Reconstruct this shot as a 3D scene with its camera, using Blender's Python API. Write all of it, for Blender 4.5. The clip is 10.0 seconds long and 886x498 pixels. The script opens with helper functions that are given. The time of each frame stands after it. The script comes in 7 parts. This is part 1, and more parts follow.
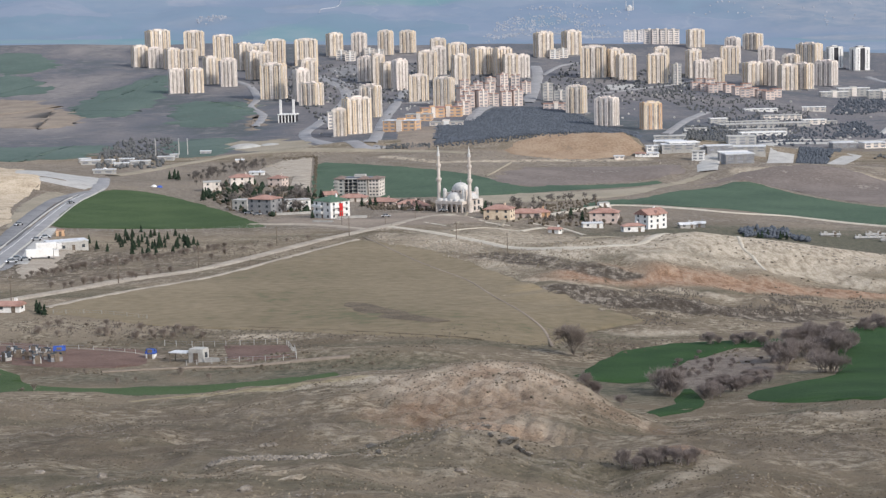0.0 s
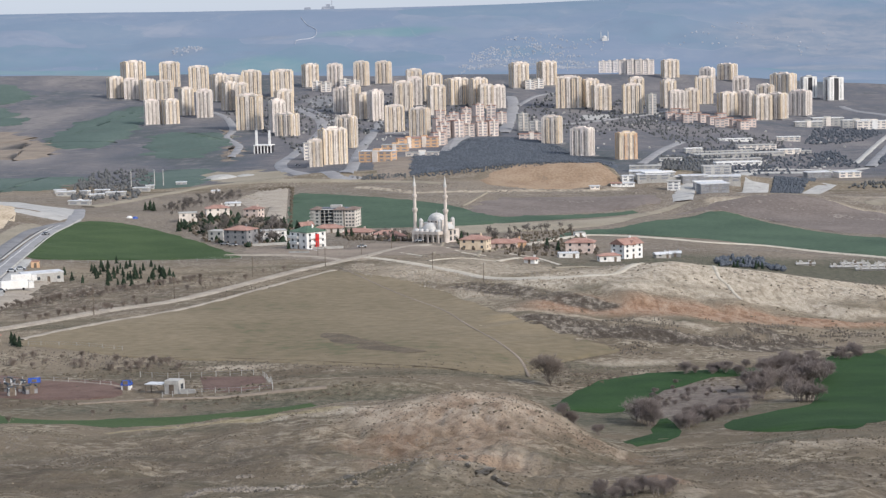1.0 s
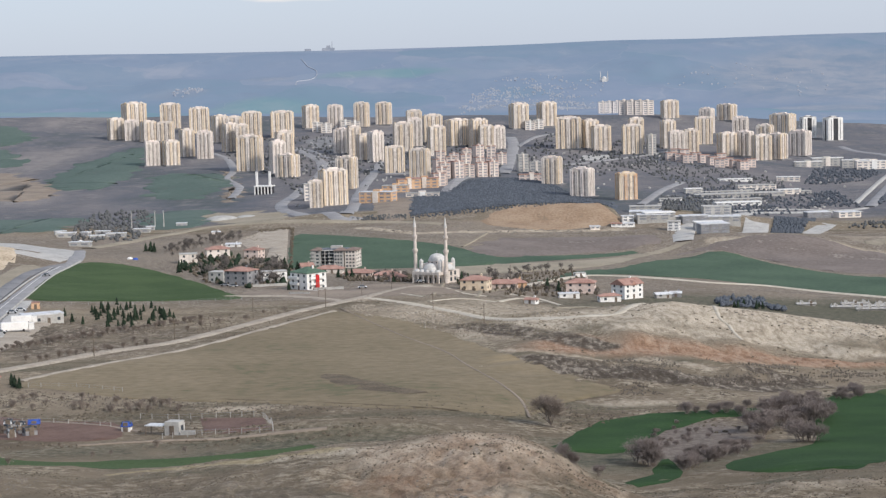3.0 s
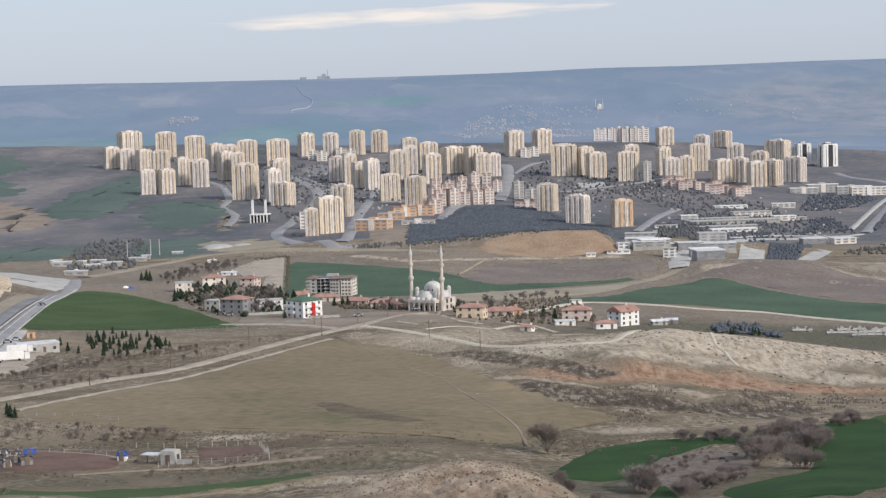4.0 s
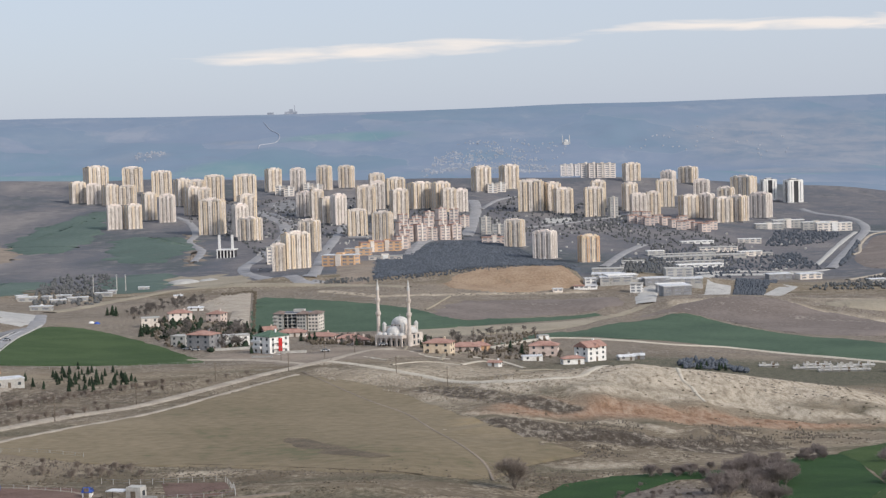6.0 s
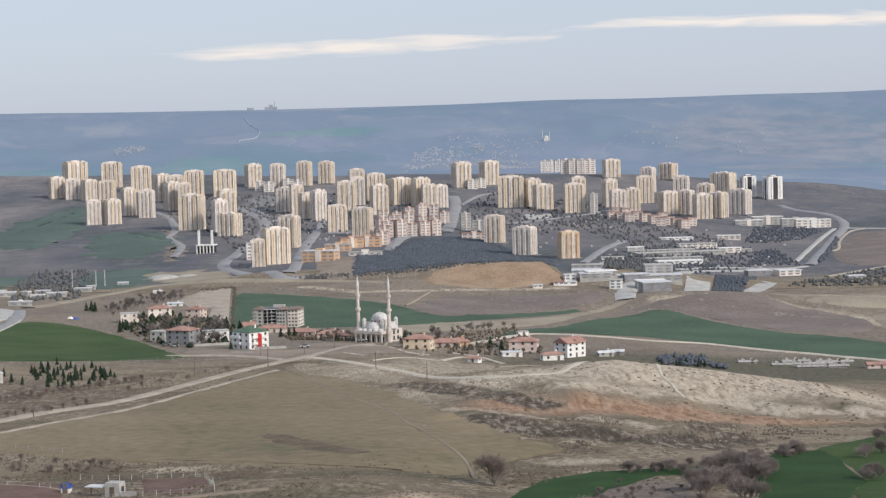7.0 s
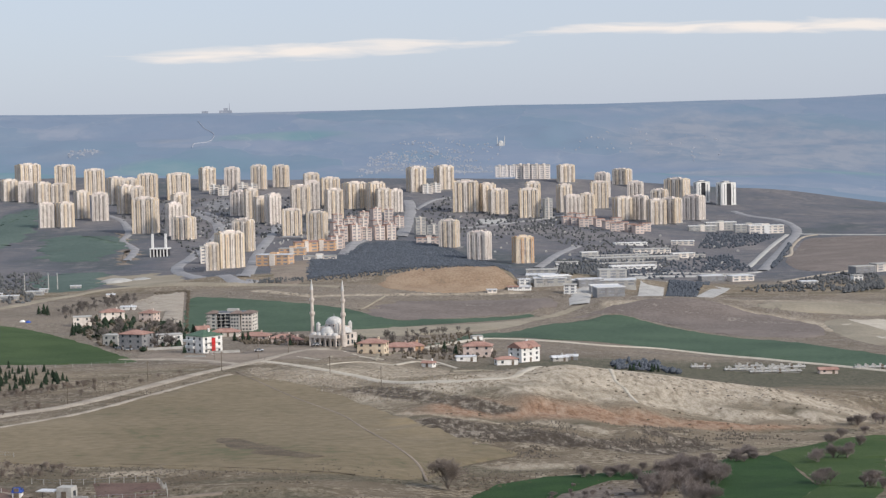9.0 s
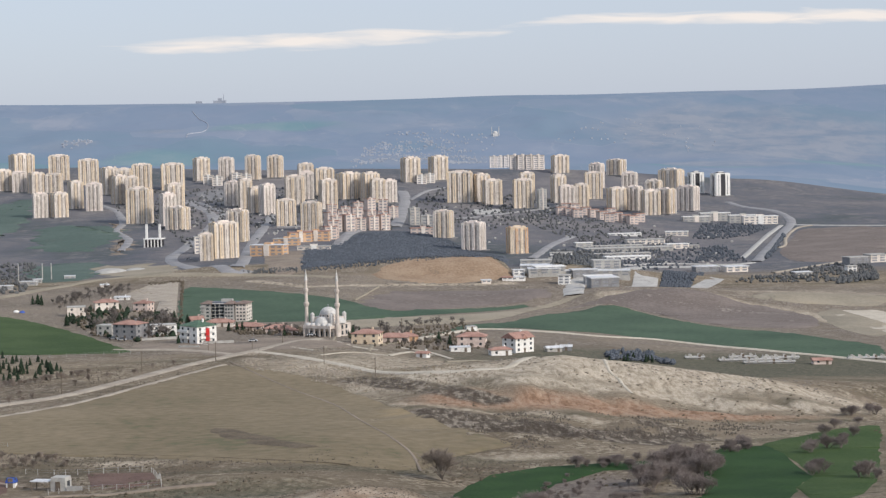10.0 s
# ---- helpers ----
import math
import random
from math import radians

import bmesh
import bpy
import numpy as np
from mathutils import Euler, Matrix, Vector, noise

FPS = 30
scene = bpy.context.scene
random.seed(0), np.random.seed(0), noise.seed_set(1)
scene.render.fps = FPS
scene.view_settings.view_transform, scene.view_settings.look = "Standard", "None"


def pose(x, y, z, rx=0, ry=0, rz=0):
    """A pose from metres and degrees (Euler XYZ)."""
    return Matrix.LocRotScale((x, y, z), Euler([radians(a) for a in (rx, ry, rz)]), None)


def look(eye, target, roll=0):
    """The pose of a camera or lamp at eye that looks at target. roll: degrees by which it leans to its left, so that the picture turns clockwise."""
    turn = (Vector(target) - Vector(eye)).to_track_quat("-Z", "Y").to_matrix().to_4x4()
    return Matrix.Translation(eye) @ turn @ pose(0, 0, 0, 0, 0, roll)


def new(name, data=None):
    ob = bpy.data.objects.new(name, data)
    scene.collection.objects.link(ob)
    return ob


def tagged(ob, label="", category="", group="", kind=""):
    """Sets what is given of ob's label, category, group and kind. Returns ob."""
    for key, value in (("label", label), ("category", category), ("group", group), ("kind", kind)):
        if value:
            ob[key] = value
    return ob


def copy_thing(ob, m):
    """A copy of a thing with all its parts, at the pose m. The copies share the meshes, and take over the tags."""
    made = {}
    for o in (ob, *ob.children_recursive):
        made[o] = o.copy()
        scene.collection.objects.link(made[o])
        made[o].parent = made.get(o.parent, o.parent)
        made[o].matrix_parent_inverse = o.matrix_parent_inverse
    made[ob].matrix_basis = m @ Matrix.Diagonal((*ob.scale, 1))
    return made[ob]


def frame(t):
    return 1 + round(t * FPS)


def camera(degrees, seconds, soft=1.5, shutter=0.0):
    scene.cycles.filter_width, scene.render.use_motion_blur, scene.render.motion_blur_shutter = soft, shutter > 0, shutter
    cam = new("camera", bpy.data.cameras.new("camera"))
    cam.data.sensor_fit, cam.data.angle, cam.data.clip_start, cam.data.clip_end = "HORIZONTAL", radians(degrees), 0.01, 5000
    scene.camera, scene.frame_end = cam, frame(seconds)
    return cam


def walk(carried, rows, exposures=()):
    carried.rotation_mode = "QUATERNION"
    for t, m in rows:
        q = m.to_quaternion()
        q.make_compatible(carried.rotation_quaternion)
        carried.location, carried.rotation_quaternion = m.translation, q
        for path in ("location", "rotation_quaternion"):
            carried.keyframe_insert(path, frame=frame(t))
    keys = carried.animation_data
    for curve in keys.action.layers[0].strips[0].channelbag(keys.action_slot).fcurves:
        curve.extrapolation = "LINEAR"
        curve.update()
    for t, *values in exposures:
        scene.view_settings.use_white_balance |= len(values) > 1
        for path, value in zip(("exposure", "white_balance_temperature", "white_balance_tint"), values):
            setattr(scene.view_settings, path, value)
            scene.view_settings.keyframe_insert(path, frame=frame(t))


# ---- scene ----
# ---- camera: turned by hand at a lookout above the valley ----
cam = camera(28.0, 10.0, soft=1.35)
LOOKS = [  # seconds, yaw, pitch, roll
    (0.0, 0.000, -7.450, -1.400),
    (0.5, -0.512, -6.824, -1.430),
    (1.0, -0.796, -6.492, -1.477),
    (1.5, -0.821, -6.391, -1.467),
    (2.0, -1.023, -5.934, -1.515),
    (2.5, -0.846, -5.532, -1.509),
    (4.0, -0.980, -4.296, -1.773),
    (4.5, -1.172, -3.735, -1.833),
    (5.0, -1.310, -3.384, -1.770),
    (5.5, -1.704, -3.134, -1.729),
    (7.0, -2.719, -3.339, -1.524),
    (7.5, -3.106, -3.329, -1.467),
    (8.0, -3.457, -3.341, -1.455),
    (8.5, -3.843, -3.232, -1.359),
    (9.0, -4.188, -3.230, -1.230),
    (9.5, -4.233, -3.488, -1.179),
    (10.0, -4.368, -3.542, -1.173),
]
walk(cam, [(t, pose(0, 0, 0, 90 + pitch, 0, yaw) @ pose(0, 0, 0, 0, 0, roll)) for t, yaw, pitch, roll in LOOKS],
     exposures=[(0.0, 0.18, 6160, 10), (2.5, 0.14, 6160, 10), (4.5, 0.01, 6280, 10), (10.0, 0.02, 6280, 10)])


# ---- daylight: a pale evening sky with thin cloud, and a low soft sun behind the lookout ----
SUN_UP, SUN_FROM = radians(32), radians(132)  # height, and bearing clockwise from the view's axis
world = bpy.data.worlds.new("evening_sky")
scene.world = world
world.use_nodes = True
wn, wl = world.node_tree.nodes, world.node_tree.links
wn.clear()
sky = wn.new("ShaderNodeTexSky")
sky.sky_type, sky.sun_disc = "NISHITA", False
sky.sun_elevation, sky.sun_rotation = SUN_UP, SUN_FROM
sky.air_density, sky.dust_density, sky.ozone_density = 1.0, 2.0, 1.5
way = wn.new("ShaderNodeTexCoord")
split = wn.new("ShaderNodeSeparateXYZ")
wl.new(way.outputs["Generated"], split.inputs[0])


def sky_math(op, a, b=None, clamp=False):
    m = wn.new("ShaderNodeMath")
    m.operation, m.use_clamp = op, clamp
    for k, v in enumerate((a, b)):
        if isinstance(v, (int, float)):
            m.inputs[k].default_value = v
        elif v is not None:
            wl.new(v, m.inputs[k])
    return m.outputs[0]


# thin streaks of cloud low in the sky: noise in bearing and height, gathered along two drifts
ahead = sky_math("MAXIMUM", sky_math("ABSOLUTE", split.outputs[1]), 0.15)
bearing, lift_up = sky_math("DIVIDE", split.outputs[0], ahead), sky_math("DIVIDE", split.outputs[2], ahead)
place = wn.new("ShaderNodeCombineXYZ")
wl.new(sky_math("MULTIPLY", bearing, 20.0), place.inputs[0])
wl.new(sky_math("MULTIPLY", lift_up, 190.0), place.inputs[1])
veil = wn.new("ShaderNodeTexNoise")
veil.inputs["Scale"].default_value, veil.inputs["Detail"].default_value, veil.inputs["Distortion"].default_value = 1.0, 5.0, 0.4
wl.new(place.outputs[0], veil.inputs["Vector"])


def drift(middle, half_high, centre, half_wide):
    up = sky_math("DIVIDE", sky_math("ABSOLUTE", sky_math("SUBTRACT", lift_up, middle)), half_high)
    along = sky_math("DIVIDE", sky_math("ABSOLUTE", sky_math("SUBTRACT", bearing, centre)), half_wide)
    return sky_math("SUBTRACT", 1.0, sky_math("ADD", sky_math("POWER", up, 2.0), sky_math("POWER", along, 2.0)), True)


lean = sky_math("MULTIPLY_ADD", bearing, 0.02)
lean.node.inputs[2].default_value = 0.0563
band = sky_math("ADD", drift(lean, 0.0072, 0.0, 0.165), drift(0.0655, 0.0064, 0.26, 0.185), True)
ramp = wn.new("ShaderNodeValToRGB")
ramp.color_ramp.elements[0].position, ramp.color_ramp.elements[1].position = 0.60, 0.86
wl.new(sky_math("ADD", sky_math("MULTIPLY", veil.outputs["Fac"], 0.75), sky_math("MULTIPLY", band, 0.46)), ramp.inputs[0])
cloud = wn.new("ShaderNodeMixRGB")
cloud.inputs[2].default_value = (6.9, 6.15, 5.5, 1)
thin = wn.new("ShaderNodeMath")
thin.operation, thin.inputs[1].default_value = "MULTIPLY", 0.85
wl.new(ramp.outputs[0], thin.inputs[0])
wl.new(thin.outputs[0], cloud.inputs[0])
pale = wn.new("ShaderNodeMixRGB")
pale.inputs[0].default_value, pale.inputs[2].default_value = 0.72, (4.44, 4.75, 5.48, 1)
wl.new(sky.outputs[0], pale.inputs[1])
wl.new(pale.outputs[0], cloud.inputs[1])
glow = wn.new("ShaderNodeBackground")
glow.inputs["Strength"].default_value = 0.14
wl.new(cloud.outputs[0], glow.inputs[0])
out = wn.new("ShaderNodeOutputWorld")
wl.new(glow.outputs[0], out.inputs[0])

sun = new("sun", bpy.data.lights.new("sun", "SUN"))
sun.data.energy, sun.data.angle, sun.data.color = 3.0, radians(10), (1.0, 0.90, 0.79)
sun.matrix_basis = look((0, 0, 0), (-math.sin(SUN_FROM) * math.cos(SUN_UP), -math.cos(SUN_FROM) * math.cos(SUN_UP), -math.sin(SUN_UP)))


# ---- materials ----
def surface(name, low, high, size=1.0, fine=8.0, rough=0.9, bump=0.2, metal=0.0, stain=None, vary=0.0, detail=6.0):
    """A worn surface: two colours in patches of a size in metres, with grain, stains and relief."""
    m = bpy.data.materials.new(name)
    m.use_nodes = True
    n, l = m.node_tree.nodes, m.node_tree.links
    bsdf = n["Principled BSDF"]
    bsdf.inputs["Roughness"].default_value, bsdf.inputs["Metallic"].default_value = rough, metal
    bsdf.inputs["Specular IOR Level"].default_value = 0.25
    geo = n.new("ShaderNodeNewGeometry")
    big, small = n.new("ShaderNodeTexNoise"), n.new("ShaderNodeTexNoise")
    for tex, s in ((big, 1 / size), (small, fine / size)):
        tex.inputs["Scale"].default_value, tex.inputs["Detail"].default_value = s, detail
        l.new(geo.outputs["Position"], tex.inputs["Vector"])
    both = n.new("ShaderNodeMath")
    both.operation = "MULTIPLY_ADD"
    both.inputs[1].default_value = 0.45
    l.new(small.outputs["Fac"], both.inputs[0])
    half = n.new("ShaderNodeMath")
    half.operation, half.inputs[1].default_value = "MULTIPLY", 0.55
    l.new(big.outputs["Fac"], half.inputs[0])
    l.new(half.outputs[0], both.inputs[2])
    ramp = n.new("ShaderNodeValToRGB")
    e = ramp.color_ramp.elements
    e[0].position, e[0].color = 0.41, (*low, 1)
    e[1].position, e[1].color = 0.59, (*high, 1)
    if stain:
        s = e.new(0.36)
        s.color = (*stain, 1)
    l.new(both.outputs[0], ramp.inputs[0])
    colour = ramp.outputs[0]
    if vary:
        info, hsv, span = n.new("ShaderNodeObjectInfo"), n.new("ShaderNodeHueSaturation"), n.new("ShaderNodeMapRange")
        span.inputs["To Min"].default_value, span.inputs["To Max"].default_value = 1 - vary, 1 + vary
        l.new(info.outputs["Random"], span.inputs["Value"])
        l.new(span.outputs[0], hsv.inputs["Value"])
        l.new(colour, hsv.inputs["Color"])
        colour = hsv.outputs[0]
    l.new(colour, bsdf.inputs["Base Color"])
    if bump:
        b = n.new("ShaderNodeBump")
        b.inputs["Strength"].default_value, b.inputs["Distance"].default_value = bump, size / fine
        l.new(small.outputs["Fac"], b.inputs["Height"])
        l.new(b.outputs[0], bsdf.inputs["Normal"])
    return m


def glazing(name, tint):
    m = bpy.data.materials.new(name)
    m.use_nodes = True
    b = m.node_tree.nodes["Principled BSDF"]
    b.inputs["Base Color"].default_value, b.inputs["Roughness"].default_value = (*tint, 1), 0.12
    return m


STEPPE, DRY = (0.155, 0.125, 0.095), (0.29, 0.245, 0.19)
M = {
    "crop_young": surface("young_wheat", (0.036, 0.066, 0.020), (0.060, 0.094, 0.033), 26, 30, 1.0, 0.3),
    # walls and track near the ridge: blue-grey haze painted into a pale colour
    "far_wall": surface("hazed_far_tone", (0.26, 0.29, 0.34), (0.38, 0.40, 0.44), 20, 5, 0.9, 0.0),
    # wheat across the valley, haze mixed into the green: paler and bluer
    "crop_haze": surface("hazed_valley_wheat", (0.072, 0.108, 0.092), (0.105, 0.142, 0.122), 70, 20, 1.0, 0.2, stain=(0.11, 0.125, 0.11)),
    "far_window": surface("dull_windows", (0.20, 0.21, 0.23), (0.30, 0.31, 0.33), 5, 4, 0.4, 0.0),
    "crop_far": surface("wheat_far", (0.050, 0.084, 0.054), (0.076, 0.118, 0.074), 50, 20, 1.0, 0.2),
    "crop_light": surface("pale_wheat", (0.034, 0.066, 0.016), (0.056, 0.090, 0.026), 20, 25, 1.0, 0.3),
    "crop_bright": surface("bright_wheat", (0.013, 0.042, 0.009), (0.028, 0.068, 0.016), 14, 25, 1.0, 0.3),
    "fallow": surface("fallow_field", (0.172, 0.139, 0.085), (0.236, 0.191, 0.123), 80, 22, 1.0, 0.12, stain=(0.130, 0.122, 0.068)),
    "stubble": surface("pale_stubble", (0.25, 0.22, 0.165), (0.33, 0.29, 0.22), 30, 16, 1.0, 0.2),
    "red_soil": surface("red_tilled_soil", (0.125, 0.080, 0.064), (0.185, 0.122, 0.098), 6, 9, 1.0, 0.6),
    "orange_soil": surface("orange_cut_soil", (0.265, 0.185, 0.122), (0.345, 0.26, 0.18), 18, 9, 1.0, 0.5, stain=(0.225, 0.17, 0.12)),
    "bare_soil": surface("grey_bare_soil", (0.20, 0.165, 0.13), (0.29, 0.24, 0.19), 30, 14, 1.0, 0.3),
    "mauve_soil": surface("dark_ploughed_soil", (0.142, 0.118, 0.104), (0.215, 0.182, 0.160), 34, 16, 1.0, 0.3, stain=(0.28, 0.245, 0.21)),
    "sand": surface("sandy_cutting", (0.42, 0.34, 0.24), (0.58, 0.49, 0.37), 9, 7, 1.0, 0.8, stain=(0.33, 0.26, 0.19)),
    "dirt": surface("dirt_track", (0.30, 0.26, 0.21), (0.42, 0.37, 0.30), 7, 8, 1.0, 0.3),
    "chalk_dirt": surface("chalk_track", (0.44, 0.39, 0.31), (0.56, 0.51, 0.42), 7, 8, 1.0, 0.3),
    "asphalt": surface("pale_asphalt", (0.235, 0.232, 0.235), (0.315, 0.312, 0.312), 12, 12, 0.85, 0.1),
    "asphalt_mid": surface("grey_asphalt", (0.165, 0.165, 0.170), (0.235, 0.233, 0.235), 12, 12, 0.85, 0.1),
    "asphalt_dark": surface("dark_asphalt", (0.085, 0.085, 0.09), (0.12, 0.12, 0.125), 8, 8, 0.85, 0.1),
    "concrete": surface("concrete", (0.36, 0.35, 0.33), (0.47, 0.46, 0.43), 6, 8, 0.9, 0.2, stain=(0.27, 0.26, 0.24)),
    "cream": surface("cream_render", (0.625, 0.565, 0.50), (0.765, 0.705, 0.64), 7, 5, 0.9, 0.05, stain=(0.52, 0.45, 0.38), vary=0.10),
    "rose_cream": surface("pinkish_render", (0.69, 0.62, 0.565), (0.80, 0.73, 0.675), 9, 5, 0.9, 0.05, stain=(0.57, 0.485, 0.43), vary=0.08),
    "ochre": surface("ochre_render", (0.62, 0.50, 0.36), (0.75, 0.635, 0.485), 9, 5, 0.9, 0.05, vary=0.10),
    "rose": surface("rose_render", (0.54, 0.44, 0.39), (0.66, 0.56, 0.50), 7, 5, 0.9, 0.05, vary=0.10),
    "orange_wall": surface("orange_render", (0.55, 0.34, 0.20), (0.66, 0.46, 0.30), 7, 5, 0.9, 0.05, vary=0.08),
    "white": surface("white_paint", (0.70, 0.69, 0.66), (0.82, 0.81, 0.78), 4, 5, 0.8, 0.05, stain=(0.60, 0.58, 0.54)),
    "stone": surface("pale_mosque_stone", (0.50, 0.445, 0.395), (0.64, 0.58, 0.52), 4, 5, 0.85, 0.1, stain=(0.44, 0.39, 0.345)),
    "lead": surface("pale_dome_lead", (0.46, 0.455, 0.435), (0.60, 0.59, 0.565), 3, 4, 0.6, 0.05),
    "grey_wall": surface("bare_grey_block", (0.20, 0.20, 0.21), (0.29, 0.29, 0.29), 4, 6, 0.9, 0.2),
    "tile_roof": surface("red_roof_tile", (0.29, 0.165, 0.130), (0.39, 0.245, 0.20), 3, 6, 0.85, 0.3, stain=(0.22, 0.14, 0.115), vary=0.12),
    "green_roof": surface("green_roof_tile", (0.07, 0.125, 0.085), (0.11, 0.17, 0.12), 3, 6, 0.8, 0.3),
    "tin": surface("corrugated_tin", (0.50, 0.51, 0.52), (0.68, 0.69, 0.70), 3, 5, 0.5, 0.1, stain=(0.44, 0.41, 0.37)),
    "blue_tin": surface("blue_tarpaulin", (0.03, 0.07, 0.30), (0.06, 0.12, 0.42), 2, 5, 0.6, 0.2),
    "flag_red": surface("red_banner", (0.42, 0.02, 0.02), (0.52, 0.04, 0.04), 2, 5, 0.8, 0.05),
    "window": glazing("window_glass", (0.06, 0.07, 0.08)),
    # brown-grey with the shade of recesses put into it; also colours window columns
    "shade": surface("shade_tone_render", (0.30, 0.27, 0.245), (0.50, 0.455, 0.41), 5, 4, 0.9, 0.05),
    "dark_panel": surface("dark_cladding", (0.035, 0.035, 0.042), (0.055, 0.055, 0.06), 4, 4, 0.6, 0.05),
    "bark": surface("grey_bark", (0.11, 0.085, 0.07), (0.18, 0.145, 0.12), 0.6, 6, 0.95, 0.4),
    "twig": surface("bare_twigs", (0.172, 0.146, 0.134), (0.255, 0.219, 0.202), 3, 5, 0.95, 0.0, vary=0.15),
    "dark_twig": surface("garden_twigs", (0.105, 0.094, 0.086), (0.175, 0.158, 0.146), 3, 5, 0.95, 0.0, vary=0.25),
    "brown_roof": surface("brown_roof_tile", (0.17, 0.125, 0.105), (0.25, 0.19, 0.16), 3, 6, 0.85, 0.3),
    "blue_block": surface("blue_grey_block", (0.13, 0.145, 0.175), (0.20, 0.215, 0.245), 4, 6, 0.9, 0.2),
    "chalk_stone": surface("chalk_rubble", (0.235, 0.205, 0.165), (0.40, 0.355, 0.29), 1.5, 5, 0.95, 0.4),
    "fine_twig": surface("fine_grey_twigs", (0.185, 0.155, 0.132), (0.275, 0.235, 0.20), 3, 5, 0.95, 0.0),
    "pine": surface("pine_needles", (0.018, 0.032, 0.020), (0.038, 0.060, 0.034), 1.5, 5, 0.95, 0.2, vary=0.25),
    # distant crowns, lightened and greyed so their colour carries the haze
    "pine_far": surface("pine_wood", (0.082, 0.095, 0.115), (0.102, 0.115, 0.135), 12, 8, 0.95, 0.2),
    "grey_crowns": surface("haze_grey_crowns", (0.085, 0.090, 0.094), (0.135, 0.138, 0.138), 9, 6, 0.95, 0.1),
    # track colour shifted to blue-grey for haze
    "far_track": surface("hazed_dirt_track", (0.19, 0.22, 0.27), (0.26, 0.29, 0.34), 20, 5, 0.95, 0.0),
    "dry_grass": surface("dry_grass", (0.21, 0.175, 0.125), (0.30, 0.255, 0.185), 1, 4, 1.0, 0.2),
    "scarp": surface("dark_scarp", (0.105, 0.084, 0.058), (0.160, 0.128, 0.088), 6, 6, 1.0, 0.5),
    "thorn": surface("thorn_twigs", (0.115, 0.098, 0.080), (0.19, 0.165, 0.138), 4, 5, 0.95, 0.2),
    "shrub": surface("thorny_cushion", (0.080, 0.066, 0.047), (0.150, 0.125, 0.094), 1, 4, 0.95, 0.3),
    "rock": surface("limestone", (0.15, 0.130, 0.108), (0.28, 0.25, 0.21), 1.5, 5, 0.95, 0.5),
    "wood": surface("weathered_wood", (0.12, 0.095, 0.075), (0.20, 0.165, 0.13), 0.8, 6, 0.9, 0.3),
    "steel": surface("galvanised_steel", (0.35, 0.36, 0.37), (0.45, 0.46, 0.47), 1, 4, 0.45, 0.0, metal=0.6),
    "rubber": surface("black_rubber", (0.015, 0.015, 0.015), (0.03, 0.03, 0.03), 0.4, 5, 0.9, 0.1),
    "car_paint": surface("car_paint", (0.55, 0.56, 0.57), (0.62, 0.63, 0.64), 2, 3, 0.3, 0.0, vary=0.5),
}


# ---- the lie of the land: heights below the lookout by distance and bearing, with named hills on it ----
BEARINGS = np.array([-0.25, -0.138, 0.0, 0.116, 0.25, 0.37])
NEAR = {
    0: (-1.7, -1.7, -1.7, -1.7, -1.7, -1.7),
    30: (-11, -11, -12, -12, -12, -12),
    120: (-34, -34, -36, -38, -40, -40),
    190: (-45.5, -46, -46, -49, -49, -49),
    268: (-57.3, -58.2, -53.9, -63, -61, -60),
    340: (-69.3, -70.7, -70, -72, -71, -70),
    430: (-75.5, -75, -74, -78, -78, -78),
    520: (-78, -79, -80, -79, -84, -86),
    600: (-81, -84, -84, -77, -87.6, -92),
    720: (-85, -88, -88, -93, -100, -101),
}
FAR = {
    850: (-88, -93, -93, -98, -105, -107),
    1000: (-90, -94, -98.7, -103, -110, -111),
    1180: (-96, -99, -98.5, -107, -112, -113),
    1340: (-97, -103, -96, -104, -112, -112),
    1560: (-98, -105, -97, -106, -113, -111),
    2000: (-90, -85, -86, -92, -107, -104),
    2500: (-42, -51, -55.5, -67, -86, -100),
    2680: (-23, -31.5, -41, -50, -66, -96),
    3000: (-40, -48, -58, -68, -85, -106),
    3700: (-13, -22, -29, -33, -41, -41),
    4550: (110, 105.5, 102, 107, 111.5, 121),
    4990: (90, 90, 90, 90, 90, 90),
}
# hills and dips: centre x, y; length along and across; turn in degrees; height
HILLS = {
    "near spur": (17, 262, 11, 42, 0, 4.2),
    "sandy cutting": (-262, 985, 60, 40, 20, 9),
    "orange bank": (90, 1335, 210, 34, -4, 10),
    "bare hill": (236, 1150, 150, 50, -4, 8),
    "scarp": (-18, 372, 26, 9, -8, 2.5),
}


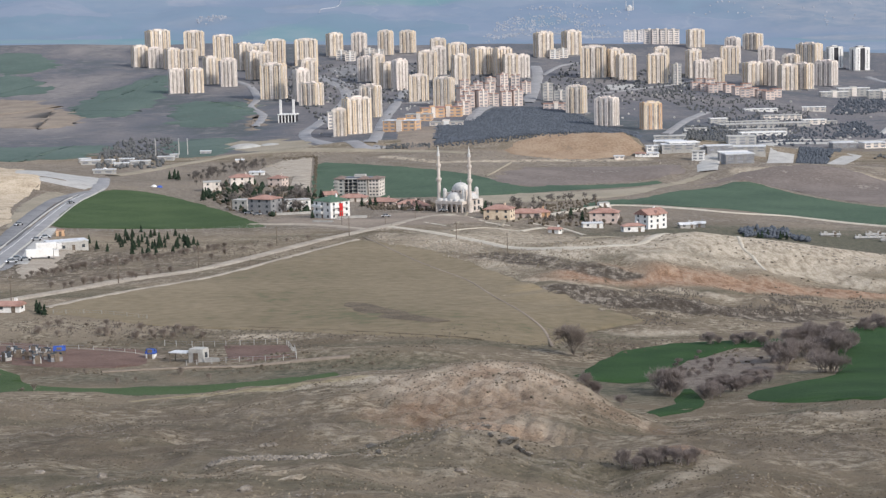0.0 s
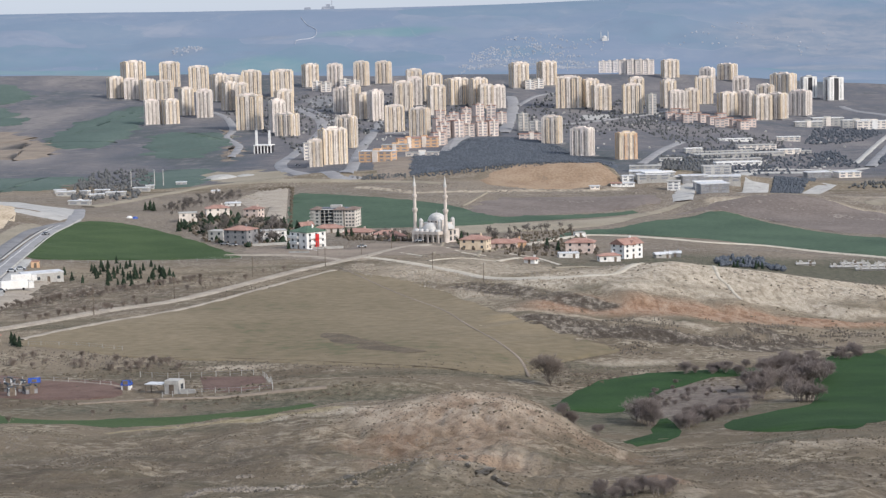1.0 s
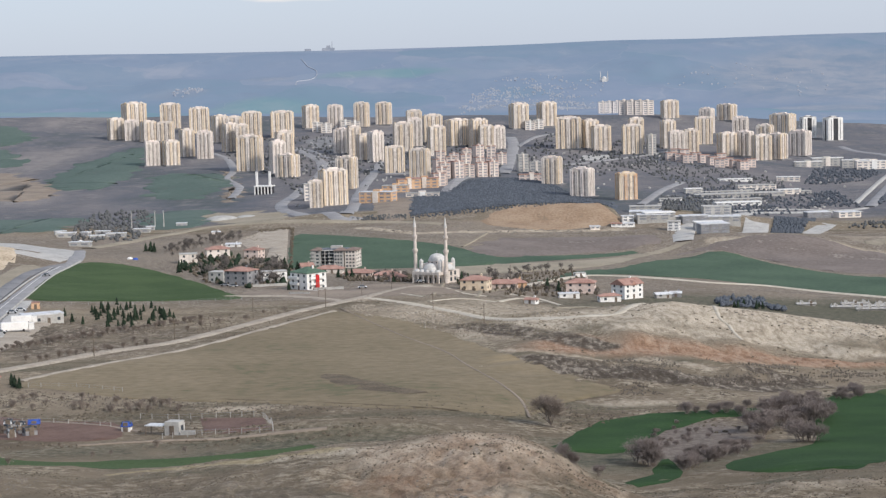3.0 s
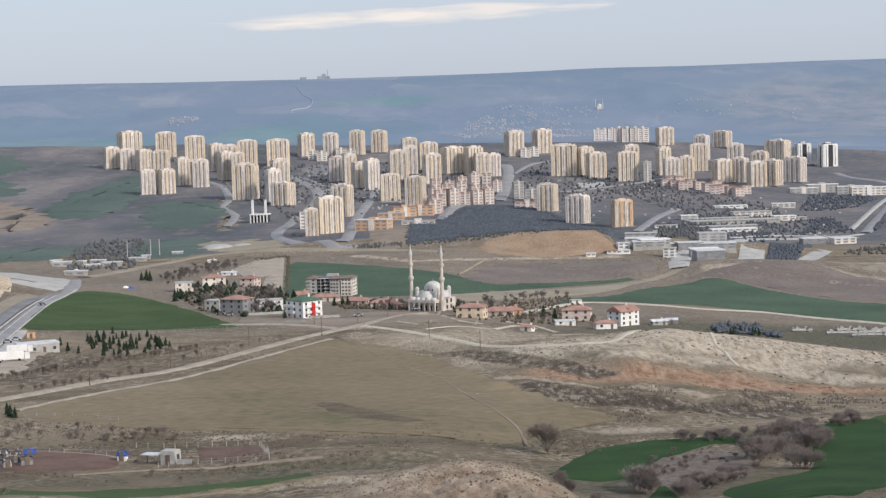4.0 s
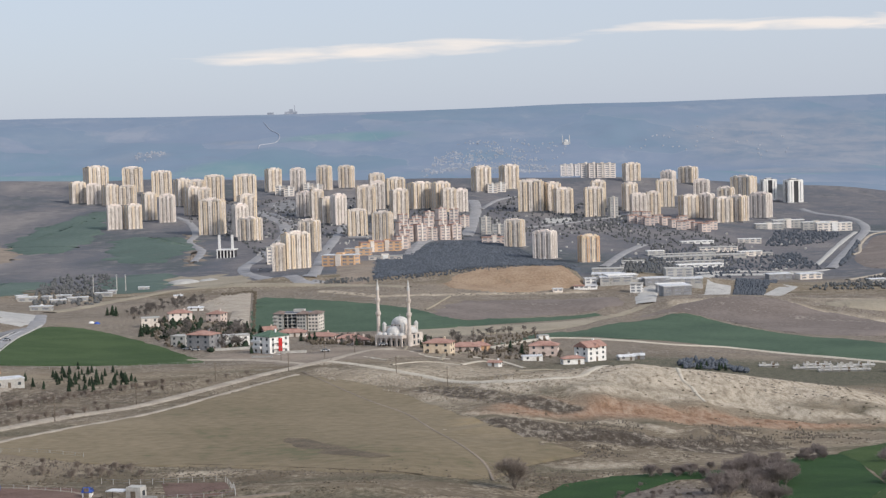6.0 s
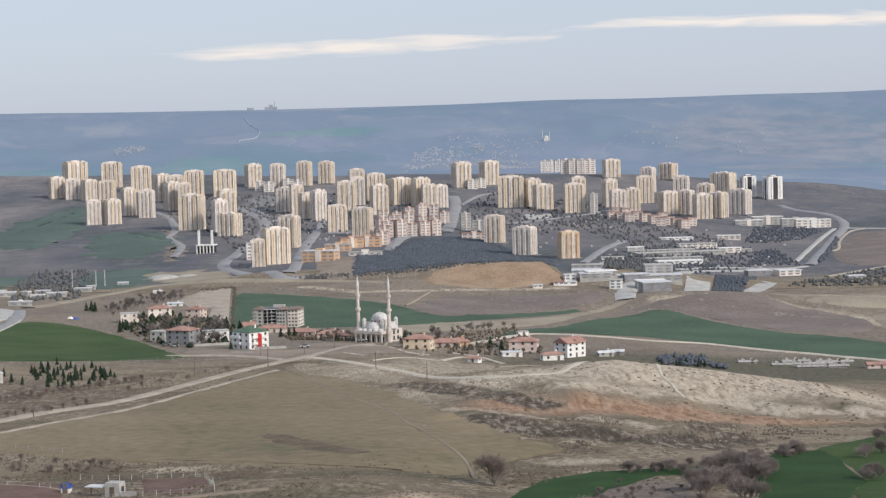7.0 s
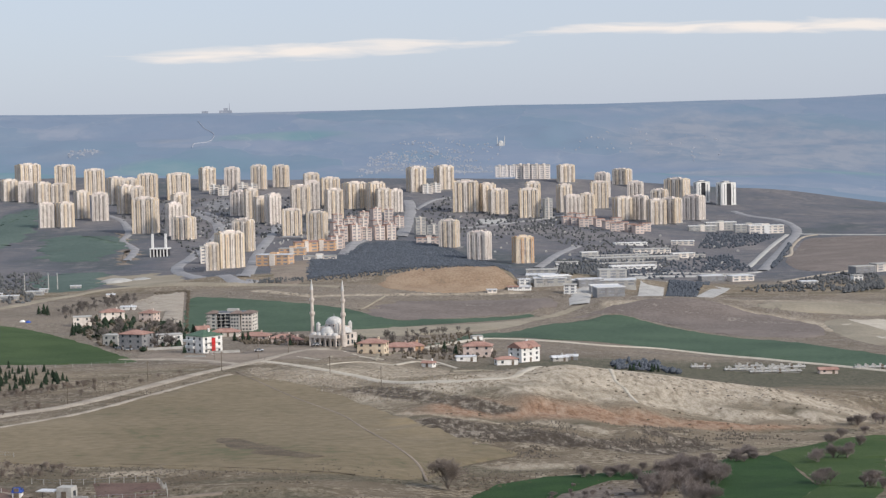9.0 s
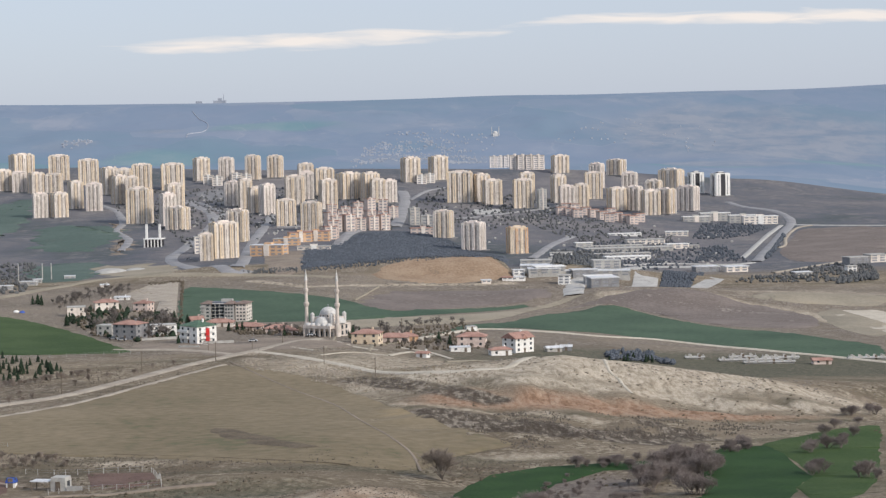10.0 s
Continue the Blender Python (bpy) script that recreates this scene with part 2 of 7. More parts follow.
# sharp crests: distance, reach before and behind; bearings; the fall to the crest per metre
CRESTS = {
    "spur": (266, 26, 15, (-0.30, -0.256, -0.224, -0.178, -0.146, -0.110, -0.074, -0.055, -0.029, 0.004, 0.029, 0.052, 0.068, 0.082, 0.110, 0.16),
             (0.2020, 0.2032, 0.2050, 0.2108, 0.2092, 0.2070, 0.2044, 0.2028, 0.2018, 0.1974, 0.1962, 0.1982, 0.2046, 0.2120, 0.2330, 0.2420), (-0.35, -0.30, 0.085, 0.10)),
    "chalk hill": (604, 48, 24, (0.05, 0.083, 0.115, 0.144, 0.164, 0.196, 0.229, 0.261, 0.297, 0.33, 0.37),
                   (0.1330, 0.1315, 0.1266, 0.1238, 0.1262, 0.1293, 0.1335, 0.1374, 0.1453, 0.1540, 0.1650), (0.06, 0.11, 0.50, 0.55)),
    "bare hill": (1125, 60, 40, (0.1288, 0.1417, 0.1644, 0.1969, 0.2228, 0.2456, 0.2618, 0.2879, 0.3003, 0.36),
                  (0.0954, 0.0924, 0.0877, 0.0866, 0.0876, 0.0906, 0.0936, 0.1003, 0.1041, 0.1101), (0.13, 0.155, 0.235, 0.265)),
    "bank": (1335, 30, 26, (-0.0749, -0.0432, -0.0115, 0.0204, 0.0524, 0.0748, 0.094, 0.1037, 0.1116, 0.1163), (0.0724, 0.071, 0.0704, 0.0691, 0.0668, 0.0661, 0.0659, 0.0668, 0.0704, 0.0769), (-0.06, -0.03, 0.125, 0.14)),
}


def lattice(x, y, seed):
    """Smooth random values in -1..1 on a unit lattice."""
    xi, yi = np.floor(x), np.floor(y)
    u, v = x - xi, y - yi
    u, v = u * u * (3 - 2 * u), v * v * (3 - 2 * v)

    def corner(i, j):
        n = np.sin((xi + i) * 127.1 + (yi + j) * 311.7 + seed * 74.7) * 43758.5453
        return 2 * (n - np.floor(n)) - 1
    a = corner(0, 0) * (1 - u) + corner(1, 0) * u
    b = corner(0, 1) * (1 - u) + corner(1, 1) * u
    return a * (1 - v) + b * v


def rolling(x, y):
    """The land's height before its crests are set."""
    x, y = np.asarray(x, float), np.asarray(y, float)
    r = np.hypot(x, y)
    turn = np.clip(np.arctan2(x, y), -0.55, 0.55)
    d, a = r * np.cos(turn), np.clip(np.tan(turn), -0.25, 0.37)
    table = {**NEAR, **FAR}
    ds = np.array(list(table), float)
    zs = np.array(list(table.values()), float)
    # columns blended smoothly by bearing, rows by a monotone cubic in distance
    k = np.clip(np.searchsorted(BEARINGS, a) - 1, 0, len(BEARINGS) - 2)
    u = (a - BEARINGS[k]) / (BEARINGS[k + 1] - BEARINGS[k])
    u = u * u * (3 - 2 * u)
    h = np.diff(ds)[:, None]
    s = np.diff(zs, axis=0) / h
    m = np.zeros_like(zs)
    both = s[1:] * s[:-1] > 0
    m[1:-1] = np.where(both, 2 * s[1:] * s[:-1] / np.where(both, s[1:] + s[:-1], 1), 0)
    m[0], m[-1] = s[0], s[-1]
    i = np.clip(np.searchsorted(ds, d) - 1, 0, len(ds) - 2)
    t = np.clip((d - ds[i]) / (ds[i + 1] - ds[i]), 0, 1)
    w = ds[i + 1] - ds[i]
    b00, b10, b01, b11 = 2 * t**3 - 3 * t**2 + 1, t**3 - 2 * t**2 + t, 3 * t**2 - 2 * t**3, t**3 - t**2

    def column(j):
        return b00 * zs[i, j] + b10 * w * m[i, j] + b01 * zs[i + 1, j] + b11 * w * m[i + 1, j]
    z = column(k) * (1 - u) + column(k + 1) * u
    for cx, cy, lx, ly, deg, up in HILLS.values():
        c, sn = np.cos(np.radians(deg)), np.sin(np.radians(deg))
        p, q = (x - cx) * c + (y - cy) * sn, -(x - cx) * sn + (y - cy) * c
        z = z + up * np.exp(-((p / lx) ** 2 + (q / ly) ** 2) ** 1.5)
    # gullies and bumps, strongest on the grazed slopes near the lookout
    near = np.clip((330 - d) / 120, 0, 1) * np.clip(d / 60, 0, 1)
    z = z + near * (2.0 * lattice(x / 38, y / 60, 1) + 1.2 * lattice(x / 13, y / 20, 2) + 0.55 * lattice(x / 5, y / 7, 3) + 0.25 * lattice(x / 2.2, y / 3, 9))
    hill = np.clip((a - 0.02) / 0.05, 0, 1) * np.clip(1 - np.abs(d - 530) / 100, 0, 1)
    z = z + hill * (1.8 * lattice(x / 30, y / 40, 5) + 1.0 * lattice(x / 11, y / 16, 6) + 0.35 * lattice(x / 4, y / 6, 13))
    back = np.clip((d - 2500) / 1500, 0, 1)
    z = z + back * (1 - np.clip((d - 4050) / 380, 0, 1)) * (20 * lattice(x / 300, y / 300, 7) + 7 * lattice(x / 110, y / 110, 8) + 2.5 * lattice(x / 45, y / 50, 18)) + back * 3 * lattice(x / 260, y / 330, 7)
    return z


def land(x, y):
    """The ground's height at x, y (arrays of the same shape)."""
    x, y = np.asarray(x, float), np.asarray(y, float)
    z = rolling(x, y)
    d = np.maximum(y, 1.0)
    a = x / d
    for far, before, behind, at, fall, (a0, a1, a2, a3) in CRESTS.values():
        w = np.exp(-(((d - far) / np.where(d < far, before, behind)) ** 2)) * np.clip((a - a0) / (a1 - a0), 0, 1) * np.clip((a3 - a) / (a3 - a2), 0, 1)
        w = np.where(y > 60, w, 0)
        aim = -np.interp(a, at, fall) * far * np.sqrt(1 + a * a)
        z = z + w * (aim - rolling(np.where(w > 0, a * far, 0), np.where(w > 0, far, 1.0)))
    # rills down the spur's flank, and ledges of rock across the foot of the chalk hill
    p, q = x - 0.16 * (y - 190), y
    flank = np.clip(1.4 - np.hypot((x - 7) / 10, (y - 192) / 22), 0, 1)
    z = z - flank * 0.75 * np.clip(1 - 3.0 * np.abs(lattice(p / 1.5, q / 16, 31)), 0, 1)
    crown = np.clip(1.3 - np.hypot((x - 3) / 22, (y - 235) / 34), 0, 1)
    z = z - crown * np.clip((258 - y) / 20, 0, 1) * (0.6 * np.clip(1 - 3.0 * np.abs(lattice((x + 0.3 * y) / 3.4, y / 13, 37)), 0, 1) + 0.3 * np.clip(1 - 3.0 * np.abs(lattice((x - 0.1 * y) / 1.7, y / 7, 38)), 0, 1))
    foot = np.clip(1.4 - np.hypot((x - 70) / 52, (y - 478 + 0.12 * (x - 70)) / 24), 0, 1)
    z = z + foot * 1.5 * np.clip(1 - 2.5 * np.abs(lattice(x / 16, (y + 0.25 * x) / 8, 33)), 0, 1)
    slope = np.clip(1.4 - np.hypot((x - 130) / 80, (y - 548) / 40), 0, 1)
    return z - slope * 1.6 * np.clip(1 - 2.6 * np.abs(lattice((x + 0.35 * y) / 15, y / 70, 35)), 0, 1)


def spread(x, y, cx, cy, lx, ly, deg=0.0):
    """1 inside an ellipse of ground, fading to 0 outside it."""
    c, s = np.cos(np.radians(deg)), np.sin(np.radians(deg))
    p, q = ((x - cx) * c + (y - cy) * s) / lx, (-(x - cx) * s + (y - cy) * c) / ly
    return np.clip(1.5 - np.hypot(p, q), 0, 1)


def seam(x, y, points, half):
    """1 along a line on the plan, fading to 0 at twice its half width."""
    best = np.full(np.shape(x), 1e9)
    for (x1, y1), (x2, y2) in zip(points, points[1:]):
        t = np.clip(((x - x1) * (x2 - x1) + (y - y1) * (y2 - y1)) / ((x2 - x1) ** 2 + (y2 - y1) ** 2), 0, 1)
        best = np.minimum(best, np.hypot(x - x1 - t * (x2 - x1), y - y1 - t * (y2 - y1)))
    return np.clip(2 - best / half, 0, 1)


def SOILS(x, y):
    """How far each kind of soil, and the plateau's painted haze, covers the ground."""
    def most(*masks):
        return np.maximum.reduce(masks)
    chalk = most(0.86 * spread(x, y, 110, 590, 120, 34, -3), 0.62 * spread(x, y, 190, 575, 70, 40, -8), 0.60 * spread(x, y, 30, 690, 58, 62), 0.74 * seam(x, y, [(64, 558), (82, 556), (99, 552), (118, 558), (132, 540), (165, 535)], 5),
                 0.58 * seam(x, y, [(26, 536), (42, 513), (65, 504), (80, 487)], 2.2), 0.54 * spread(x, y, 40, 570, 16, 14), 0.55 * spread(x, y, 52, 427, 12, 6),
                 0.84 * spread(x, y, 5, 247, 17, 17, -6), 0.62 * spread(x, y, 7, 200, 9, 26), 0.68 * seam(x, y, [(-22, 258), (-12, 262), (-2, 252)], 3), 0.58 * spread(x, y, 14, 238, 6, 14),
                 0.62 * seam(x, y, [(26, 231), (27, 236), (29, 246)], 0.45), 0.52 * spread(x, y, 54, 236, 10, 6), 0.5 * seam(x, y, [(20, 162), (24, 166), (29, 180)], 1.2),
                 0.62 * spread(x, y, -44, 416, 12, 5), 0.66 * seam(x, y, [(-39, 1262), (1, 1205), (44, 1224), (85, 1252), (145, 1274)], 5), 0.62 * seam(x, y, [(195, 1116), (262, 1108), (296, 1075), (304, 1020), (330, 960)], 9),
                 0.5 * spread(x, y, 330, 1180, 90, 60, -4), 0.55 * spread(x, y, 250, 1085, 60, 18))
    rust = most(0.70 * spread(x, y, 46, 536, 17, 20), 0.92 * spread(x, y, 84, 525, 34, 17, -8), 0.90 * spread(x, y, 118, 517, 30, 13, -8), 0.47 * spread(x, y, 5, 238, 22, 34), 0.56 * spread(x, y, -6, 224, 8, 13), 0.60 * spread(x, y, 25.6, 189, 3.4, 4), 0.52 * spread(x, y, 3, 203, 14, 16))
    scrub = most(0.86 * seam(x, y, [(34, 502), (48, 480), (63, 470), (78, 462), (87, 455)], 8), 0.84 * seam(x, y, [(94, 488), (98, 470), (102, 453)], 3.5), 0.66 * seam(x, y, [(15, 628), (29, 586), (45, 549), (55, 534)], 5),
                 0.42 * spread(x, y, -34, 205, 44, 46), 0.4 * spread(x, y, -60, 395, 50, 14), 0.42 * spread(x, y, 6, 186, 10, 22), 0.46 * spread(x, y, 100, 1160, 60, 45), 0.56 * spread(x, y, -125, 610, 55, 90), 0.44 * spread(x, y, 45, 200, 26, 26))
    straw = most(0.74 * seam(x, y, [(-46, 265), (-36, 263), (-26, 261), (-14, 265)], 1.6), 0.62 * spread(x, y, -38, 140, 9, 8))
    grass = most(0.80 * spread(x, y, 195, 755, 150, 75), 0.55 * spread(x, y, -40, 352, 60, 22), 0.6 * spread(x, y, 42, 335, 30, 36), 0.5 * spread(x, y, 70, 262, 32, 26), 0.5 * spread(x, y, 22, 300, 14, 24))
    brush = 0.95 * spread(x, y, 56, 358, 12, 34, -12)
    # haze tint of the ground, fading in with distance from 1330 m
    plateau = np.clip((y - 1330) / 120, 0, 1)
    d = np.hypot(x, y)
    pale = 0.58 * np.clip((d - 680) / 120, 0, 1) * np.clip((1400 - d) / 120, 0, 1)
    tan = most(spread(x, y, 1000, 3900, 330, 330, -20), 0.8 * spread(x, y, 820, 3450, 190, 90), 0.7 * spread(x, y, 260, 3560, 160, 150), 0.6 * spread(x, y, -500, 3880, 80, 60), 0.6 * spread(x, y, -330, 4080, 70, 50))
    meadow = most(0.9 * spread(x, y, -640, 3300, 240, 240), 0.8 * spread(x, y, -300, 3650, 130, 160), 0.9 * spread(x, y, 760, 3380, 120, 70), 0.8 * spread(x, y, -60, 4100, 160, 60), 0.7 * spread(x, y, 1080, 3500, 120, 60))
    return {"pale": pale, "chalk": chalk, "rust": rust, "scrub": scrub, "straw": straw, "grass": grass, "brush": brush, "plateau": 0.9 * plateau, "tan": tan, "meadow": meadow}


# ---- helpers of this scene ----
def part(name, bm, material, parent=None, label="", smooth=False):
    """Links a bmesh as one mesh object, under a thing or a part if one is given."""
    me = bpy.data.meshes.new(name)
    bm.to_mesh(me)
    bm.free()
    me.materials.append(M[material] if isinstance(material, str) else material)
    if smooth:
        me.shade_smooth()
    ob = new(name, me)
    ob.parent = parent
    if label:
        ob["label"] = label
    return ob


def box(bm, x0, x1, y0, y1, z0, z1):
    m = Matrix.LocRotScale(((x0 + x1) / 2, (y0 + y1) / 2, (z0 + z1) / 2), None, (x1 - x0, y1 - y0, z1 - z0))
    return bmesh.ops.create_cube(bm, size=1, matrix=m)["verts"]


def boxes(*all_of):
    bm = bmesh.new()
    for b in all_of:
        box(bm, *b)
    return bm


def shape(verts, faces):
    bm = bmesh.new()
    vs = [bm.verts.new(v) for v in verts]
    for f in faces:
        bm.faces.new([vs[i] for i in f])
    return bm


def height(x, y):
    return float(land(np.array([x]), np.array([y]))[0])


def smooth_line(points, step, closed=False):
    """A rounded line through the points, as an array."""
    p = np.array(points, float)
    n = len(p)
    made = []
    for i in range(n if closed else n - 1):
        a, b = p[i], p[(i + 1) % n]
        before = p[i - 1] if closed or i else a
        after = p[(i + 2) % n] if closed or i < n - 2 else b
        k = max(1, int(np.hypot(*(b - a)) / step))
        for j in range(k):
            t = j / k
            made.append(0.5 * (2 * a + (b - before) * t + (2 * before - 5 * a + 4 * b - after) * t * t + (3 * a - before - 3 * b + after) * t**3))
    if not closed:
        made.append(p[-1])
    return np.array(made)


def sheet(name, outline, material, label, category, lift=0.3, cell=14.0, step=6.0, rounded=True, ragged=0.0, edge=0.03):
    """A field or yard laid over the ground inside an outline."""
    line = smooth_line(outline, step, True) if rounded else np.array(outline, float)
    if ragged:
        line = line + ragged * np.stack([lattice(line[:, 0] / 7, line[:, 1] / 7, 11), lattice(line[:, 0] / 7, line[:, 1] / 7, 12)], 1)
    bm = bmesh.new()
    bm.faces.new([bm.verts.new((x, y, 0)) for x, y in line])
    bmesh.ops.triangulate(bm, faces=bm.faces[:])
    lo, hi = line.min(0), line.max(0)
    for axis in (0, 1):
        for c in np.arange(lo[axis] + cell / 2, hi[axis], cell):
            co, no = [0, 0, 0], [0, 0, 0]
            co[axis], no[axis] = c, 1
            bmesh.ops.bisect_plane(bm, geom=bm.verts[:] + bm.edges[:] + bm.faces[:], plane_co=co, plane_no=no)
    xy = np.array([v.co[:2] for v in bm.verts])
    z = land(xy[:, 0], xy[:, 1]) + lift
    for v, h in zip(bm.verts, z):
        v.co.z = h - (lift - edge if v.is_boundary else 0)
    bmesh.ops.recalc_face_normals(bm, faces=bm.faces[:])
    if sum(f.normal.z for f in bm.faces) < 0:
        bmesh.ops.reverse_faces(bm, faces=bm.faces[:])
    return tagged(part(name, bm, material, smooth=True), label, category, kind="structure")


def ribbon(name, points, width, material, label, category="road", lift=0.45, step=6.0, offset=0.0, edge=0.03):
    """A road or track of some width along a line over the ground."""
    line = smooth_line(points, step)
    along = np.gradient(line, axis=0)
    side = np.stack([-along[:, 1], along[:, 0]], 1) / np.maximum(np.hypot(*along.T), 1e-6)[:, None]
    wide = width * (1 + 0.12 * lattice(line[:, 0] / 15, line[:, 1] / 15, 4))[:, None]
    bm = bmesh.new()
    rows = []
    for k in (-0.5, -0.36, 0.36, 0.5):
        p = line + side * (offset + k * wide)
        z = land(p[:, 0], p[:, 1]) + (lift if abs(k) < 0.4 else edge)
        rows.append([bm.verts.new((x, y, h)) for (x, y), h in zip(p, z)])
    for a, b in zip(rows, rows[1:]):
        for i in range(len(a) - 1):
            bm.faces.new((a[i], a[i + 1], b[i + 1], b[i]))
    bmesh.ops.recalc_face_normals(bm, faces=bm.faces[:])
    if sum(f.normal.z for f in bm.faces) < 0:
        bmesh.ops.reverse_faces(bm, faces=bm.faces[:])
    return tagged(part(name, bm, material, smooth=True), label, category, kind="structure")


# ---- the ground: one sheet all round the lookout, out to the far ridge ----


turns = np.radians(np.concatenate([np.arange(-180, -21, 7.0), np.arange(-21, 26, 0.09), np.arange(26, 180, 7.0)]))
reach = np.concatenate([[0.0, 1.5], np.geomspace(12, 4985, 860)])
TH, RR = np.meshgrid(turns, reach)
GX, GY = RR * np.sin(TH), RR * np.cos(TH)
GZ = land(GX, GY)
nr, nt = GX.shape
ids = np.arange(nr * nt).reshape(nr, nt)
nxt = np.roll(ids, -1, axis=1)
edge = int(np.searchsorted(reach, 2700))


def land_mesh(name, first, last):
    k = ids[: last - first]
    j = nxt[: last - first]
    quads = np.stack([k[:-1], j[:-1], j[1:], k[1:]], -1).reshape(-1, 4)[:, ::-1]
    mesh = bpy.data.meshes.new(name)
    mesh.from_pydata(np.stack([GX, GY, GZ], -1)[first:last].reshape(-1, 3), [], quads)
    for soil, mask in SOILS(GX[first:last].ravel(), GY[first:last].ravel()).items():
        mesh.attributes.new(soil, "FLOAT", "POINT").data.foreach_set("value", mask.astype(np.float32))
    mesh.shade_smooth()
    return mesh


me = land_mesh("ground", 0, edge + 1)
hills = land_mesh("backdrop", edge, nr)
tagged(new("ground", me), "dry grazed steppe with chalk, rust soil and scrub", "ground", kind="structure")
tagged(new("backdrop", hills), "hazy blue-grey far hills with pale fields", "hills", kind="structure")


def ground_material():
    m = bpy.data.materials.new("steppe_ground")
    m.use_nodes = True
    n, l = m.node_tree.nodes, m.node_tree.links
    bsdf = n["Principled BSDF"]
    bsdf.inputs["Roughness"].default_value, bsdf.inputs["Specular IOR Level"].default_value = 1.0, 0.1
    geo = n.new("ShaderNodeNewGeometry")

    def tex(scale, detail=8.0, rough=0.6, stretch=None):
        t = n.new("ShaderNodeTexNoise")
        t.inputs["Scale"].default_value, t.inputs["Detail"].default_value, t.inputs["Roughness"].default_value = scale, detail, rough
        src = geo.outputs["Position"]
        if stretch:
            mp = n.new("ShaderNodeMapping")
            mp.inputs["Scale"].default_value, mp.inputs["Rotation"].default_value = stretch, (0, 0, 0.15)
            l.new(src, mp.inputs[0])
            src = mp.outputs[0]
        l.new(src, t.inputs["Vector"])
        return t.outputs["Fac"]

    def ramp(src, *stops):
        r = n.new("ShaderNodeValToRGB")
        e = r.color_ramp.elements
        e[0].position, e[0].color = stops[0][0], (*stops[0][1], 1)
        e[1].position, e[1].color = stops[-1][0], (*stops[-1][1], 1)
        for p, c in stops[1:-1]:
            e.new(p).color = (*c, 1)
        l.new(src, r.inputs[0])
        return r.outputs[0]

    def mix(fac, a, b):
        x = n.new("ShaderNodeMixRGB")
        l.new(fac, x.inputs[0])
        l.new(a, x.inputs[1])
        l.new(b, x.inputs[2])
        return x.outputs[0]

    def weigh(name, noise_out, spread=0.35):
        a = n.new("ShaderNodeAttribute")
        a.attribute_name = name
        k = n.new("ShaderNodeMath")
        k.operation, k.inputs[1].default_value = "MULTIPLY_ADD", 1.0
        l.new(a.outputs["Fac"], k.inputs[0])
        l.new(noise_out, k.inputs[2])
        r = n.new("ShaderNodeMapRange")
        r.inputs["From Min"].default_value, r.inputs["From Max"].default_value = 1.0 - spread / 2, 1.0 + spread / 2
        l.new(k.outputs[0], r.inputs["Value"])
        return r.outputs[0]

    patch, mid, fine, speck = tex(0.012), tex(0.075, 10.0, 0.68), tex(0.55, 10.0, 0.72), tex(1.9, 6.0, 0.7)
    slope, grit = tex(0.055, 10.0, 0.66, (1.3, 0.42, 1.0)), tex(0.34, 10.0, 0.72, (1.3, 0.45, 1.0))
    bands = tex(0.03, stretch=(0.35, 1.6, 1.0))
    rill = tex(0.10, 4.0, 0.5, (1.6, 0.7, 1.0))
    off = n.new("ShaderNodeMath")
    off.operation, off.inputs[1].default_value = "SUBTRACT", 0.5
    l.new(rill, off.inputs[0])
    size = n.new("ShaderNodeMath")
    size.operation = "ABSOLUTE"
    l.new(off.outputs[0], size.inputs[0])
    base = ramp(patch, (0.38, (0.142, 0.114, 0.080)), (0.5, (0.220, 0.180, 0.129)), (0.62, (0.290, 0.240, 0.174)))
    base = mix(ramp(mid, (0.45, (0, 0, 0)), (0.58, (0.9, 0.9, 0.9))), base, ramp(fine, (0.40, (0.128, 0.103, 0.072)), (0.5, (0.270, 0.225, 0.162)), (0.59, (0.45, 0.392, 0.30))))
    base = mix(ramp(bands, (0.52, (0, 0, 0)), (0.62, (0.8, 0.8, 0.8))), base, ramp(fine, (0.4, (0.10, 0.092, 0.062)), (0.6, (0.175, 0.155, 0.11))))
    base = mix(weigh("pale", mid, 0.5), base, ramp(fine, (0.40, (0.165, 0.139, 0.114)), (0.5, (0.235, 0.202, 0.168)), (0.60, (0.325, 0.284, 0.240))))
    base = mix(weigh("grass", mid), base, ramp(fine, (0.40, (0.088, 0.090, 0.064)), (0.60, (0.176, 0.163, 0.120))))
    base = mix(weigh("chalk", slope, 0.5), base, ramp(grit, (0.37, (0.27, 0.225, 0.165)), (0.47, (0.44, 0.375, 0.285)), (0.59, (0.59, 0.515, 0.405))))
    base = mix(weigh("rust", slope, 0.5), base, ramp(grit, (0.36, (0.225, 0.135, 0.085)), (0.48, (0.36, 0.232, 0.152)), (0.62, (0.46, 0.335, 0.24))))
    base = mix(weigh("scrub", slope, 0.4), base, ramp(grit, (0.42, (0.084, 0.068, 0.052)), (0.52, (0.150, 0.125, 0.098)), (0.60, (0.34, 0.295, 0.235))))
    base = mix(weigh("straw", grit, 0.5), base, ramp(fine, (0.38, (0.27, 0.225, 0.130)), (0.60, (0.47, 0.40, 0.26))))
    base = mix(weigh("brush", mid, 0.4), base, ramp(fine, (0.40, (0.165, 0.138, 0.118)), (0.60, (0.265, 0.228, 0.195))))
    # plateau ground, its greys pushed to blue to put distance haze into the colour
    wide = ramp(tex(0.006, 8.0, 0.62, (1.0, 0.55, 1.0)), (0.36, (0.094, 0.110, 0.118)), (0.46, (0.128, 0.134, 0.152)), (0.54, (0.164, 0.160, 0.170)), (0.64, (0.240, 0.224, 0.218)))
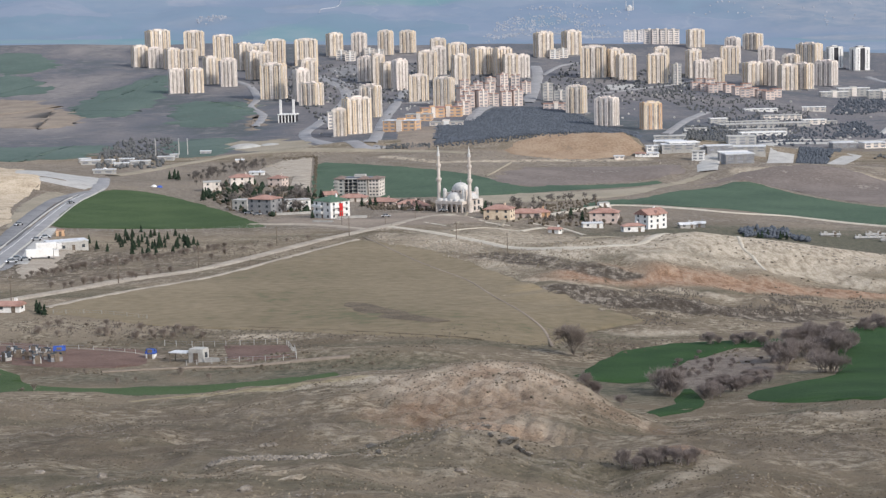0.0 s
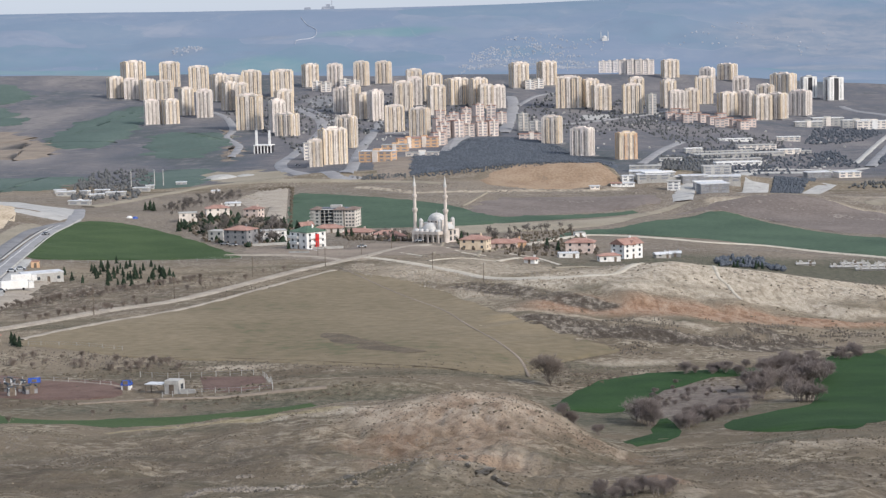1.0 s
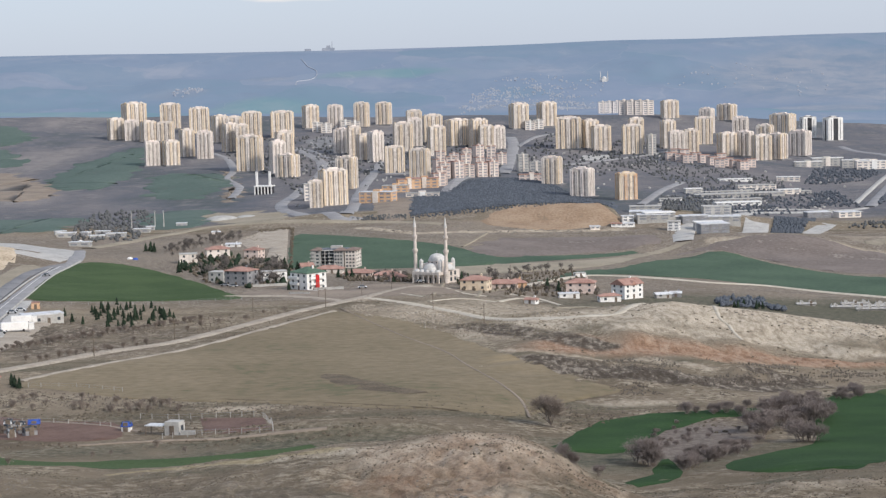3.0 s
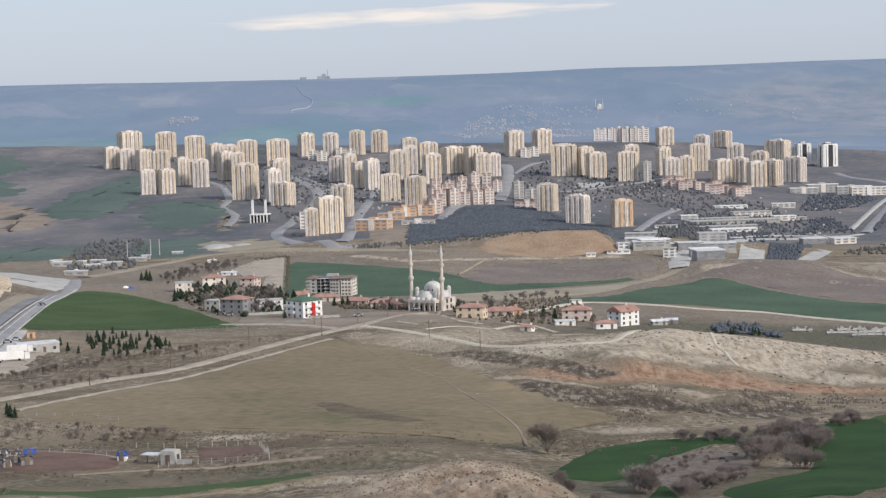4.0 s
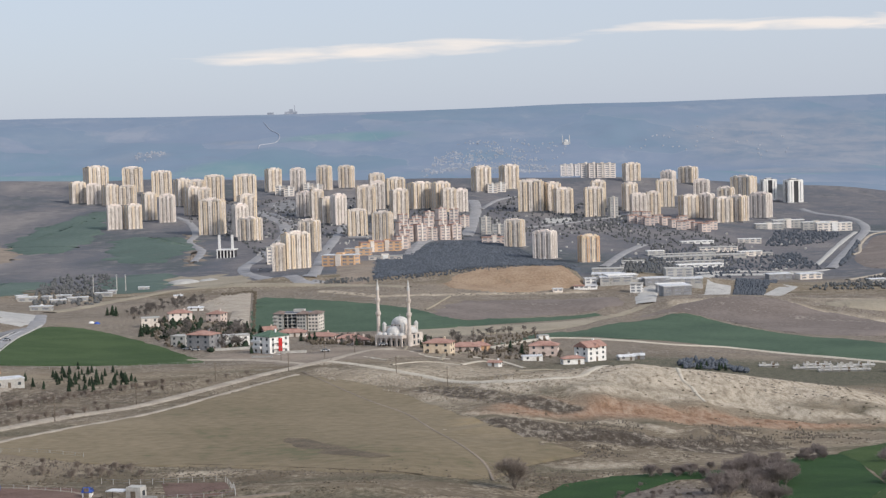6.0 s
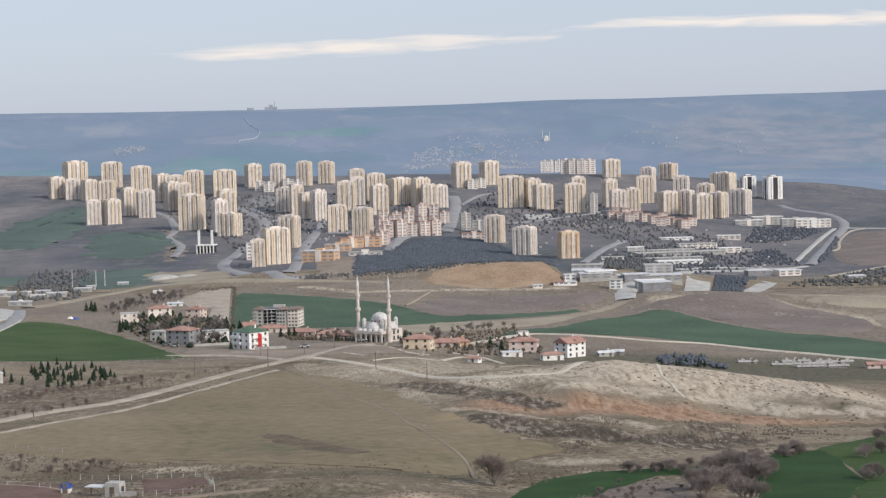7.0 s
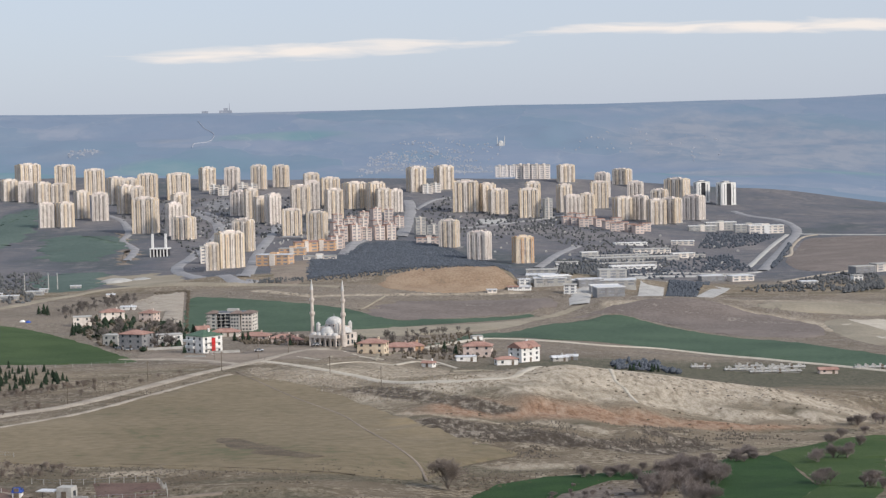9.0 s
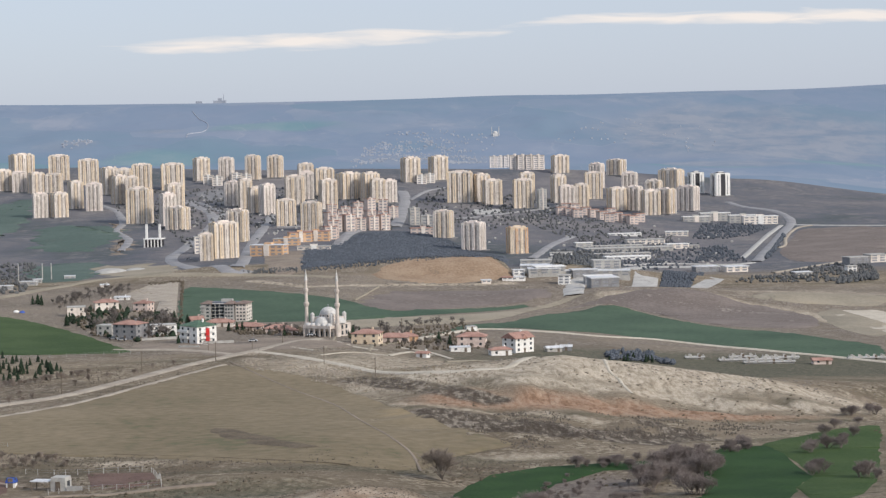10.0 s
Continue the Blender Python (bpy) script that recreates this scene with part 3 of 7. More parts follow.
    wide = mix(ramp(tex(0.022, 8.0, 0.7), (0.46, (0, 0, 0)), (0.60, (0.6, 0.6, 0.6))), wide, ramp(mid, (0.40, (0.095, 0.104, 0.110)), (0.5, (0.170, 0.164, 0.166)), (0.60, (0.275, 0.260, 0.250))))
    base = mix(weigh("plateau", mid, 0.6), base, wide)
    base = mix(ramp(size.outputs[0], (0.0, (0.25, 0.25, 0.25)), (0.012, (0, 0, 0))), base, ramp(fine, (0.4, (0.22, 0.19, 0.15)), (0.6, (0.40, 0.355, 0.295))))
    base = mix(ramp(speck, (0.57, (0, 0, 0)), (0.64, (0.7, 0.7, 0.7))), base, ramp(patch, (0.4, (0.075, 0.062, 0.048)), (0.6, (0.105, 0.09, 0.070))))
    l.new(base, bsdf.inputs["Base Color"])
    b = n.new("ShaderNodeBump")
    b.inputs["Strength"].default_value, b.inputs["Distance"].default_value = 1.0, 1.0
    l.new(fine, b.inputs["Height"])
    l.new(b.outputs[0], bsdf.inputs["Normal"])
    return m


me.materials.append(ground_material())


def hill_material():
    """The far hills, with kilometres of haze put in as a blue glow and bluish base colours."""
    m = bpy.data.materials.new("far_hills")
    m.use_nodes = True
    n, l = m.node_tree.nodes, m.node_tree.links
    bsdf = n["Principled BSDF"]
    bsdf.inputs["Roughness"].default_value, bsdf.inputs["Specular IOR Level"].default_value = 1.0, 0.0
    geo = n.new("ShaderNodeNewGeometry")

    def placed(scale, turn):
        mp = n.new("ShaderNodeMapping")
        mp.inputs["Scale"].default_value, mp.inputs["Rotation"].default_value = scale, (0, 0, turn)
        l.new(geo.outputs["Position"], mp.inputs[0])
        return mp.outputs[0]

    def tex(scale, turn, detail, rough=0.6):
        t = n.new("ShaderNodeTexNoise")
        t.inputs["Scale"].default_value, t.inputs["Detail"].default_value, t.inputs["Roughness"].default_value = 1.0, detail, rough
        l.new(placed(scale, turn), t.inputs["Vector"])
        return t

    def ramp(src, *stops):
        r = n.new("ShaderNodeValToRGB")
        e = r.color_ramp.elements
        e[0].position, e[0].color = stops[0][0], (*stops[0][1], 1)
        e[1].position, e[1].color = stops[-1][0], (*stops[-1][1], 1)
        for p, c in stops[1:-1]:
            e.new(p).color = (*c, 1)
        l.new(src, r.inputs[0])
        return r.outputs[0]

    def mix(fac, a, b):
        x = n.new("ShaderNodeMixRGB")
        l.new(fac, x.inputs[0])
        l.new(a, x.inputs[1])
        l.new(b, x.inputs[2])
        return x.outputs[0]

    def weigh(name, noise_out, spread=0.35):
        a, k, r = n.new("ShaderNodeAttribute"), n.new("ShaderNodeMath"), n.new("ShaderNodeMapRange")
        a.attribute_name = name
        k.operation = "ADD"
        l.new(a.outputs["Fac"], k.inputs[0])
        l.new(noise_out, k.inputs[1])
        r.inputs["From Min"].default_value, r.inputs["From Max"].default_value = 1.0 - spread / 2, 1.0 + spread / 2
        l.new(k.outputs[0], r.inputs["Value"])
        return r.outputs[0]

    # fields as uneven cells, their borders bent by noise
    bend = tex((0.006, 0.004, 0.004), 0.2, 3.0)
    push, add = n.new("ShaderNodeVectorMath"), n.new("ShaderNodeVectorMath")
    push.operation, push.inputs[3].default_value = "SCALE", 0.7
    l.new(bend.outputs["Color"], push.inputs[0])
    l.new(placed((0.0030, 0.0036, 0.0), 0.12), add.inputs[0])
    l.new(push.outputs[0], add.inputs[1])
    cells, rims = n.new("ShaderNodeTexVoronoi"), n.new("ShaderNodeTexVoronoi")
    rims.feature = "DISTANCE_TO_EDGE"
    for v in (cells, rims):
        v.inputs["Scale"].default_value = 1.0
        l.new(add.outputs[0], v.inputs["Vector"])
    parts = n.new("ShaderNodeSeparateColor")
    l.new(cells.outputs["Color"], parts.inputs[0])
    veins, broad, grain = tex((0.0052, 0.0040, 0.008), 0.4, 12.0, 0.68).outputs["Fac"], tex((0.0016, 0.0022, 0.002), -0.3, 4.0).outputs["Fac"], tex((0.012, 0.011, 0.012), 0.1, 10.0, 0.66).outputs["Fac"]
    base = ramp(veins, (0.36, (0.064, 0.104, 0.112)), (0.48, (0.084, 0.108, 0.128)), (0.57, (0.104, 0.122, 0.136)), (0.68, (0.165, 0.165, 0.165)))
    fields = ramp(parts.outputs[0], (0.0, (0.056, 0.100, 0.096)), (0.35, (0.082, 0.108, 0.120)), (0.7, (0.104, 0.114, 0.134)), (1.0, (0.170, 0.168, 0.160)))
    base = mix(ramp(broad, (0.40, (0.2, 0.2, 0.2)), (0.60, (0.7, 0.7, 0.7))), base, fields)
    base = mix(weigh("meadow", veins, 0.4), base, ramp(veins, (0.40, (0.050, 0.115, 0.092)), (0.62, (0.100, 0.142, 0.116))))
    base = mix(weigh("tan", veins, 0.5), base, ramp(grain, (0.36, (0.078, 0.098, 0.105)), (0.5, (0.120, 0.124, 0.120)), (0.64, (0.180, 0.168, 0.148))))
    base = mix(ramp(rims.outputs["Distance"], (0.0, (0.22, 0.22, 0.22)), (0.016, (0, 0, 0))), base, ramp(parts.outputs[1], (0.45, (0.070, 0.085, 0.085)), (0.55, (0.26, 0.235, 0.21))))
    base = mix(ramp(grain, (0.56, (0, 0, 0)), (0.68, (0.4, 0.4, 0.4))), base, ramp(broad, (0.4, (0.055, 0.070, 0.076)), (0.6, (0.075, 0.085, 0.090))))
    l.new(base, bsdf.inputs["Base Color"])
    # painted haze: the hillside itself emits a faint blue
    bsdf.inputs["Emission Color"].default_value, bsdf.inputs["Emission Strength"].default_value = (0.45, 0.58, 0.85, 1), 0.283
    return m


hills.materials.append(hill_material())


# ---- fields, yards and roads, laid over the ground ----
sheet("field", [(-109, 484), (-82, 558), (-63, 624), (-41, 693), (-34, 703), (-28, 695), (-18, 680), (-1, 644), (14, 580), (26, 519), (34, 490), (44, 461), (51, 448), (43, 438), (34, 424), (25, 399), (19, 394), (9, 396), (-6, 402), (-25, 413), (-46, 428), (-71, 441), (-95, 464)], "fallow", "olive-brown fallow field on a gentle rise", "field", lift=0.29, ragged=1.2, cell=11)
sheet("field", [(-28, 484), (-23, 480), (-13, 458), (0, 426), (-6, 425), (-15, 442), (-24, 465)], "scarp", "dark eroded scarp in the fallow field", "field", lift=0.42, edge=0.3, ragged=2.4, cell=10)
sheet("field", [(-172, 778), (-185, 847), (-192, 923), (-191, 965), (-184, 989), (-172, 995), (-152, 970), (-131, 930), (-107, 874), (-79, 789), (-96, 785), (-126, 782), (-156, 769)], "crop_young", "young green wheat on a low hill", "field", lift=0.40, ragged=1.2, cell=19)
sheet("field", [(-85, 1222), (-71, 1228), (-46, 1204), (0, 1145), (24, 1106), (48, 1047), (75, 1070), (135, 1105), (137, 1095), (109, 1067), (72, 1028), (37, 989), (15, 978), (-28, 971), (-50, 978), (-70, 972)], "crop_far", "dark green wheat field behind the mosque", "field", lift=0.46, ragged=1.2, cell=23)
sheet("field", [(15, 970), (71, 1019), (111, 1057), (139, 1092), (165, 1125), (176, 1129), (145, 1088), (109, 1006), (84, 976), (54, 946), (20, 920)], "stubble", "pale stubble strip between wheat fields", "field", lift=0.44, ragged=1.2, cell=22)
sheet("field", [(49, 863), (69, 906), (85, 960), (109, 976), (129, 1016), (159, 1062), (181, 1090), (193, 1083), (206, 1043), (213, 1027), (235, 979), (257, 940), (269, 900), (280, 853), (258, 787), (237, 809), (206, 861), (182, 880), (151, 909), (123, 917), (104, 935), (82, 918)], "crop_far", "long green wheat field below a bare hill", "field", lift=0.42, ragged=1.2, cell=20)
sheet("field", [(26, 351), (33, 378), (40, 398), (52, 409), (68, 411), (83, 409), (80, 396), (66, 397), (56, 384), (50, 373), (43, 345), (34, 341), (28, 345)], "crop_bright", "bright green winter wheat in the valley bottom", "field", lift=0.26, ragged=1.2, cell=8)
sheet("field", [(34, 295), (40, 307), (45, 329), (46, 328), (45, 305), (40, 290), (35, 284)], "crop_bright", "small green wedge beside the gully", "field", lift=0.24, ragged=1.2, cell=6)
sheet("field", [(54, 310), (59, 321), (68, 332), (77, 341), (81, 364), (93, 405), (94, 421), (113, 434), (110, 395), (105, 366), (97, 347), (70, 277), (63, 280), (56, 290), (53, 298)], "crop_bright", "bright green winter wheat beside the hedge", "field", lift=0.25, ragged=1.2, cell=7)
sheet("field", [(113, 435), (133, 460), (158, 483), (135, 412), (112, 344), (94, 314), (96, 343), (105, 366), (111, 395)], "crop_light", "yellow-green young crop with scattered bushes", "field", lift=0.26, ragged=1.2, cell=8)
sheet("field", [(-98, 372), (-88, 360), (-82, 342), (-70, 337), (-57, 342), (-42, 347), (-32, 350), (-22, 356), (-19, 345), (-24, 318), (-30, 292), (-40, 290), (-51, 289), (-62, 288), (-72, 288), (-82, 300)], "crop_young", "narrow green strip behind a grazed crest", "field", lift=0.24, ragged=1.2, cell=7)
sheet("field", [(-107, 421), (-90, 409), (-69, 398), (-66, 374), (-80, 372), (-98, 386)], "red_soil", "reddish tilled garden plot", "field", lift=0.26, ragged=1.2, cell=8)
sheet("field", [(-51, 403), (-36, 399), (-31, 368), (-46, 373)], "red_soil", "reddish fenced vegetable plot", "field", rounded=False, lift=0.26, cell=8)
sheet("field", [(50, 1272), (52, 1304), (69, 1321), (94, 1325), (137, 1328), (147, 1316), (149, 1300), (120, 1279), (86, 1261)], "orange_soil", "orange freshly cut embankment", "field", lift=0.6, ragged=4.0, cell=14)
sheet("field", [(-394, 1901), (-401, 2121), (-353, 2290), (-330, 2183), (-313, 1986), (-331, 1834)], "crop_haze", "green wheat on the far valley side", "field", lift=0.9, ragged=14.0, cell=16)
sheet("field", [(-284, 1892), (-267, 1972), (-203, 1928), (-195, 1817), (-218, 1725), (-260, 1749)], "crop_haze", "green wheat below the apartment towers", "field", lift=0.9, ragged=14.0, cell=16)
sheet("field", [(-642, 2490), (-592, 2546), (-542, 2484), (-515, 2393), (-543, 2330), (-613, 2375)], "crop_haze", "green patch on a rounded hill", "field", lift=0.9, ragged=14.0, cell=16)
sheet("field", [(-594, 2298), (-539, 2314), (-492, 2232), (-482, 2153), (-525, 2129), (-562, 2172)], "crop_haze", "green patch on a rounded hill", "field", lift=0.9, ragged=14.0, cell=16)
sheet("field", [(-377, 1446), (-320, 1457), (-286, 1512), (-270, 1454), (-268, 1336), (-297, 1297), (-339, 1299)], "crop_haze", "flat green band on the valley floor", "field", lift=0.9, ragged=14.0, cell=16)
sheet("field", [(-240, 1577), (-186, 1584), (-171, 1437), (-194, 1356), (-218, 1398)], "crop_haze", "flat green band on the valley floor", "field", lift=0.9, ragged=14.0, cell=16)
sheet("field", [(-538, 2077), (-471, 2069), (-375, 1850), (-374, 1711), (-428, 1732), (-460, 1769)], "bare_soil", "tan bare soil on the far valley side", "field", lift=0.7, ragged=14.0, cell=40)
sheet("field", [(-122, 1198), (-112, 1304), (-94, 1299), (-73, 978), (-86, 993), (-93, 1120), (-101, 1088)], "dirt", "grey bare plot beside a hedge line", "field", rounded=False, lift=0.48, cell=25)
sheet("field", [(-213, 1990), (-188, 1868), (-172, 1756), (-177, 1670), (-190, 1713), (-190, 1816)], "bare_soil", "grey bare slope by the estate road", "field", lift=0.8, ragged=14.0, cell=40)
sheet("field", [(553, 1928), (498, 1796), (439, 1622), (431, 1506), (505, 1539), (633, 1864)], "mauve_soil", "dark ploughed land on the plateau", "field", lift=0.8, ragged=1.2, cell=37)
sheet("field", [(-319, 1220), (-294, 1212), (-278, 1189), (-221, 976), (-221, 959), (-216, 899), (-208, 851), (-196, 805), (-193, 771), (-194, 738)], "sand", "sandy cutting beside the highway", "field", lift=0.42, ragged=1.2, cell=21)
sheet("field", [(-82, 820), (-70, 835), (-60, 838), (-37, 816), (-22, 846), (5, 829), (22, 785), (4, 774), (-20, 769), (-34, 743), (-55, 776)], "bare_soil", "pale trodden yards round the houses", "field", lift=0.38, ragged=1.2, cell=17)
sheet("field", [(-201, 823), (-212, 899), (-214, 955), (-201, 953), (-202, 923), (-197, 855), (-187, 781), (-184, 748)], "stubble", "grey graded slope of the road works", "field", lift=0.40, ragged=1.2, cell=19)
sheet("field", [(154, 1087), (195, 1116), (234, 1131), (267, 1114), (295, 1079), (300, 1031), (277, 968), (238, 993), (210, 1048), (187, 1093)], "mauve_soil", "mauve-grey bare face of a rounded hill", "field", lift=0.6, ragged=1.2, cell=23)
sheet("field", [(285, 1125), (312, 1142), (375, 1142), (359, 1096), (329, 1099), (302, 1106)], "stubble", "pale stubble on the plain", "field", lift=0.6, ragged=1.2, cell=24)
sheet("field", [(-291, 1202), (-267, 1195), (-214, 1115), (-194, 999), (-197, 977), (-222, 979)], "concrete", "pale concrete apron of the road works", "field", rounded=False, lift=0.46, cell=23)
sheet("field", [(-159, 608), (-164, 708), (-160, 722), (-152, 672), (-146, 637), (-148, 609), (-148, 587)], "asphalt_mid", "paved lorry yard beside the highway", "field", lift=0.34, ragged=1.2, cell=14)
sheet("field", [(207, 1152), (244, 1314), (283, 1405), (226, 1153)], "concrete", "pale paved yard of the industrial park", "field", rounded=False, lift=0.51, cell=27)
sheet("field", [(276, 1268), (302, 1317), (311, 1308), (283, 1252)], "concrete", "pale paved yard of the industrial park", "field", rounded=False, lift=0.52, cell=28)
sheet("field", [(191, 2073), (202, 2137), (234, 2142), (232, 2093), (209, 2064)], "concrete", "pale paved parking court", "field", rounded=False, lift=0.75, cell=40)
sheet("field", [(-149, 2351), (-115, 2409), (-96, 2302), (-122, 2246)], "asphalt_mid", "paved court between towers", "field", rounded=False, lift=0.81, cell=40)
sheet("field", [(-36, 1542), (-17, 1589), (3, 1547), (-6, 1322), (-27, 1326)], "bare_soil", "bare earth court between towers", "field", lift=0.8, ragged=1.2, cell=32)
sheet("field", [(310, 1060), (330, 1078), (336, 1024), (320, 952), (299, 912), (295, 964)], "stubble", "pale worn rim of a bare hill", "field", lift=0.7, ragged=1.2, cell=22)
sheet("field", [(-180, 1512), (-163, 1552), (-114, 1501), (-100, 1339), (-164, 1431)], "stubble", "pale open yard with rubble", "field", lift=0.7, ragged=14.0, cell=32)
sheet("field", [(33, 1085), (49, 1158), (81, 1190), (116, 1222), (150, 1170), (160, 1136), (132, 1112), (90, 1090), (54, 1046)], "mauve_soil", "dark mauve slope below the orange bank", "field", lift=0.5, ragged=5.0, cell=18)
sheet("field", [(318, 1060), (352, 1075), (372, 1010), (352, 930), (318, 890), (306, 950), (322, 1000)], "chalk_dirt", "pale scraped pit at the end of a bare hill", "field", lift=0.55, ragged=5.0, cell=18)
sheet("field", [(-149.7, 619.2), (-147.2, 641.3), (-145.8, 689.2), (-138.8, 670.8), (-134.4, 610.4), (-132.8, 561.5)], "dirt", "pale eroded slope below the lorry yard", "field", lift=0.35, ragged=2.5, cell=6)
ribbon("track", [(-130, 494), (-112, 525), (-98, 573), (-84, 604), (-69, 646), (-50, 702), (-36, 738), (-21, 776), (-6, 818), (5, 830)], 6, "dirt", "pale dirt road along the field", lift=0.38)
ribbon("track", [(-110, 484), (-91, 529), (-79, 564), (-61, 626), (-34, 703)], 3, "dirt", "pale field-edge track", lift=0.34)
ribbon("track", [(-88, 802), (-67, 794), (-51, 780), (-32, 748)], 6, "dirt", "dirt lane past the houses", lift=0.42)
ribbon("track", [(-23, 764), (-10, 741), (4, 710), (17, 679), (24, 649), (35, 613), (45, 598), (58, 592), (73, 607), (111, 759)], 4.5, "chalk_dirt", "white chalk track over the hill", lift=0.30, edge=-0.05)
ribbon("track", [(120, 749), (101, 600), (101, 574), (100, 545)], 1.5, "chalk_dirt", "chalk path down the slope", lift=0.19, edge=-0.1)
ribbon("track", [(-32.1, 714.3), (-8.2, 609.9), (6.6, 547.0), (13.8, 492.8), (20.8, 446.0), (23.8, 421.8), (24.1, 394.3)], 0.7, "bare_soil", "faint wheel track through the field", lift=0.37, edge=0.32)
# banks of the terraced yards between the houses and the chalk hill
for k, line in enumerate(([(-4, 872), (14, 866), (22, 850), (40, 836)], [(-2, 826), (12, 812), (20, 782), (30, 770)], [(2, 800), (24, 790), (42, 822)], [(4, 735), (18, 752), (33, 743)], [(22, 842), (28, 806), (25, 762)],
                          [(33, 744), (44, 770), (53, 757)], [(12, 845), (10, 812), (6, 770)], [(40, 790), (52, 775), (60, 745)], [(56, 730), (70, 742), (84, 735)], [(-20, 800), (-10, 786), (2, 760)])):
    ribbon("bank", line, 1.5 + 0.5 * (k % 3), "chalk_dirt" if k % 2 else "stubble", "pale earth bank of a terraced yard", "bank", lift=0.3, step=4.0)
ribbon("track", [(47, 830), (68, 889), (91, 928), (121, 905), (147, 887), (175, 888), (205, 855), (224, 822), (239, 800), (259, 763)], 5, "chalk_dirt", "pale farm road below the wheat", lift=0.45)
ribbon("road", [(-167, 634), (-176, 709), (-185, 769), (-195, 849), (-201, 916), (-198, 952), (-191, 973)], 7.0, "asphalt_mid", "grey highway carriageway", lift=0.44)
ribbon("road", [(-150, 567), (-161, 649), (-168, 708), (-176, 773), (-185, 850), (-191, 916), (-192, 958), (-192, 995), (-212, 1115)], 7.6, "asphalt", "pale grey highway carriageway", lift=0.44)
ribbon("road", [(-159, 600), (-169, 673), (-172, 711), (-181, 773), (-190, 848), (-196, 918), (-195, 950)], 1.6, "asphalt_dark", "dark central barrier strip", lift=0.62, edge=0.2)
ribbon("road", [(-156, 567), (-165.5, 649), (-172.5, 708), (-180.5, 773), (-189.5, 850), (-195, 916), (-195.5, 950)], 0.7, "concrete", "pale concrete kerb of the highway", lift=0.75, edge=0.2)
ribbon("road", [(-146, 567), (-157, 649), (-164, 708), (-172, 773), (-181, 850), (-187, 916), (-188, 958), (-188, 990)], 0.6, "concrete", "pale concrete kerb of the highway", lift=0.8, edge=0.2)
ribbon("road", [(-153, 567), (-162.2, 649), (-169.2, 708), (-177.2, 773), (-186.2, 850), (-192.2, 916), (-193.2, 958)], 0.25, "white", "worn white lane line of the highway", lift=0.50, edge=0.46)
ribbon("road", [(-145, 606), (-150, 637), (-157, 676), (-161, 708), (-169, 763)], 5, "concrete", "pale slip road to the yard", lift=0.38)
ribbon("road", [(-53, 1339), (-53, 1681), (-46, 1878), (-38, 2077), (-29, 2207)], 11, "asphalt", "pale estate boulevard", lift=0.83)
ribbon("road", [(-45, 1327), (-59, 1325), (-94, 1448), (-114, 1529), (-122, 1612), (-117, 1685), (-108, 1808), (-102, 1944), (-110, 2075), (-128, 2163), (-148, 2237)], 12, "asphalt", "curving estate boulevard", lift=0.79)
ribbon("road", [(-107, 2039), (-91, 2087), (-79, 2143)], 9, "asphalt", "estate side road", lift=0.92)
ribbon("road", [(-248, 2199), (-224, 2126), (-203, 1989), (-201, 1899), (-180, 1812), (-178, 1708)], 9, "asphalt", "estate side road", lift=0.87)
ribbon("road", [(94, 1888), (109, 2052), (126, 2268), (129, 2377)], 14, "asphalt", "wide estate road", lift=0.95)
ribbon("road", [(27, 1649), (41, 1789), (60, 1854), (92, 1901)], 12, "asphalt", "estate side road", lift=0.81)
ribbon("road", [(195, 1541), (233, 1693), (269, 1795)], 9, "asphalt", "road past the campus", lift=0.76)
ribbon("road", [(170, 1130), (192, 1264), (203, 1290), (217, 1307), (265, 1433), (308, 1464), (371, 1479)], 14, "concrete", "pale access road of the industrial park", lift=0.63)
ribbon("road", [(392, 1528), (444, 1684), (508, 1871), (561, 2026), (586, 2134), (593, 2226), (572, 2294), (569, 2364)], 11, "asphalt", "wide road up to the plateau", lift=0.90)
ribbon("road", [(556, 1997), (599, 1955), (650, 1915)], 6, "concrete", "straight road on the plateau", lift=0.87)
ribbon("track", [(454, 1688), (470, 1720), (499, 1822), (544, 1943), (571, 1977)], 4, "dirt", "curving dirt track on the plateau", lift=0.82)
ribbon("road", [(391, 1575), (447, 1740), (496, 1878), (541, 1996)], 6, "concrete", "pale second carriageway up to the plateau", lift=0.81)
ribbon("road", [(157, 1994), (192, 2026), (229, 2069), (268, 2112), (314, 2193), (342, 2276)], 6, "asphalt", "pale road below the towers", lift=0.93)
ribbon("road", [(30, 1666), (41, 1805), (54, 1848), (83, 1881)], 7, "asphalt", "service road beside the pines", lift=0.81)
ribbon("road", [(-158, 2264), (-131, 2218), (-98, 2099)], 7, "asphalt", "estate side road", lift=0.96)
ribbon("road", [(131, 2252), (162, 2388), (193, 2448)], 6, "asphalt", "estate side road", lift=1.03)
ribbon("road", [(-32, 1890), (4, 1893), (28, 1919)], 5, "asphalt", "estate side road", lift=0.85)
ribbon("road", [(261, 1464), (312, 1503), (359, 1494), (386, 1515)], 7, "concrete", "pale road past the campus halls", lift=0.69)
ribbon("track", [(503, 1540), (457, 1490), (412, 1440), (370, 1389)], 5, "dirt", "dirt road on the plain", lift=0.68)
ribbon("track", [(28, 1107), (38, 1154), (48, 1216)], 1.6, "stubble", "pale track up the bank", lift=0.57)
ribbon("track", [(-69, 439), (-51, 434), (-37, 426), (-22, 416), (-9, 407), (8, 397)], 0.7, "scarp", "dark bank at the field foot", lift=0.3, edge=0.2)
ribbon("track", [(-212, 1144), (-200, 1205), (-186, 1299), (-159, 1348), (-119, 1339), (-75, 1318), (-33, 1308), (20, 1268)], 10, "stubble", "bare earth track across the slope", lift=0.61)
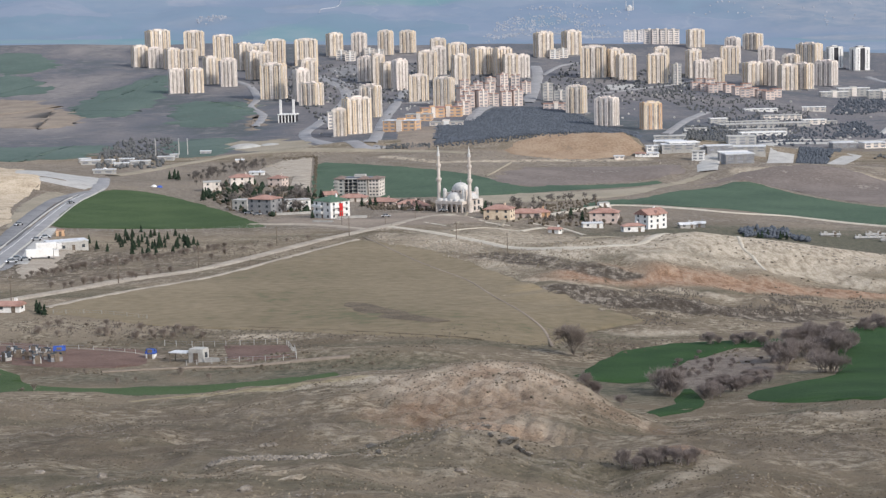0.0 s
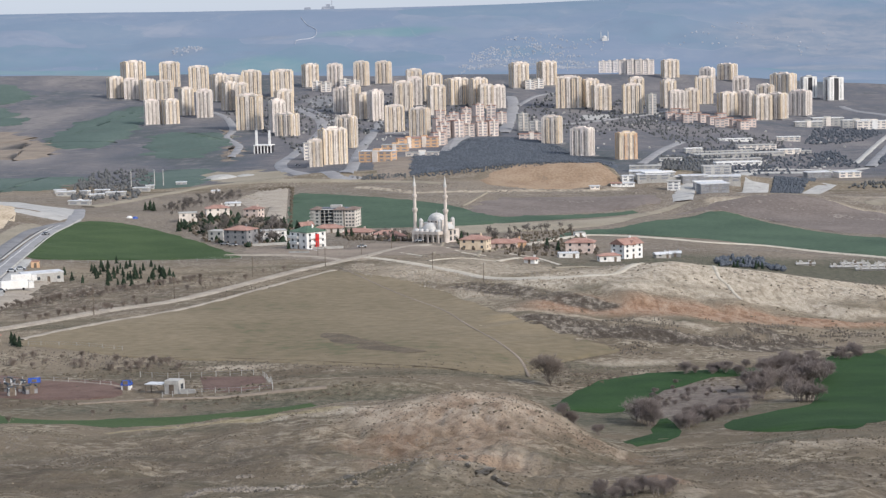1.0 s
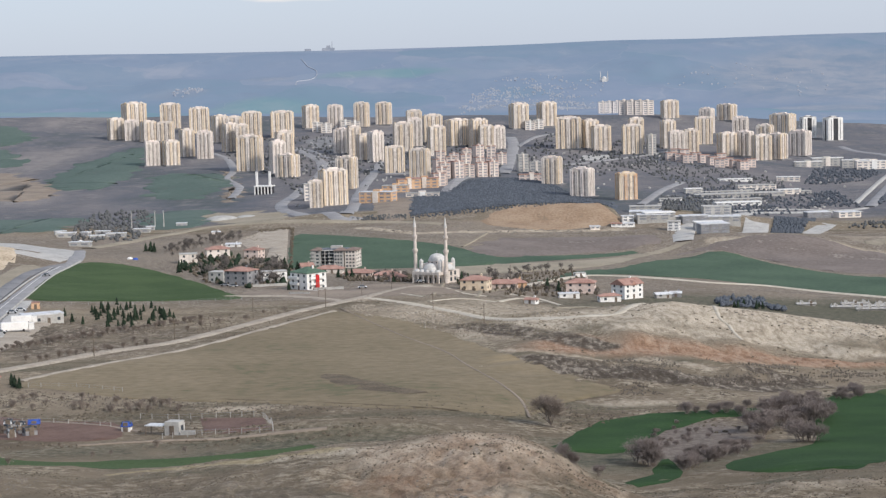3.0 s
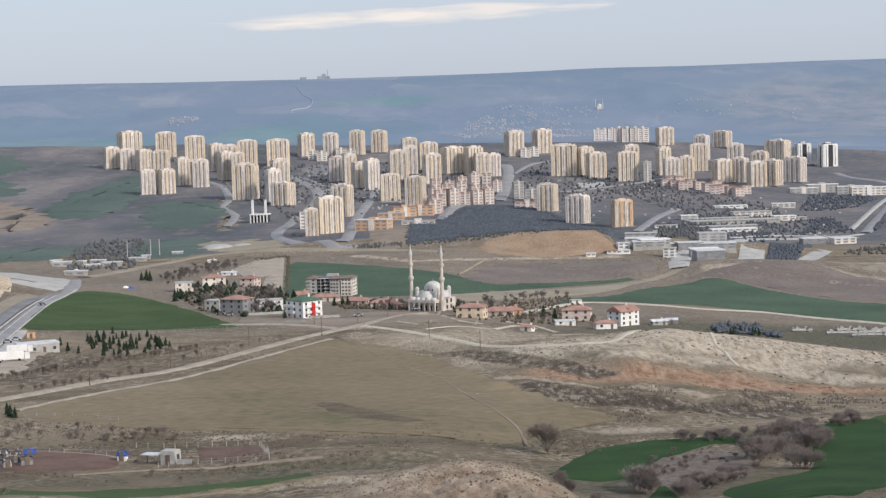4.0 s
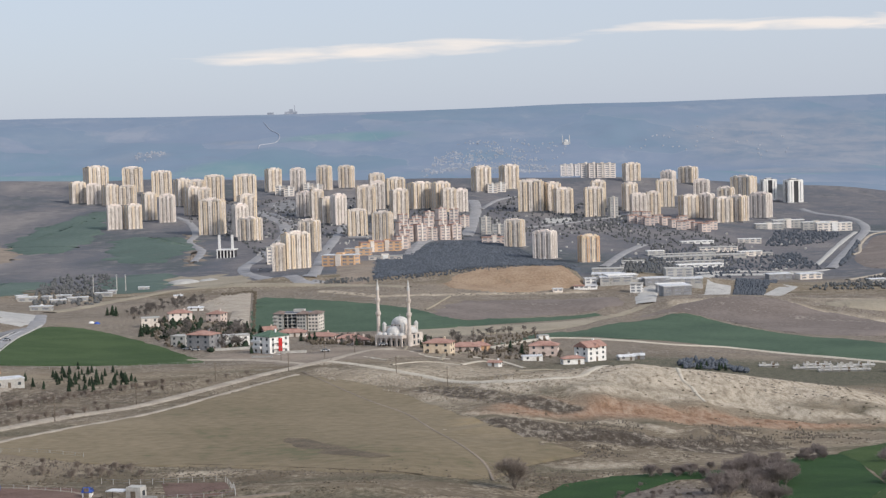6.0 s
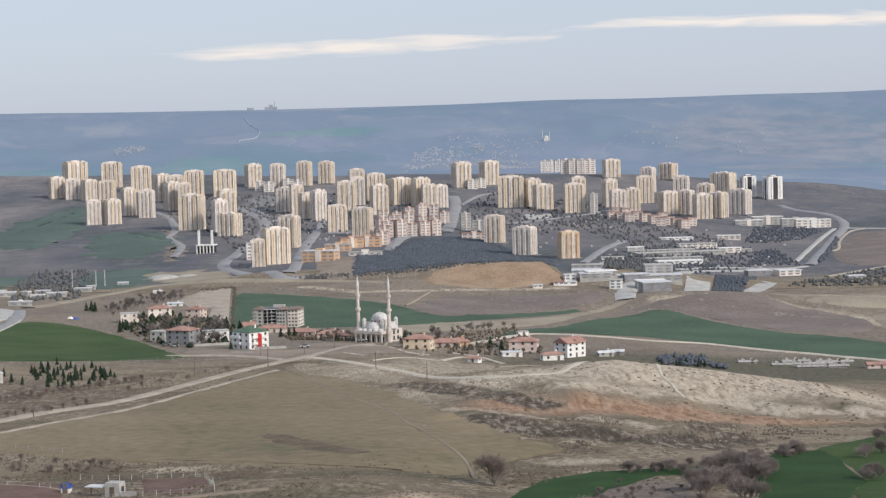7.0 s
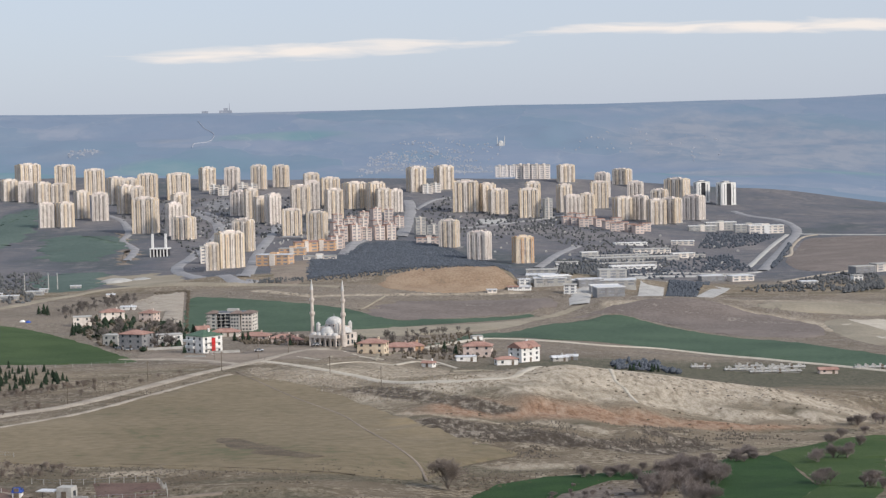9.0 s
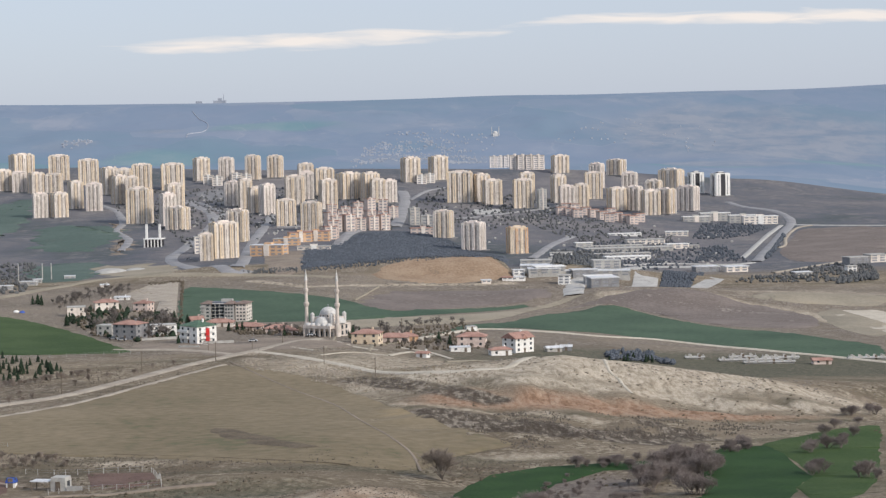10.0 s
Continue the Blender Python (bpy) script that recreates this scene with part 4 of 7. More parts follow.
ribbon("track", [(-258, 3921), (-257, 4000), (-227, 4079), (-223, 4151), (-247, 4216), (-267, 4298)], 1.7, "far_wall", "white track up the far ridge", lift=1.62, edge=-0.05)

# ---- apartment towers ----
TOWERS_WEST = [  # x, y, height, width, kind
    (-399, 2548, 36, 31, "b"),
    (-345, 2533, 36, 29, "b"),
    (-297, 2471, 36, 29, "b"),
    (-402, 2406, 29, 20, "p"),
    (-378, 2392, 28, 20, "p"),
    (-354, 2375, 28, 19, "p"),
    (-331, 2379, 26, 21, "p"),
    (-305, 2071, 29, 17, "p"),
    (-284, 2071, 29, 18, "p"),
    (-277, 2170, 34, 16, "p"),
    (-251, 2137, 34, 18, "p"),
    (-255, 2344, 36, 19, "p"),
    (-234, 2323, 36, 21, "p"),
    (-217, 2391, 36, 27, "b"),
    (-230, 2221, 36, 17, "p"),
    (-212, 2201, 36, 17, "p"),
    (-183, 1977, 40, 27, "b"),
    (-177, 2395, 36, 32, "b"),
]
TOWERS_MIDDLE = [  # x, y, height, width, kind
    (-153, 2092, 36, 21, "p"),
    (-150, 1944, 36, 16, "p"),
    (-136, 1897, 25, 22, "p"),
    (-146, 2522, 33, 21, "p"),
    (-111, 2521, 33, 21, "p"),
    (-74, 2532, 35, 20, "p"),
    (-43, 2556, 32, 21, "p"),
    (-72, 1545, 32, 23, "b"),
    (-67, 1736, 32, 19, "p"),
    (-86, 1528, 24, 12, "p"),
    (-88, 2180, 31, 19, "p"),
    (-73, 2148, 36, 16, "p"),
    (-58, 2089, 31, 20, "p"),
    (-45, 2061, 36, 16, "p"),
    (-14, 2189, 36, 24, "p"),
    (0, 2375, 36, 21, "p"),
    (-22, 1905, 29, 22, "b"),
    (5, 1840, 30, 20, "b"),
]
TOWERS_CENTRE = [  # x, y, height, width, kind
    (24, 2300, 36, 25, "b"),
    (1, 2252, 36, 19, "p"),
    (26, 2124, 36, 20, "p"),
    (54, 2254, 34, 27, "b"),
    (80, 2234, 36, 21, "b"),
    (68, 2255, 27, 17, "p"),
    (89, 2214, 30, 18, "p"),
    (104, 2217, 29, 16, "p"),
    (148, 2514, 36, 24, "p"),
    (190, 2548, 35, 24, "p"),
    (194, 2235, 40, 33, "b"),
    (221, 2247, 36, 20, "p"),
    (231, 2204, 32, 23, "p"),
    (263, 2147, 36, 25, "b"),
    (283, 2267, 36, 19, "p"),
    (137, 1779, 28, 19, "p"),
    (155, 1650, 27, 20, "p"),
    (191, 1610, 25, 18, "o"),
]
TOWERS_EAST = [  # x, y, height, width, kind
    (377, 2620, 27, 24, "p"),
    (409, 2482, 36, 19, "p"),
    (462, 2623, 24, 25, "p"),
    (319, 2235, 36, 17, "p"),
    (317, 2150, 29, 19, "p"),
    (339, 2176, 30, 18, "p"),
    (377, 2316, 36, 24, "b"),
    (433, 2357, 36, 21, "p"),
    (511, 2461, 36, 32, "b"),
    (381, 2166, 29, 21, "p"),
    (405, 2182, 31, 21, "p"),
    (417, 2133, 31, 21, "p"),
    (441, 2162, 32, 23, "p"),
    (484, 2228, 32, 25, "p"),
    (443, 2244, 36, 20, "p"),
    (552, 2489, 31, 21, "m"),
    (581, 2463, 33, 24, "m"),
]



def tower_model(kind):
    """A tower 20 m wide and 36 m high with balcony bays, window columns and roof blocks."""
    top = new("apartment_tower")
    w, hgt, floors = 10.0, 36.0, 12
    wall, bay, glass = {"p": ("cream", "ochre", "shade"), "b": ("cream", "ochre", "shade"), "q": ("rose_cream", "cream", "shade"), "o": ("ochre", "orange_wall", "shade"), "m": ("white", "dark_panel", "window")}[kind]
    deep = 8.0 if kind == "b" else 9.0
    part("body", boxes((-w + 1.2, w - 1.2, -deep + 1.2, deep - 1.2, -4, hgt)), wall, top)
    cols = {"p": (-8.1, -2.7, 2.7, 8.1), "q": (-8.1, -2.7, 2.7, 8.1), "b": (-8.4, -4.2, 0, 4.2, 8.4), "o": (-8, -2.7, 2.7, 8), "m": (-6, 6)}[kind]
    for face in range(4):
        turn = Matrix.Rotation(face * math.pi / 2, 4, "Z")
        out_y, half = (deep, w) if face % 2 == 0 else (w, deep)
        for i, c in enumerate(cols):
            c = c * half / 10
            # a projecting bay of rooms beside each window column
            wide = 1.35 if kind != "m" else 2.8
            bm = boxes((c - wide, c + wide, -out_y, -out_y + 1.6, -4, hgt - (1.4 if i % 2 else 0.0)))
            bm.transform(turn)
            part("bay", bm, wall if (i + face) % 2 == 0 or kind == "m" else bay, top)
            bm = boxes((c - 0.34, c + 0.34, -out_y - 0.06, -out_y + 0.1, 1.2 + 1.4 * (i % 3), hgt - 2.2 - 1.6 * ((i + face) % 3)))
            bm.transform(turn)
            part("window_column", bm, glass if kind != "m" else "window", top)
        for a, b in zip(cols, cols[1:]):
            a, b = a * half / 10, b * half / 10
            mid, gap = (a + b) / 2, (b - a) / 2 - (1.3 if kind != "m" else 2.7)
            # strip at the back of the loggia, its recess shade painted on most kinds
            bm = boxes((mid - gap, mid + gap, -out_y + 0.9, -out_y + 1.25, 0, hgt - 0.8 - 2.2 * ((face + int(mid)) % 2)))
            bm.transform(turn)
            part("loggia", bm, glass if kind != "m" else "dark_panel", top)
    part("podium", boxes((-w - 3.5, w + 3.0, -deep - 3.5, deep + 2.5, -4, 0.5)), "asphalt_mid", top, "grey paved podium")
    part("parapet", boxes((-w + 1, w - 1, -deep + 1, deep - 1, hgt, hgt + 0.9)), wall, top)
    part("stair_head", boxes((-3.4, 3.2, -3.0, 2.6, hgt, hgt + 3.2)), wall, top)
    part("roof", shape([(-7, -6, hgt + 0.9), (7, -6, hgt + 0.9), (7, 6, hgt + 0.9), (-7, 6, hgt + 0.9), (-3, 0, hgt + 2.6), (3, 0, hgt + 2.6)],
                       [(0, 1, 5, 4), (1, 2, 5), (2, 3, 4, 5), (3, 0, 4)]), "rose" if kind != "m" else "dark_panel", top)
    if kind != "m":
        for sx in (-1, 1):
            part("roof_gable", boxes((sx * 5.2 - 1.9, sx * 5.2 + 1.9, -deep + 0.2, -deep + 1.8, hgt, hgt + 1.9), (sx * 5.2 - 1.1, sx * 5.2 + 1.1, -deep + 0.3, -deep + 1.7, hgt + 1.9, hgt + 2.7)), wall, top)
            part("roof_gable", boxes((sx * (w - 1.8) - 0.8, sx * (w - 1.8) + 0.8, -2.2, 2.2, hgt, hgt + 1.9)), bay, top)
    return top


LABELS = {
    "p": "cream apartment tower with ochre bays and stacked balconies",
    "b": "broad cream apartment tower with a reddish roof edge",
    "q": "pinkish-cream apartment tower with pale vertical bays",
    "o": "orange-ochre apartment tower standing alone on the slope",
    "m": "white modern tower with a dark central stripe",
}
models = {}
for estate, rows in (("west estate towers", TOWERS_WEST), ("middle estate towers", TOWERS_MIDDLE), ("centre estate towers", TOWERS_CENTRE), ("east estate towers", TOWERS_EAST)):
    for i, (x, y, high, wide, kind) in enumerate(rows):
        kind = "q" if kind == "p" and i % 3 == 1 else kind
        at = pose(x, y, height(x, y), 0, 0, math.degrees(-math.atan2(x, y)) + random.uniform(-30, 30) + (28 if kind == "m" else 0))
        if kind not in models:
            models[kind] = tower = tower_model(kind)
            tower.matrix_basis = at
        else:
            tower = copy_thing(models[kind], at)
        tower.scale = (wide / 21, wide / 21 * random.uniform(0.85, 1.05), high / 38)
        tagged(tower, LABELS[kind], "apartment building", estate)



# ---- houses ----
def opening(x0, x1, z0, z1, y, deep=0.12):
    """A window or door leaf in the wall plane y, facing -y, set a little proud of the render."""
    return boxes((x0, x1, y - deep, y + 0.05, z0, z1))


def roof_mesh(kind, w, d, z, rise):
    eave = min(0.5, 0.07 * w)
    a, b = w / 2 + eave, d / 2 + eave
    if kind == "flat":
        return boxes((-a + 0.3, a - 0.3, -b + 0.3, b - 0.3, z, z + 0.45))
    run = max(a - b, 0.3) if kind == "hip" else a
    v = [(-a, -b, z), (a, -b, z), (a, b, z), (-a, b, z), (-run, 0, z + rise), (run, 0, z + rise),
         (-a, -b, z - 0.2), (a, -b, z - 0.2), (a, b, z - 0.2), (-a, b, z - 0.2)]
    f = [(0, 1, 5, 4), (1, 2, 5), (2, 3, 4, 5), (3, 0, 4), (6, 7, 1, 0), (7, 8, 2, 1), (8, 9, 3, 2), (9, 6, 0, 3), (9, 8, 7, 6)]
    return shape(v, f)


def house(name, x, y, turn, w, d, floors, wall, roof, kind, label, category="house", rise=2.2, tall=2.8, bays=None, chimney=True, sink=1.5, glass="window"):
    top = tagged(new(name), label, category)
    z = tall * floors
    if kind == "gable":
        bm = shape([(-w / 2, -d / 2, -sink), (w / 2, -d / 2, -sink), (w / 2, d / 2, -sink), (-w / 2, d / 2, -sink), (-w / 2, -d / 2, z), (w / 2, -d / 2, z), (w / 2, d / 2, z), (-w / 2, d / 2, z),
                    (-w / 2, 0, z + rise * 0.93), (w / 2, 0, z + rise * 0.93)],
                   [(0, 1, 5, 4), (1, 2, 6, 9, 5), (2, 3, 7, 6), (3, 0, 4, 8, 7), (4, 5, 9, 8), (6, 7, 8, 9)])
    else:
        bm = boxes((-w / 2, w / 2, -d / 2, d / 2, -sink, z))
    part("wall", bm, wall, top)
    r = part("roof", roof_mesh(kind, w, d, z, rise), roof, top)
    if chimney and kind != "flat":
        part("chimney", boxes((w * 0.18, w * 0.18 + 0.7, 0.3, 1.0, z + rise * 0.4, z + rise + 0.7)), wall, r)
    for side in range(4):
        rot = Matrix.Rotation(side * math.pi / 2, 4, "Z")
        span, out_y = (w, d / 2) if side % 2 == 0 else (d, w / 2)
        n = bays or max(1, int(span / 3.4))
        for fl in range(floors):
            for i in range(n):
                c = span * ((i + 0.5) / n - 0.5)
                is_door = fl == 0 and side == 0 and i == n // 2
                bm = opening(c - 0.55, c + 0.55, fl * tall + (0.0 if is_door else 0.95), fl * tall + 2.1, -out_y)
                bm.transform(rot)
                part("door" if is_door else "window", bm, "wood" if is_door else glass, top)
    top.matrix_basis = pose(x, y, height(x, y), 0, 0, turn)
    return top


# the white three-storey house with a green roof and a red banner
white = house("villa", -51.6, 828.5, -48, 12.5, 11.5, 3, "white", "green_roof", "hip", "white three-storey house with green hipped roof", rise=2.4)
for z in (2.8, 5.6):
    part("balcony", boxes((-6.6, 0.5, -7.0, -5.7, z - 0.2, z + 0.9)), "white", white)
    bm = boxes((5.7, 7.3, -4.2, 3.6, z - 0.2, z + 0.9))
    part("balcony", bm, "white", white)
part("banner", boxes((7.35, 7.45, -1.4, 0.7, 0.4, 7.4)), "flag_red", white, "red hanging banner")
part("terrace_wall", boxes((7.5, 15, -6.5, -6.1, -1, 0.9)), "white", white)

# the white gabled house on the chalk crest, with its low annex
crest_house = house("villa", 93.2, 789.1, 38, 11.5, 8.5, 3, "white", "tile_roof", "gable", "white three-storey gabled house on a chalk crest", rise=2.4, tall=2.2)
part("dormer", shape([(-2, -4.4, 6.0), (2, -4.4, 6.0), (2, -1, 6.0), (-2, -1, 6.0), (0, -4.4, 8.2), (0, -1, 8.2)], [(0, 1, 4), (1, 2, 5, 4), (2, 3, 5), (3, 0, 4, 5), (3, 2, 1, 0)]), "tile_roof", crest_house)
house("annex", 83.4, 773.1, 10, 9.5, 4.5, 1, "white", "tile_roof", "hip", "low white annex with a red tiled roof", rise=1.0)

rows = [
    ("house", (-117, 1037), 12, 13.5, 9, 2, "cream", "tile_roof", "hip", "cream two-storey house with red hipped roof"),
    ("house", (-128.9, 996.1), 8, 10, 8, 2, "cream", "concrete", "flat", "cream flat-roofed two-storey house"),
    ("house", (-95, 1031), -20, 9, 9, 2, "rose", "tile_roof", "hip", "rose-walled house with red tiled roof"),
    ("house", (-86.3, 863.4), -28, 13, 10, 3, "grey_wall", "tile_roof", "hip", "grey-blue three-storey house with red roof"),
    ("house", (-99.5, 883.4), -20, 8, 7, 2, "concrete", "concrete", "flat", "bare concrete two-storey house"),
    ("house", (-71.8, 879.6), 14, 12, 8, 2, "white", "concrete", "flat", "white flat-roofed block among trees"),
    ("house", (-47.0, 938.2), -6, 14.5, 8, 1, "cream", "tile_roof", "hip", "low cream house with orange tiled roof"),
    ("house", (-60.4, 955.2), 20, 7, 6, 1, "rose", "tile_roof", "gable", "small house with red gabled roof"),
    ("house", (-30.2, 907.6), -14, 14, 9, 1, "rose", "tile_roof", "hip", "low rose house with red tiled roof"),
    ("house", (-15.6, 885.5), -6, 12, 8, 1, "rose", "tile_roof", "hip", "low rose house behind trees"),
    ("house", (-10.3, 865.2), 12, 8, 7, 1, "rose", "tile_roof", "hip", "low rose house behind trees"),
    ("house", (26.1, 806.8), -16, 12.5, 9, 2, "ochre", "tile_roof", "hip", "yellow two-storey house with red roof"),
    ("house", (38.9, 824.8), -10, 14, 9, 1, "rose", "tile_roof", "hip", "long low house with orange roof"),
    ("house", (45.9, 832.8), 8, 9, 7, 1, "orange_wall", "tile_roof", "hip", "orange-walled house with orange roof"),
    ("house", (75.2, 817.9), -12, 13, 8, 2, "rose", "tile_roof", "hip", "rose house with red tiled roof"),
    ("hut", (84.0, 918.9), 10, 5.5, 4.5, 1, "white", "concrete", "flat", "small white hut beside a farm road"),
    ("hut", (47.6, 747.2), -30, 5.0, 3.5, 1, "white", "tile_roof", "gable", "tiny white hut on the bare slope"),
    ("shed", (-118, 1137), -8, 9, 5, 1, "white", "tin", "gable", "pale shed with a tin roof"),
    ("shed", (-146, 1289), 5, 6, 4, 1, "cream", "tin", "gable", "small pale shed on the slope"),
    ("shed", (66.9, 788.3), 4, 9, 5, 1, "white", "tin", "flat", "white shed with a flat tin roof"),
    ("shed", (109.3, 790.3), 12, 7, 4, 1, "concrete", "tin", "gable", "grey shed on the hillside"),
    ("shed", (116.4, 798.6), -10, 5, 4, 1, "grey_wall", "tin", "gable", "grey shed on the hillside"),
]
for name, (x, y), turn, w, d, floors, wall, roof, kind, label in rows:
    house(name, x, y, turn, w, d, floors, wall, roof, kind, label, rise=1.7 if name == "house" else 0.8, tall=2.5 if name == "house" else 1.9)

# long farm sheds beyond the hill
for (x, y), w in (((197.0, 784.3), 26), ((203.1, 771.2), 22), ((197.9, 798.5), 12), ((213.7, 791.4), 16), ((174.5, 793.6), 8), ((256.6, 787.5), 24)):
    house("farm_shed", x, y, -4, w, 3.4, 1, "concrete", "concrete", "gable", "long low farm shed with pale grey roof", "shed", rise=0.45, tall=0.9, chimney=False, glass="concrete")
house("farm_shed", 224.9, 764.5, -4, 8, 5, 1, "rose", "tile_roof", "gable", "small farm shed with reddish roof", "shed", rise=0.9, tall=2.0, chimney=False)

# the apartment block under construction
block = tagged(new("unfinished_block"), "five-storey apartment block, half bare concrete frame", "apartment building", "")
for wing, (x0, x1, y0, y1, wall) in enumerate(((-14.5, -8.5, -6, 6, "concrete"), (8.0, 15.0, -7.5, 7, "cream"), (1.2, 7.2, -8.2, 3, "concrete"))):
    part("wing", boxes((x0, x1, y0, y1, -2, 14.5)), wall, block)
    bm = roof_mesh("hip", x1 - x0 + 0.6, y1 - y0 + 0.6, 14.7, 2.0)
    bm.transform(Matrix.Translation(((x0 + x1) / 2, (y0 + y1) / 2, 0)))
    part("wing_roof", bm, "brown_roof", block)
part("core", boxes((-8.5, 8.0, -1.5, 5.5, -2, 15.5)), "blue_block", block)
for f in range(5):
    for x in (1.7, 3.4, 5.2):
        part("window", boxes((x, x + 1.1, -8.3, -8.1, f * 2.9 + 0.8, f * 2.9 + 2.2)), "window", block)
    part("balcony", boxes((-3.0, 1.0, -6.9, -6.1, f * 2.9 - 0.1, f * 2.9 + 0.9)), "concrete", block)
for f in range(6):
    part("floor_slab", boxes((-9, 1.1, -6.2, -1.4, f * 2.9 - 0.25, f * 2.9)), "concrete", block)
    if f < 5:
        for x in (8.7, 10.8, 12.9):
            part("window", boxes((x, x + 1.2, -7.6, -7.4, f * 2.9 + 0.9, f * 2.9 + 2.2)), "window", block)
        part("balcony", boxes((-14.9, -11.5, -7.0, -5.9, f * 2.9 - 0.1, f * 2.9 + 0.8)), "concrete", block)
        part("window", boxes((-11.0, -9.4, -6.1, -5.9, f * 2.9 + 0.8, f * 2.9 + 2.2)), "window", block)
        for y in (-5.5, -1.0, 3.5):
            part("window", boxes((14.9, 15.1, y, y + 1.3, f * 2.9 + 0.9, f * 2.9 + 2.2)), "window", block)
for x in (-8.4, -5.6, -2.8, 0.3):
    part("column", boxes((x, x + 0.45, -6.1, -5.65, -2, 14.4)), "concrete", block)
part("stair_head", boxes((-3, 4, 0, 4, 15.5, 17.6)), "concrete", block)
bx, by = -45.7, 983.0
block.matrix_basis = pose(bx, by, height(bx, by), 0, 0, -12)
block.scale = (0.88, 0.88, 0.66)


# ---- the mosque with two minarets ----
def dome(bm, x, y, z, r, squash=0.85, seg=20):
    rings = [[bm.verts.new((x + r * math.cos(a) * math.cos(b), y + r * math.sin(a) * math.cos(b), z + r * squash * math.sin(b))) for a in np.linspace(0, 2 * math.pi, seg, endpoint=False)] for b in np.linspace(0, 1.45, 7)]
    for p, q in zip(rings, rings[1:]):
        for i in range(seg):
            bm.faces.new((p[i], p[(i + 1) % seg], q[(i + 1) % seg], q[i]))
    bm.faces.new(rings[-1])


def turned(profile, seg=14):
    """A body of revolution from (radius, height) pairs."""
    bm = bmesh.new()
    rings = [[bm.verts.new((r * math.cos(a), r * math.sin(a), z)) for a in np.linspace(0, 2 * math.pi, seg, endpoint=False)] for r, z in profile]
    for p, q in zip(rings, rings[1:]):
        for i in range(seg):
            bm.faces.new((p[i], p[(i + 1) % seg], q[(i + 1) % seg], q[i]))
    bm.faces.new(rings[-1])
    return bm


mosque = tagged(new("mosque"), "pale stone mosque with grey-white domes and twin minarets", "mosque")
part("prayer_hall", boxes((-8.2, 8.2, -4.5, 9.5, -2, 5.8)), "stone", mosque)
part("upper_hall", boxes((-6.0, 6.0, -3.6, 7.8, 5.8, 9.0)), "stone", mosque)
bm = turned([(4.5, 9.0), (4.5, 10.3), (4.3, 10.4)], 20)
bm.transform(Matrix.Translation((0, 2, 0)))
drum = part("drum", bm, "stone", mosque)
for k in range(12):
    a = k * math.tau / 12
    bm = boxes((-0.35, 0.35, -4.55, -4.3, 9.3, 10.1))
    bm.transform(Matrix.Translation((0, 2, 0)) @ Matrix.Rotation(a, 4, "Z"))
    part("drum_window", bm, "window", drum)
bm = bmesh.new()
dome(bm, 0, 2, 10.35, 4.3, 0.80)
part("main_dome", bm, "lead", mosque, smooth=True)
part("finial", boxes((-0.12, 0.12, 1.88, 2.12, 13.6, 15.0)), "steel", mosque)
for x, y, z, r in ((0, -3.2, 6.2, 4.1), (-5.8, 2, 6.2, 3.7), (5.8, 2, 6.2, 3.7), (0, 7.4, 6.2, 4.1)):
    bm = bmesh.new()
    dome(bm, x, y, z, r, 0.8)
    part("half_dome", bm, "lead", mosque, smooth=True)
for x in (-5.7, 5.7):
    for y in (-3.6, 7.6):
        bm = turned([(1.0, 5.8), (1.0, 9.9), (1.15, 10.0), (0.9, 10.7), (0.1, 11.5)], 10)
        bm.transform(Matrix.Translation((x, y, 0)))
        part("corner_turret", bm, "lead", mosque)
part("portico", boxes((-8.0, 8.0, -8.6, -4.5, 4.2, 5.6), (-8.0, 8.0, -4.7, -4.5, -2, 4.2)), "stone", mosque)
for i in range(6):
    x = -7.7 + i * 3.08
    part("column", boxes((x - 0.3, x + 0.3, -8.5, -7.9, -2, 4.2)), "stone", mosque)
    if i < 5:
        bm = bmesh.new()
        dome(bm, x + 1.54, -6.5, 5.6, 1.45, 0.8, 12)
        part("portico_dome", bm, "lead", mosque, smooth=True)
        part("arch", boxes((x + 0.35, x + 0.8, -8.4, -8.0, 3.4, 4.2), (x + 2.3, x + 2.75, -8.4, -8.0, 3.4, 4.2)), "stone", mosque)
        part("shadowed_door", boxes((x + 0.9, x + 2.2, -4.85, -4.68, -0.5, 2.6)), "window", mosque)
for side in range(2):
    for i in range(3):
        for z in (0.6, 3.4):
            sx = -8.35 if side == 0 else 8.2
            part("window", boxes((sx, sx + 0.15, -2.4 + i * 3.6, -1.0 + i * 3.6, z, z + 1.9)), "window", mosque)
MIN = 1.13
shaft = [(1.55, -2), (1.55, 5.0), (1.15, 6.2), (1.05, 12.4), (1.7, 13.4), (1.7, 14.3), (1.0, 14.35), (0.9, 18.4), (1.5, 19.3), (1.5, 20.2), (0.85, 20.25), (0.78, 23.4), (0.98, 23.6), (0.05, 28.2)]
for x, y in ((-9.2, -3.6), (9.2, -3.6)):
    bm = turned([(r * 0.82, z * MIN) for r, z in shaft], 12)
    bm.transform(Matrix.Translation((x, y, 0)))
    mt = part("minaret", bm, "stone", mosque)
    bm = turned([(0.85, 23.65 * MIN), (0.42, 26.3 * MIN), (0.05, 28.4 * MIN)], 12)
    bm.transform(Matrix.Translation((x, y, 0)))
    part("minaret_cap", bm, "lead", mt)
mx, my = 8.1, 851.9
mosque.matrix_basis = pose(mx, my, height(mx, my), 0, 0, -35)
mosque.scale = (0.97, 0.97, 1.0)

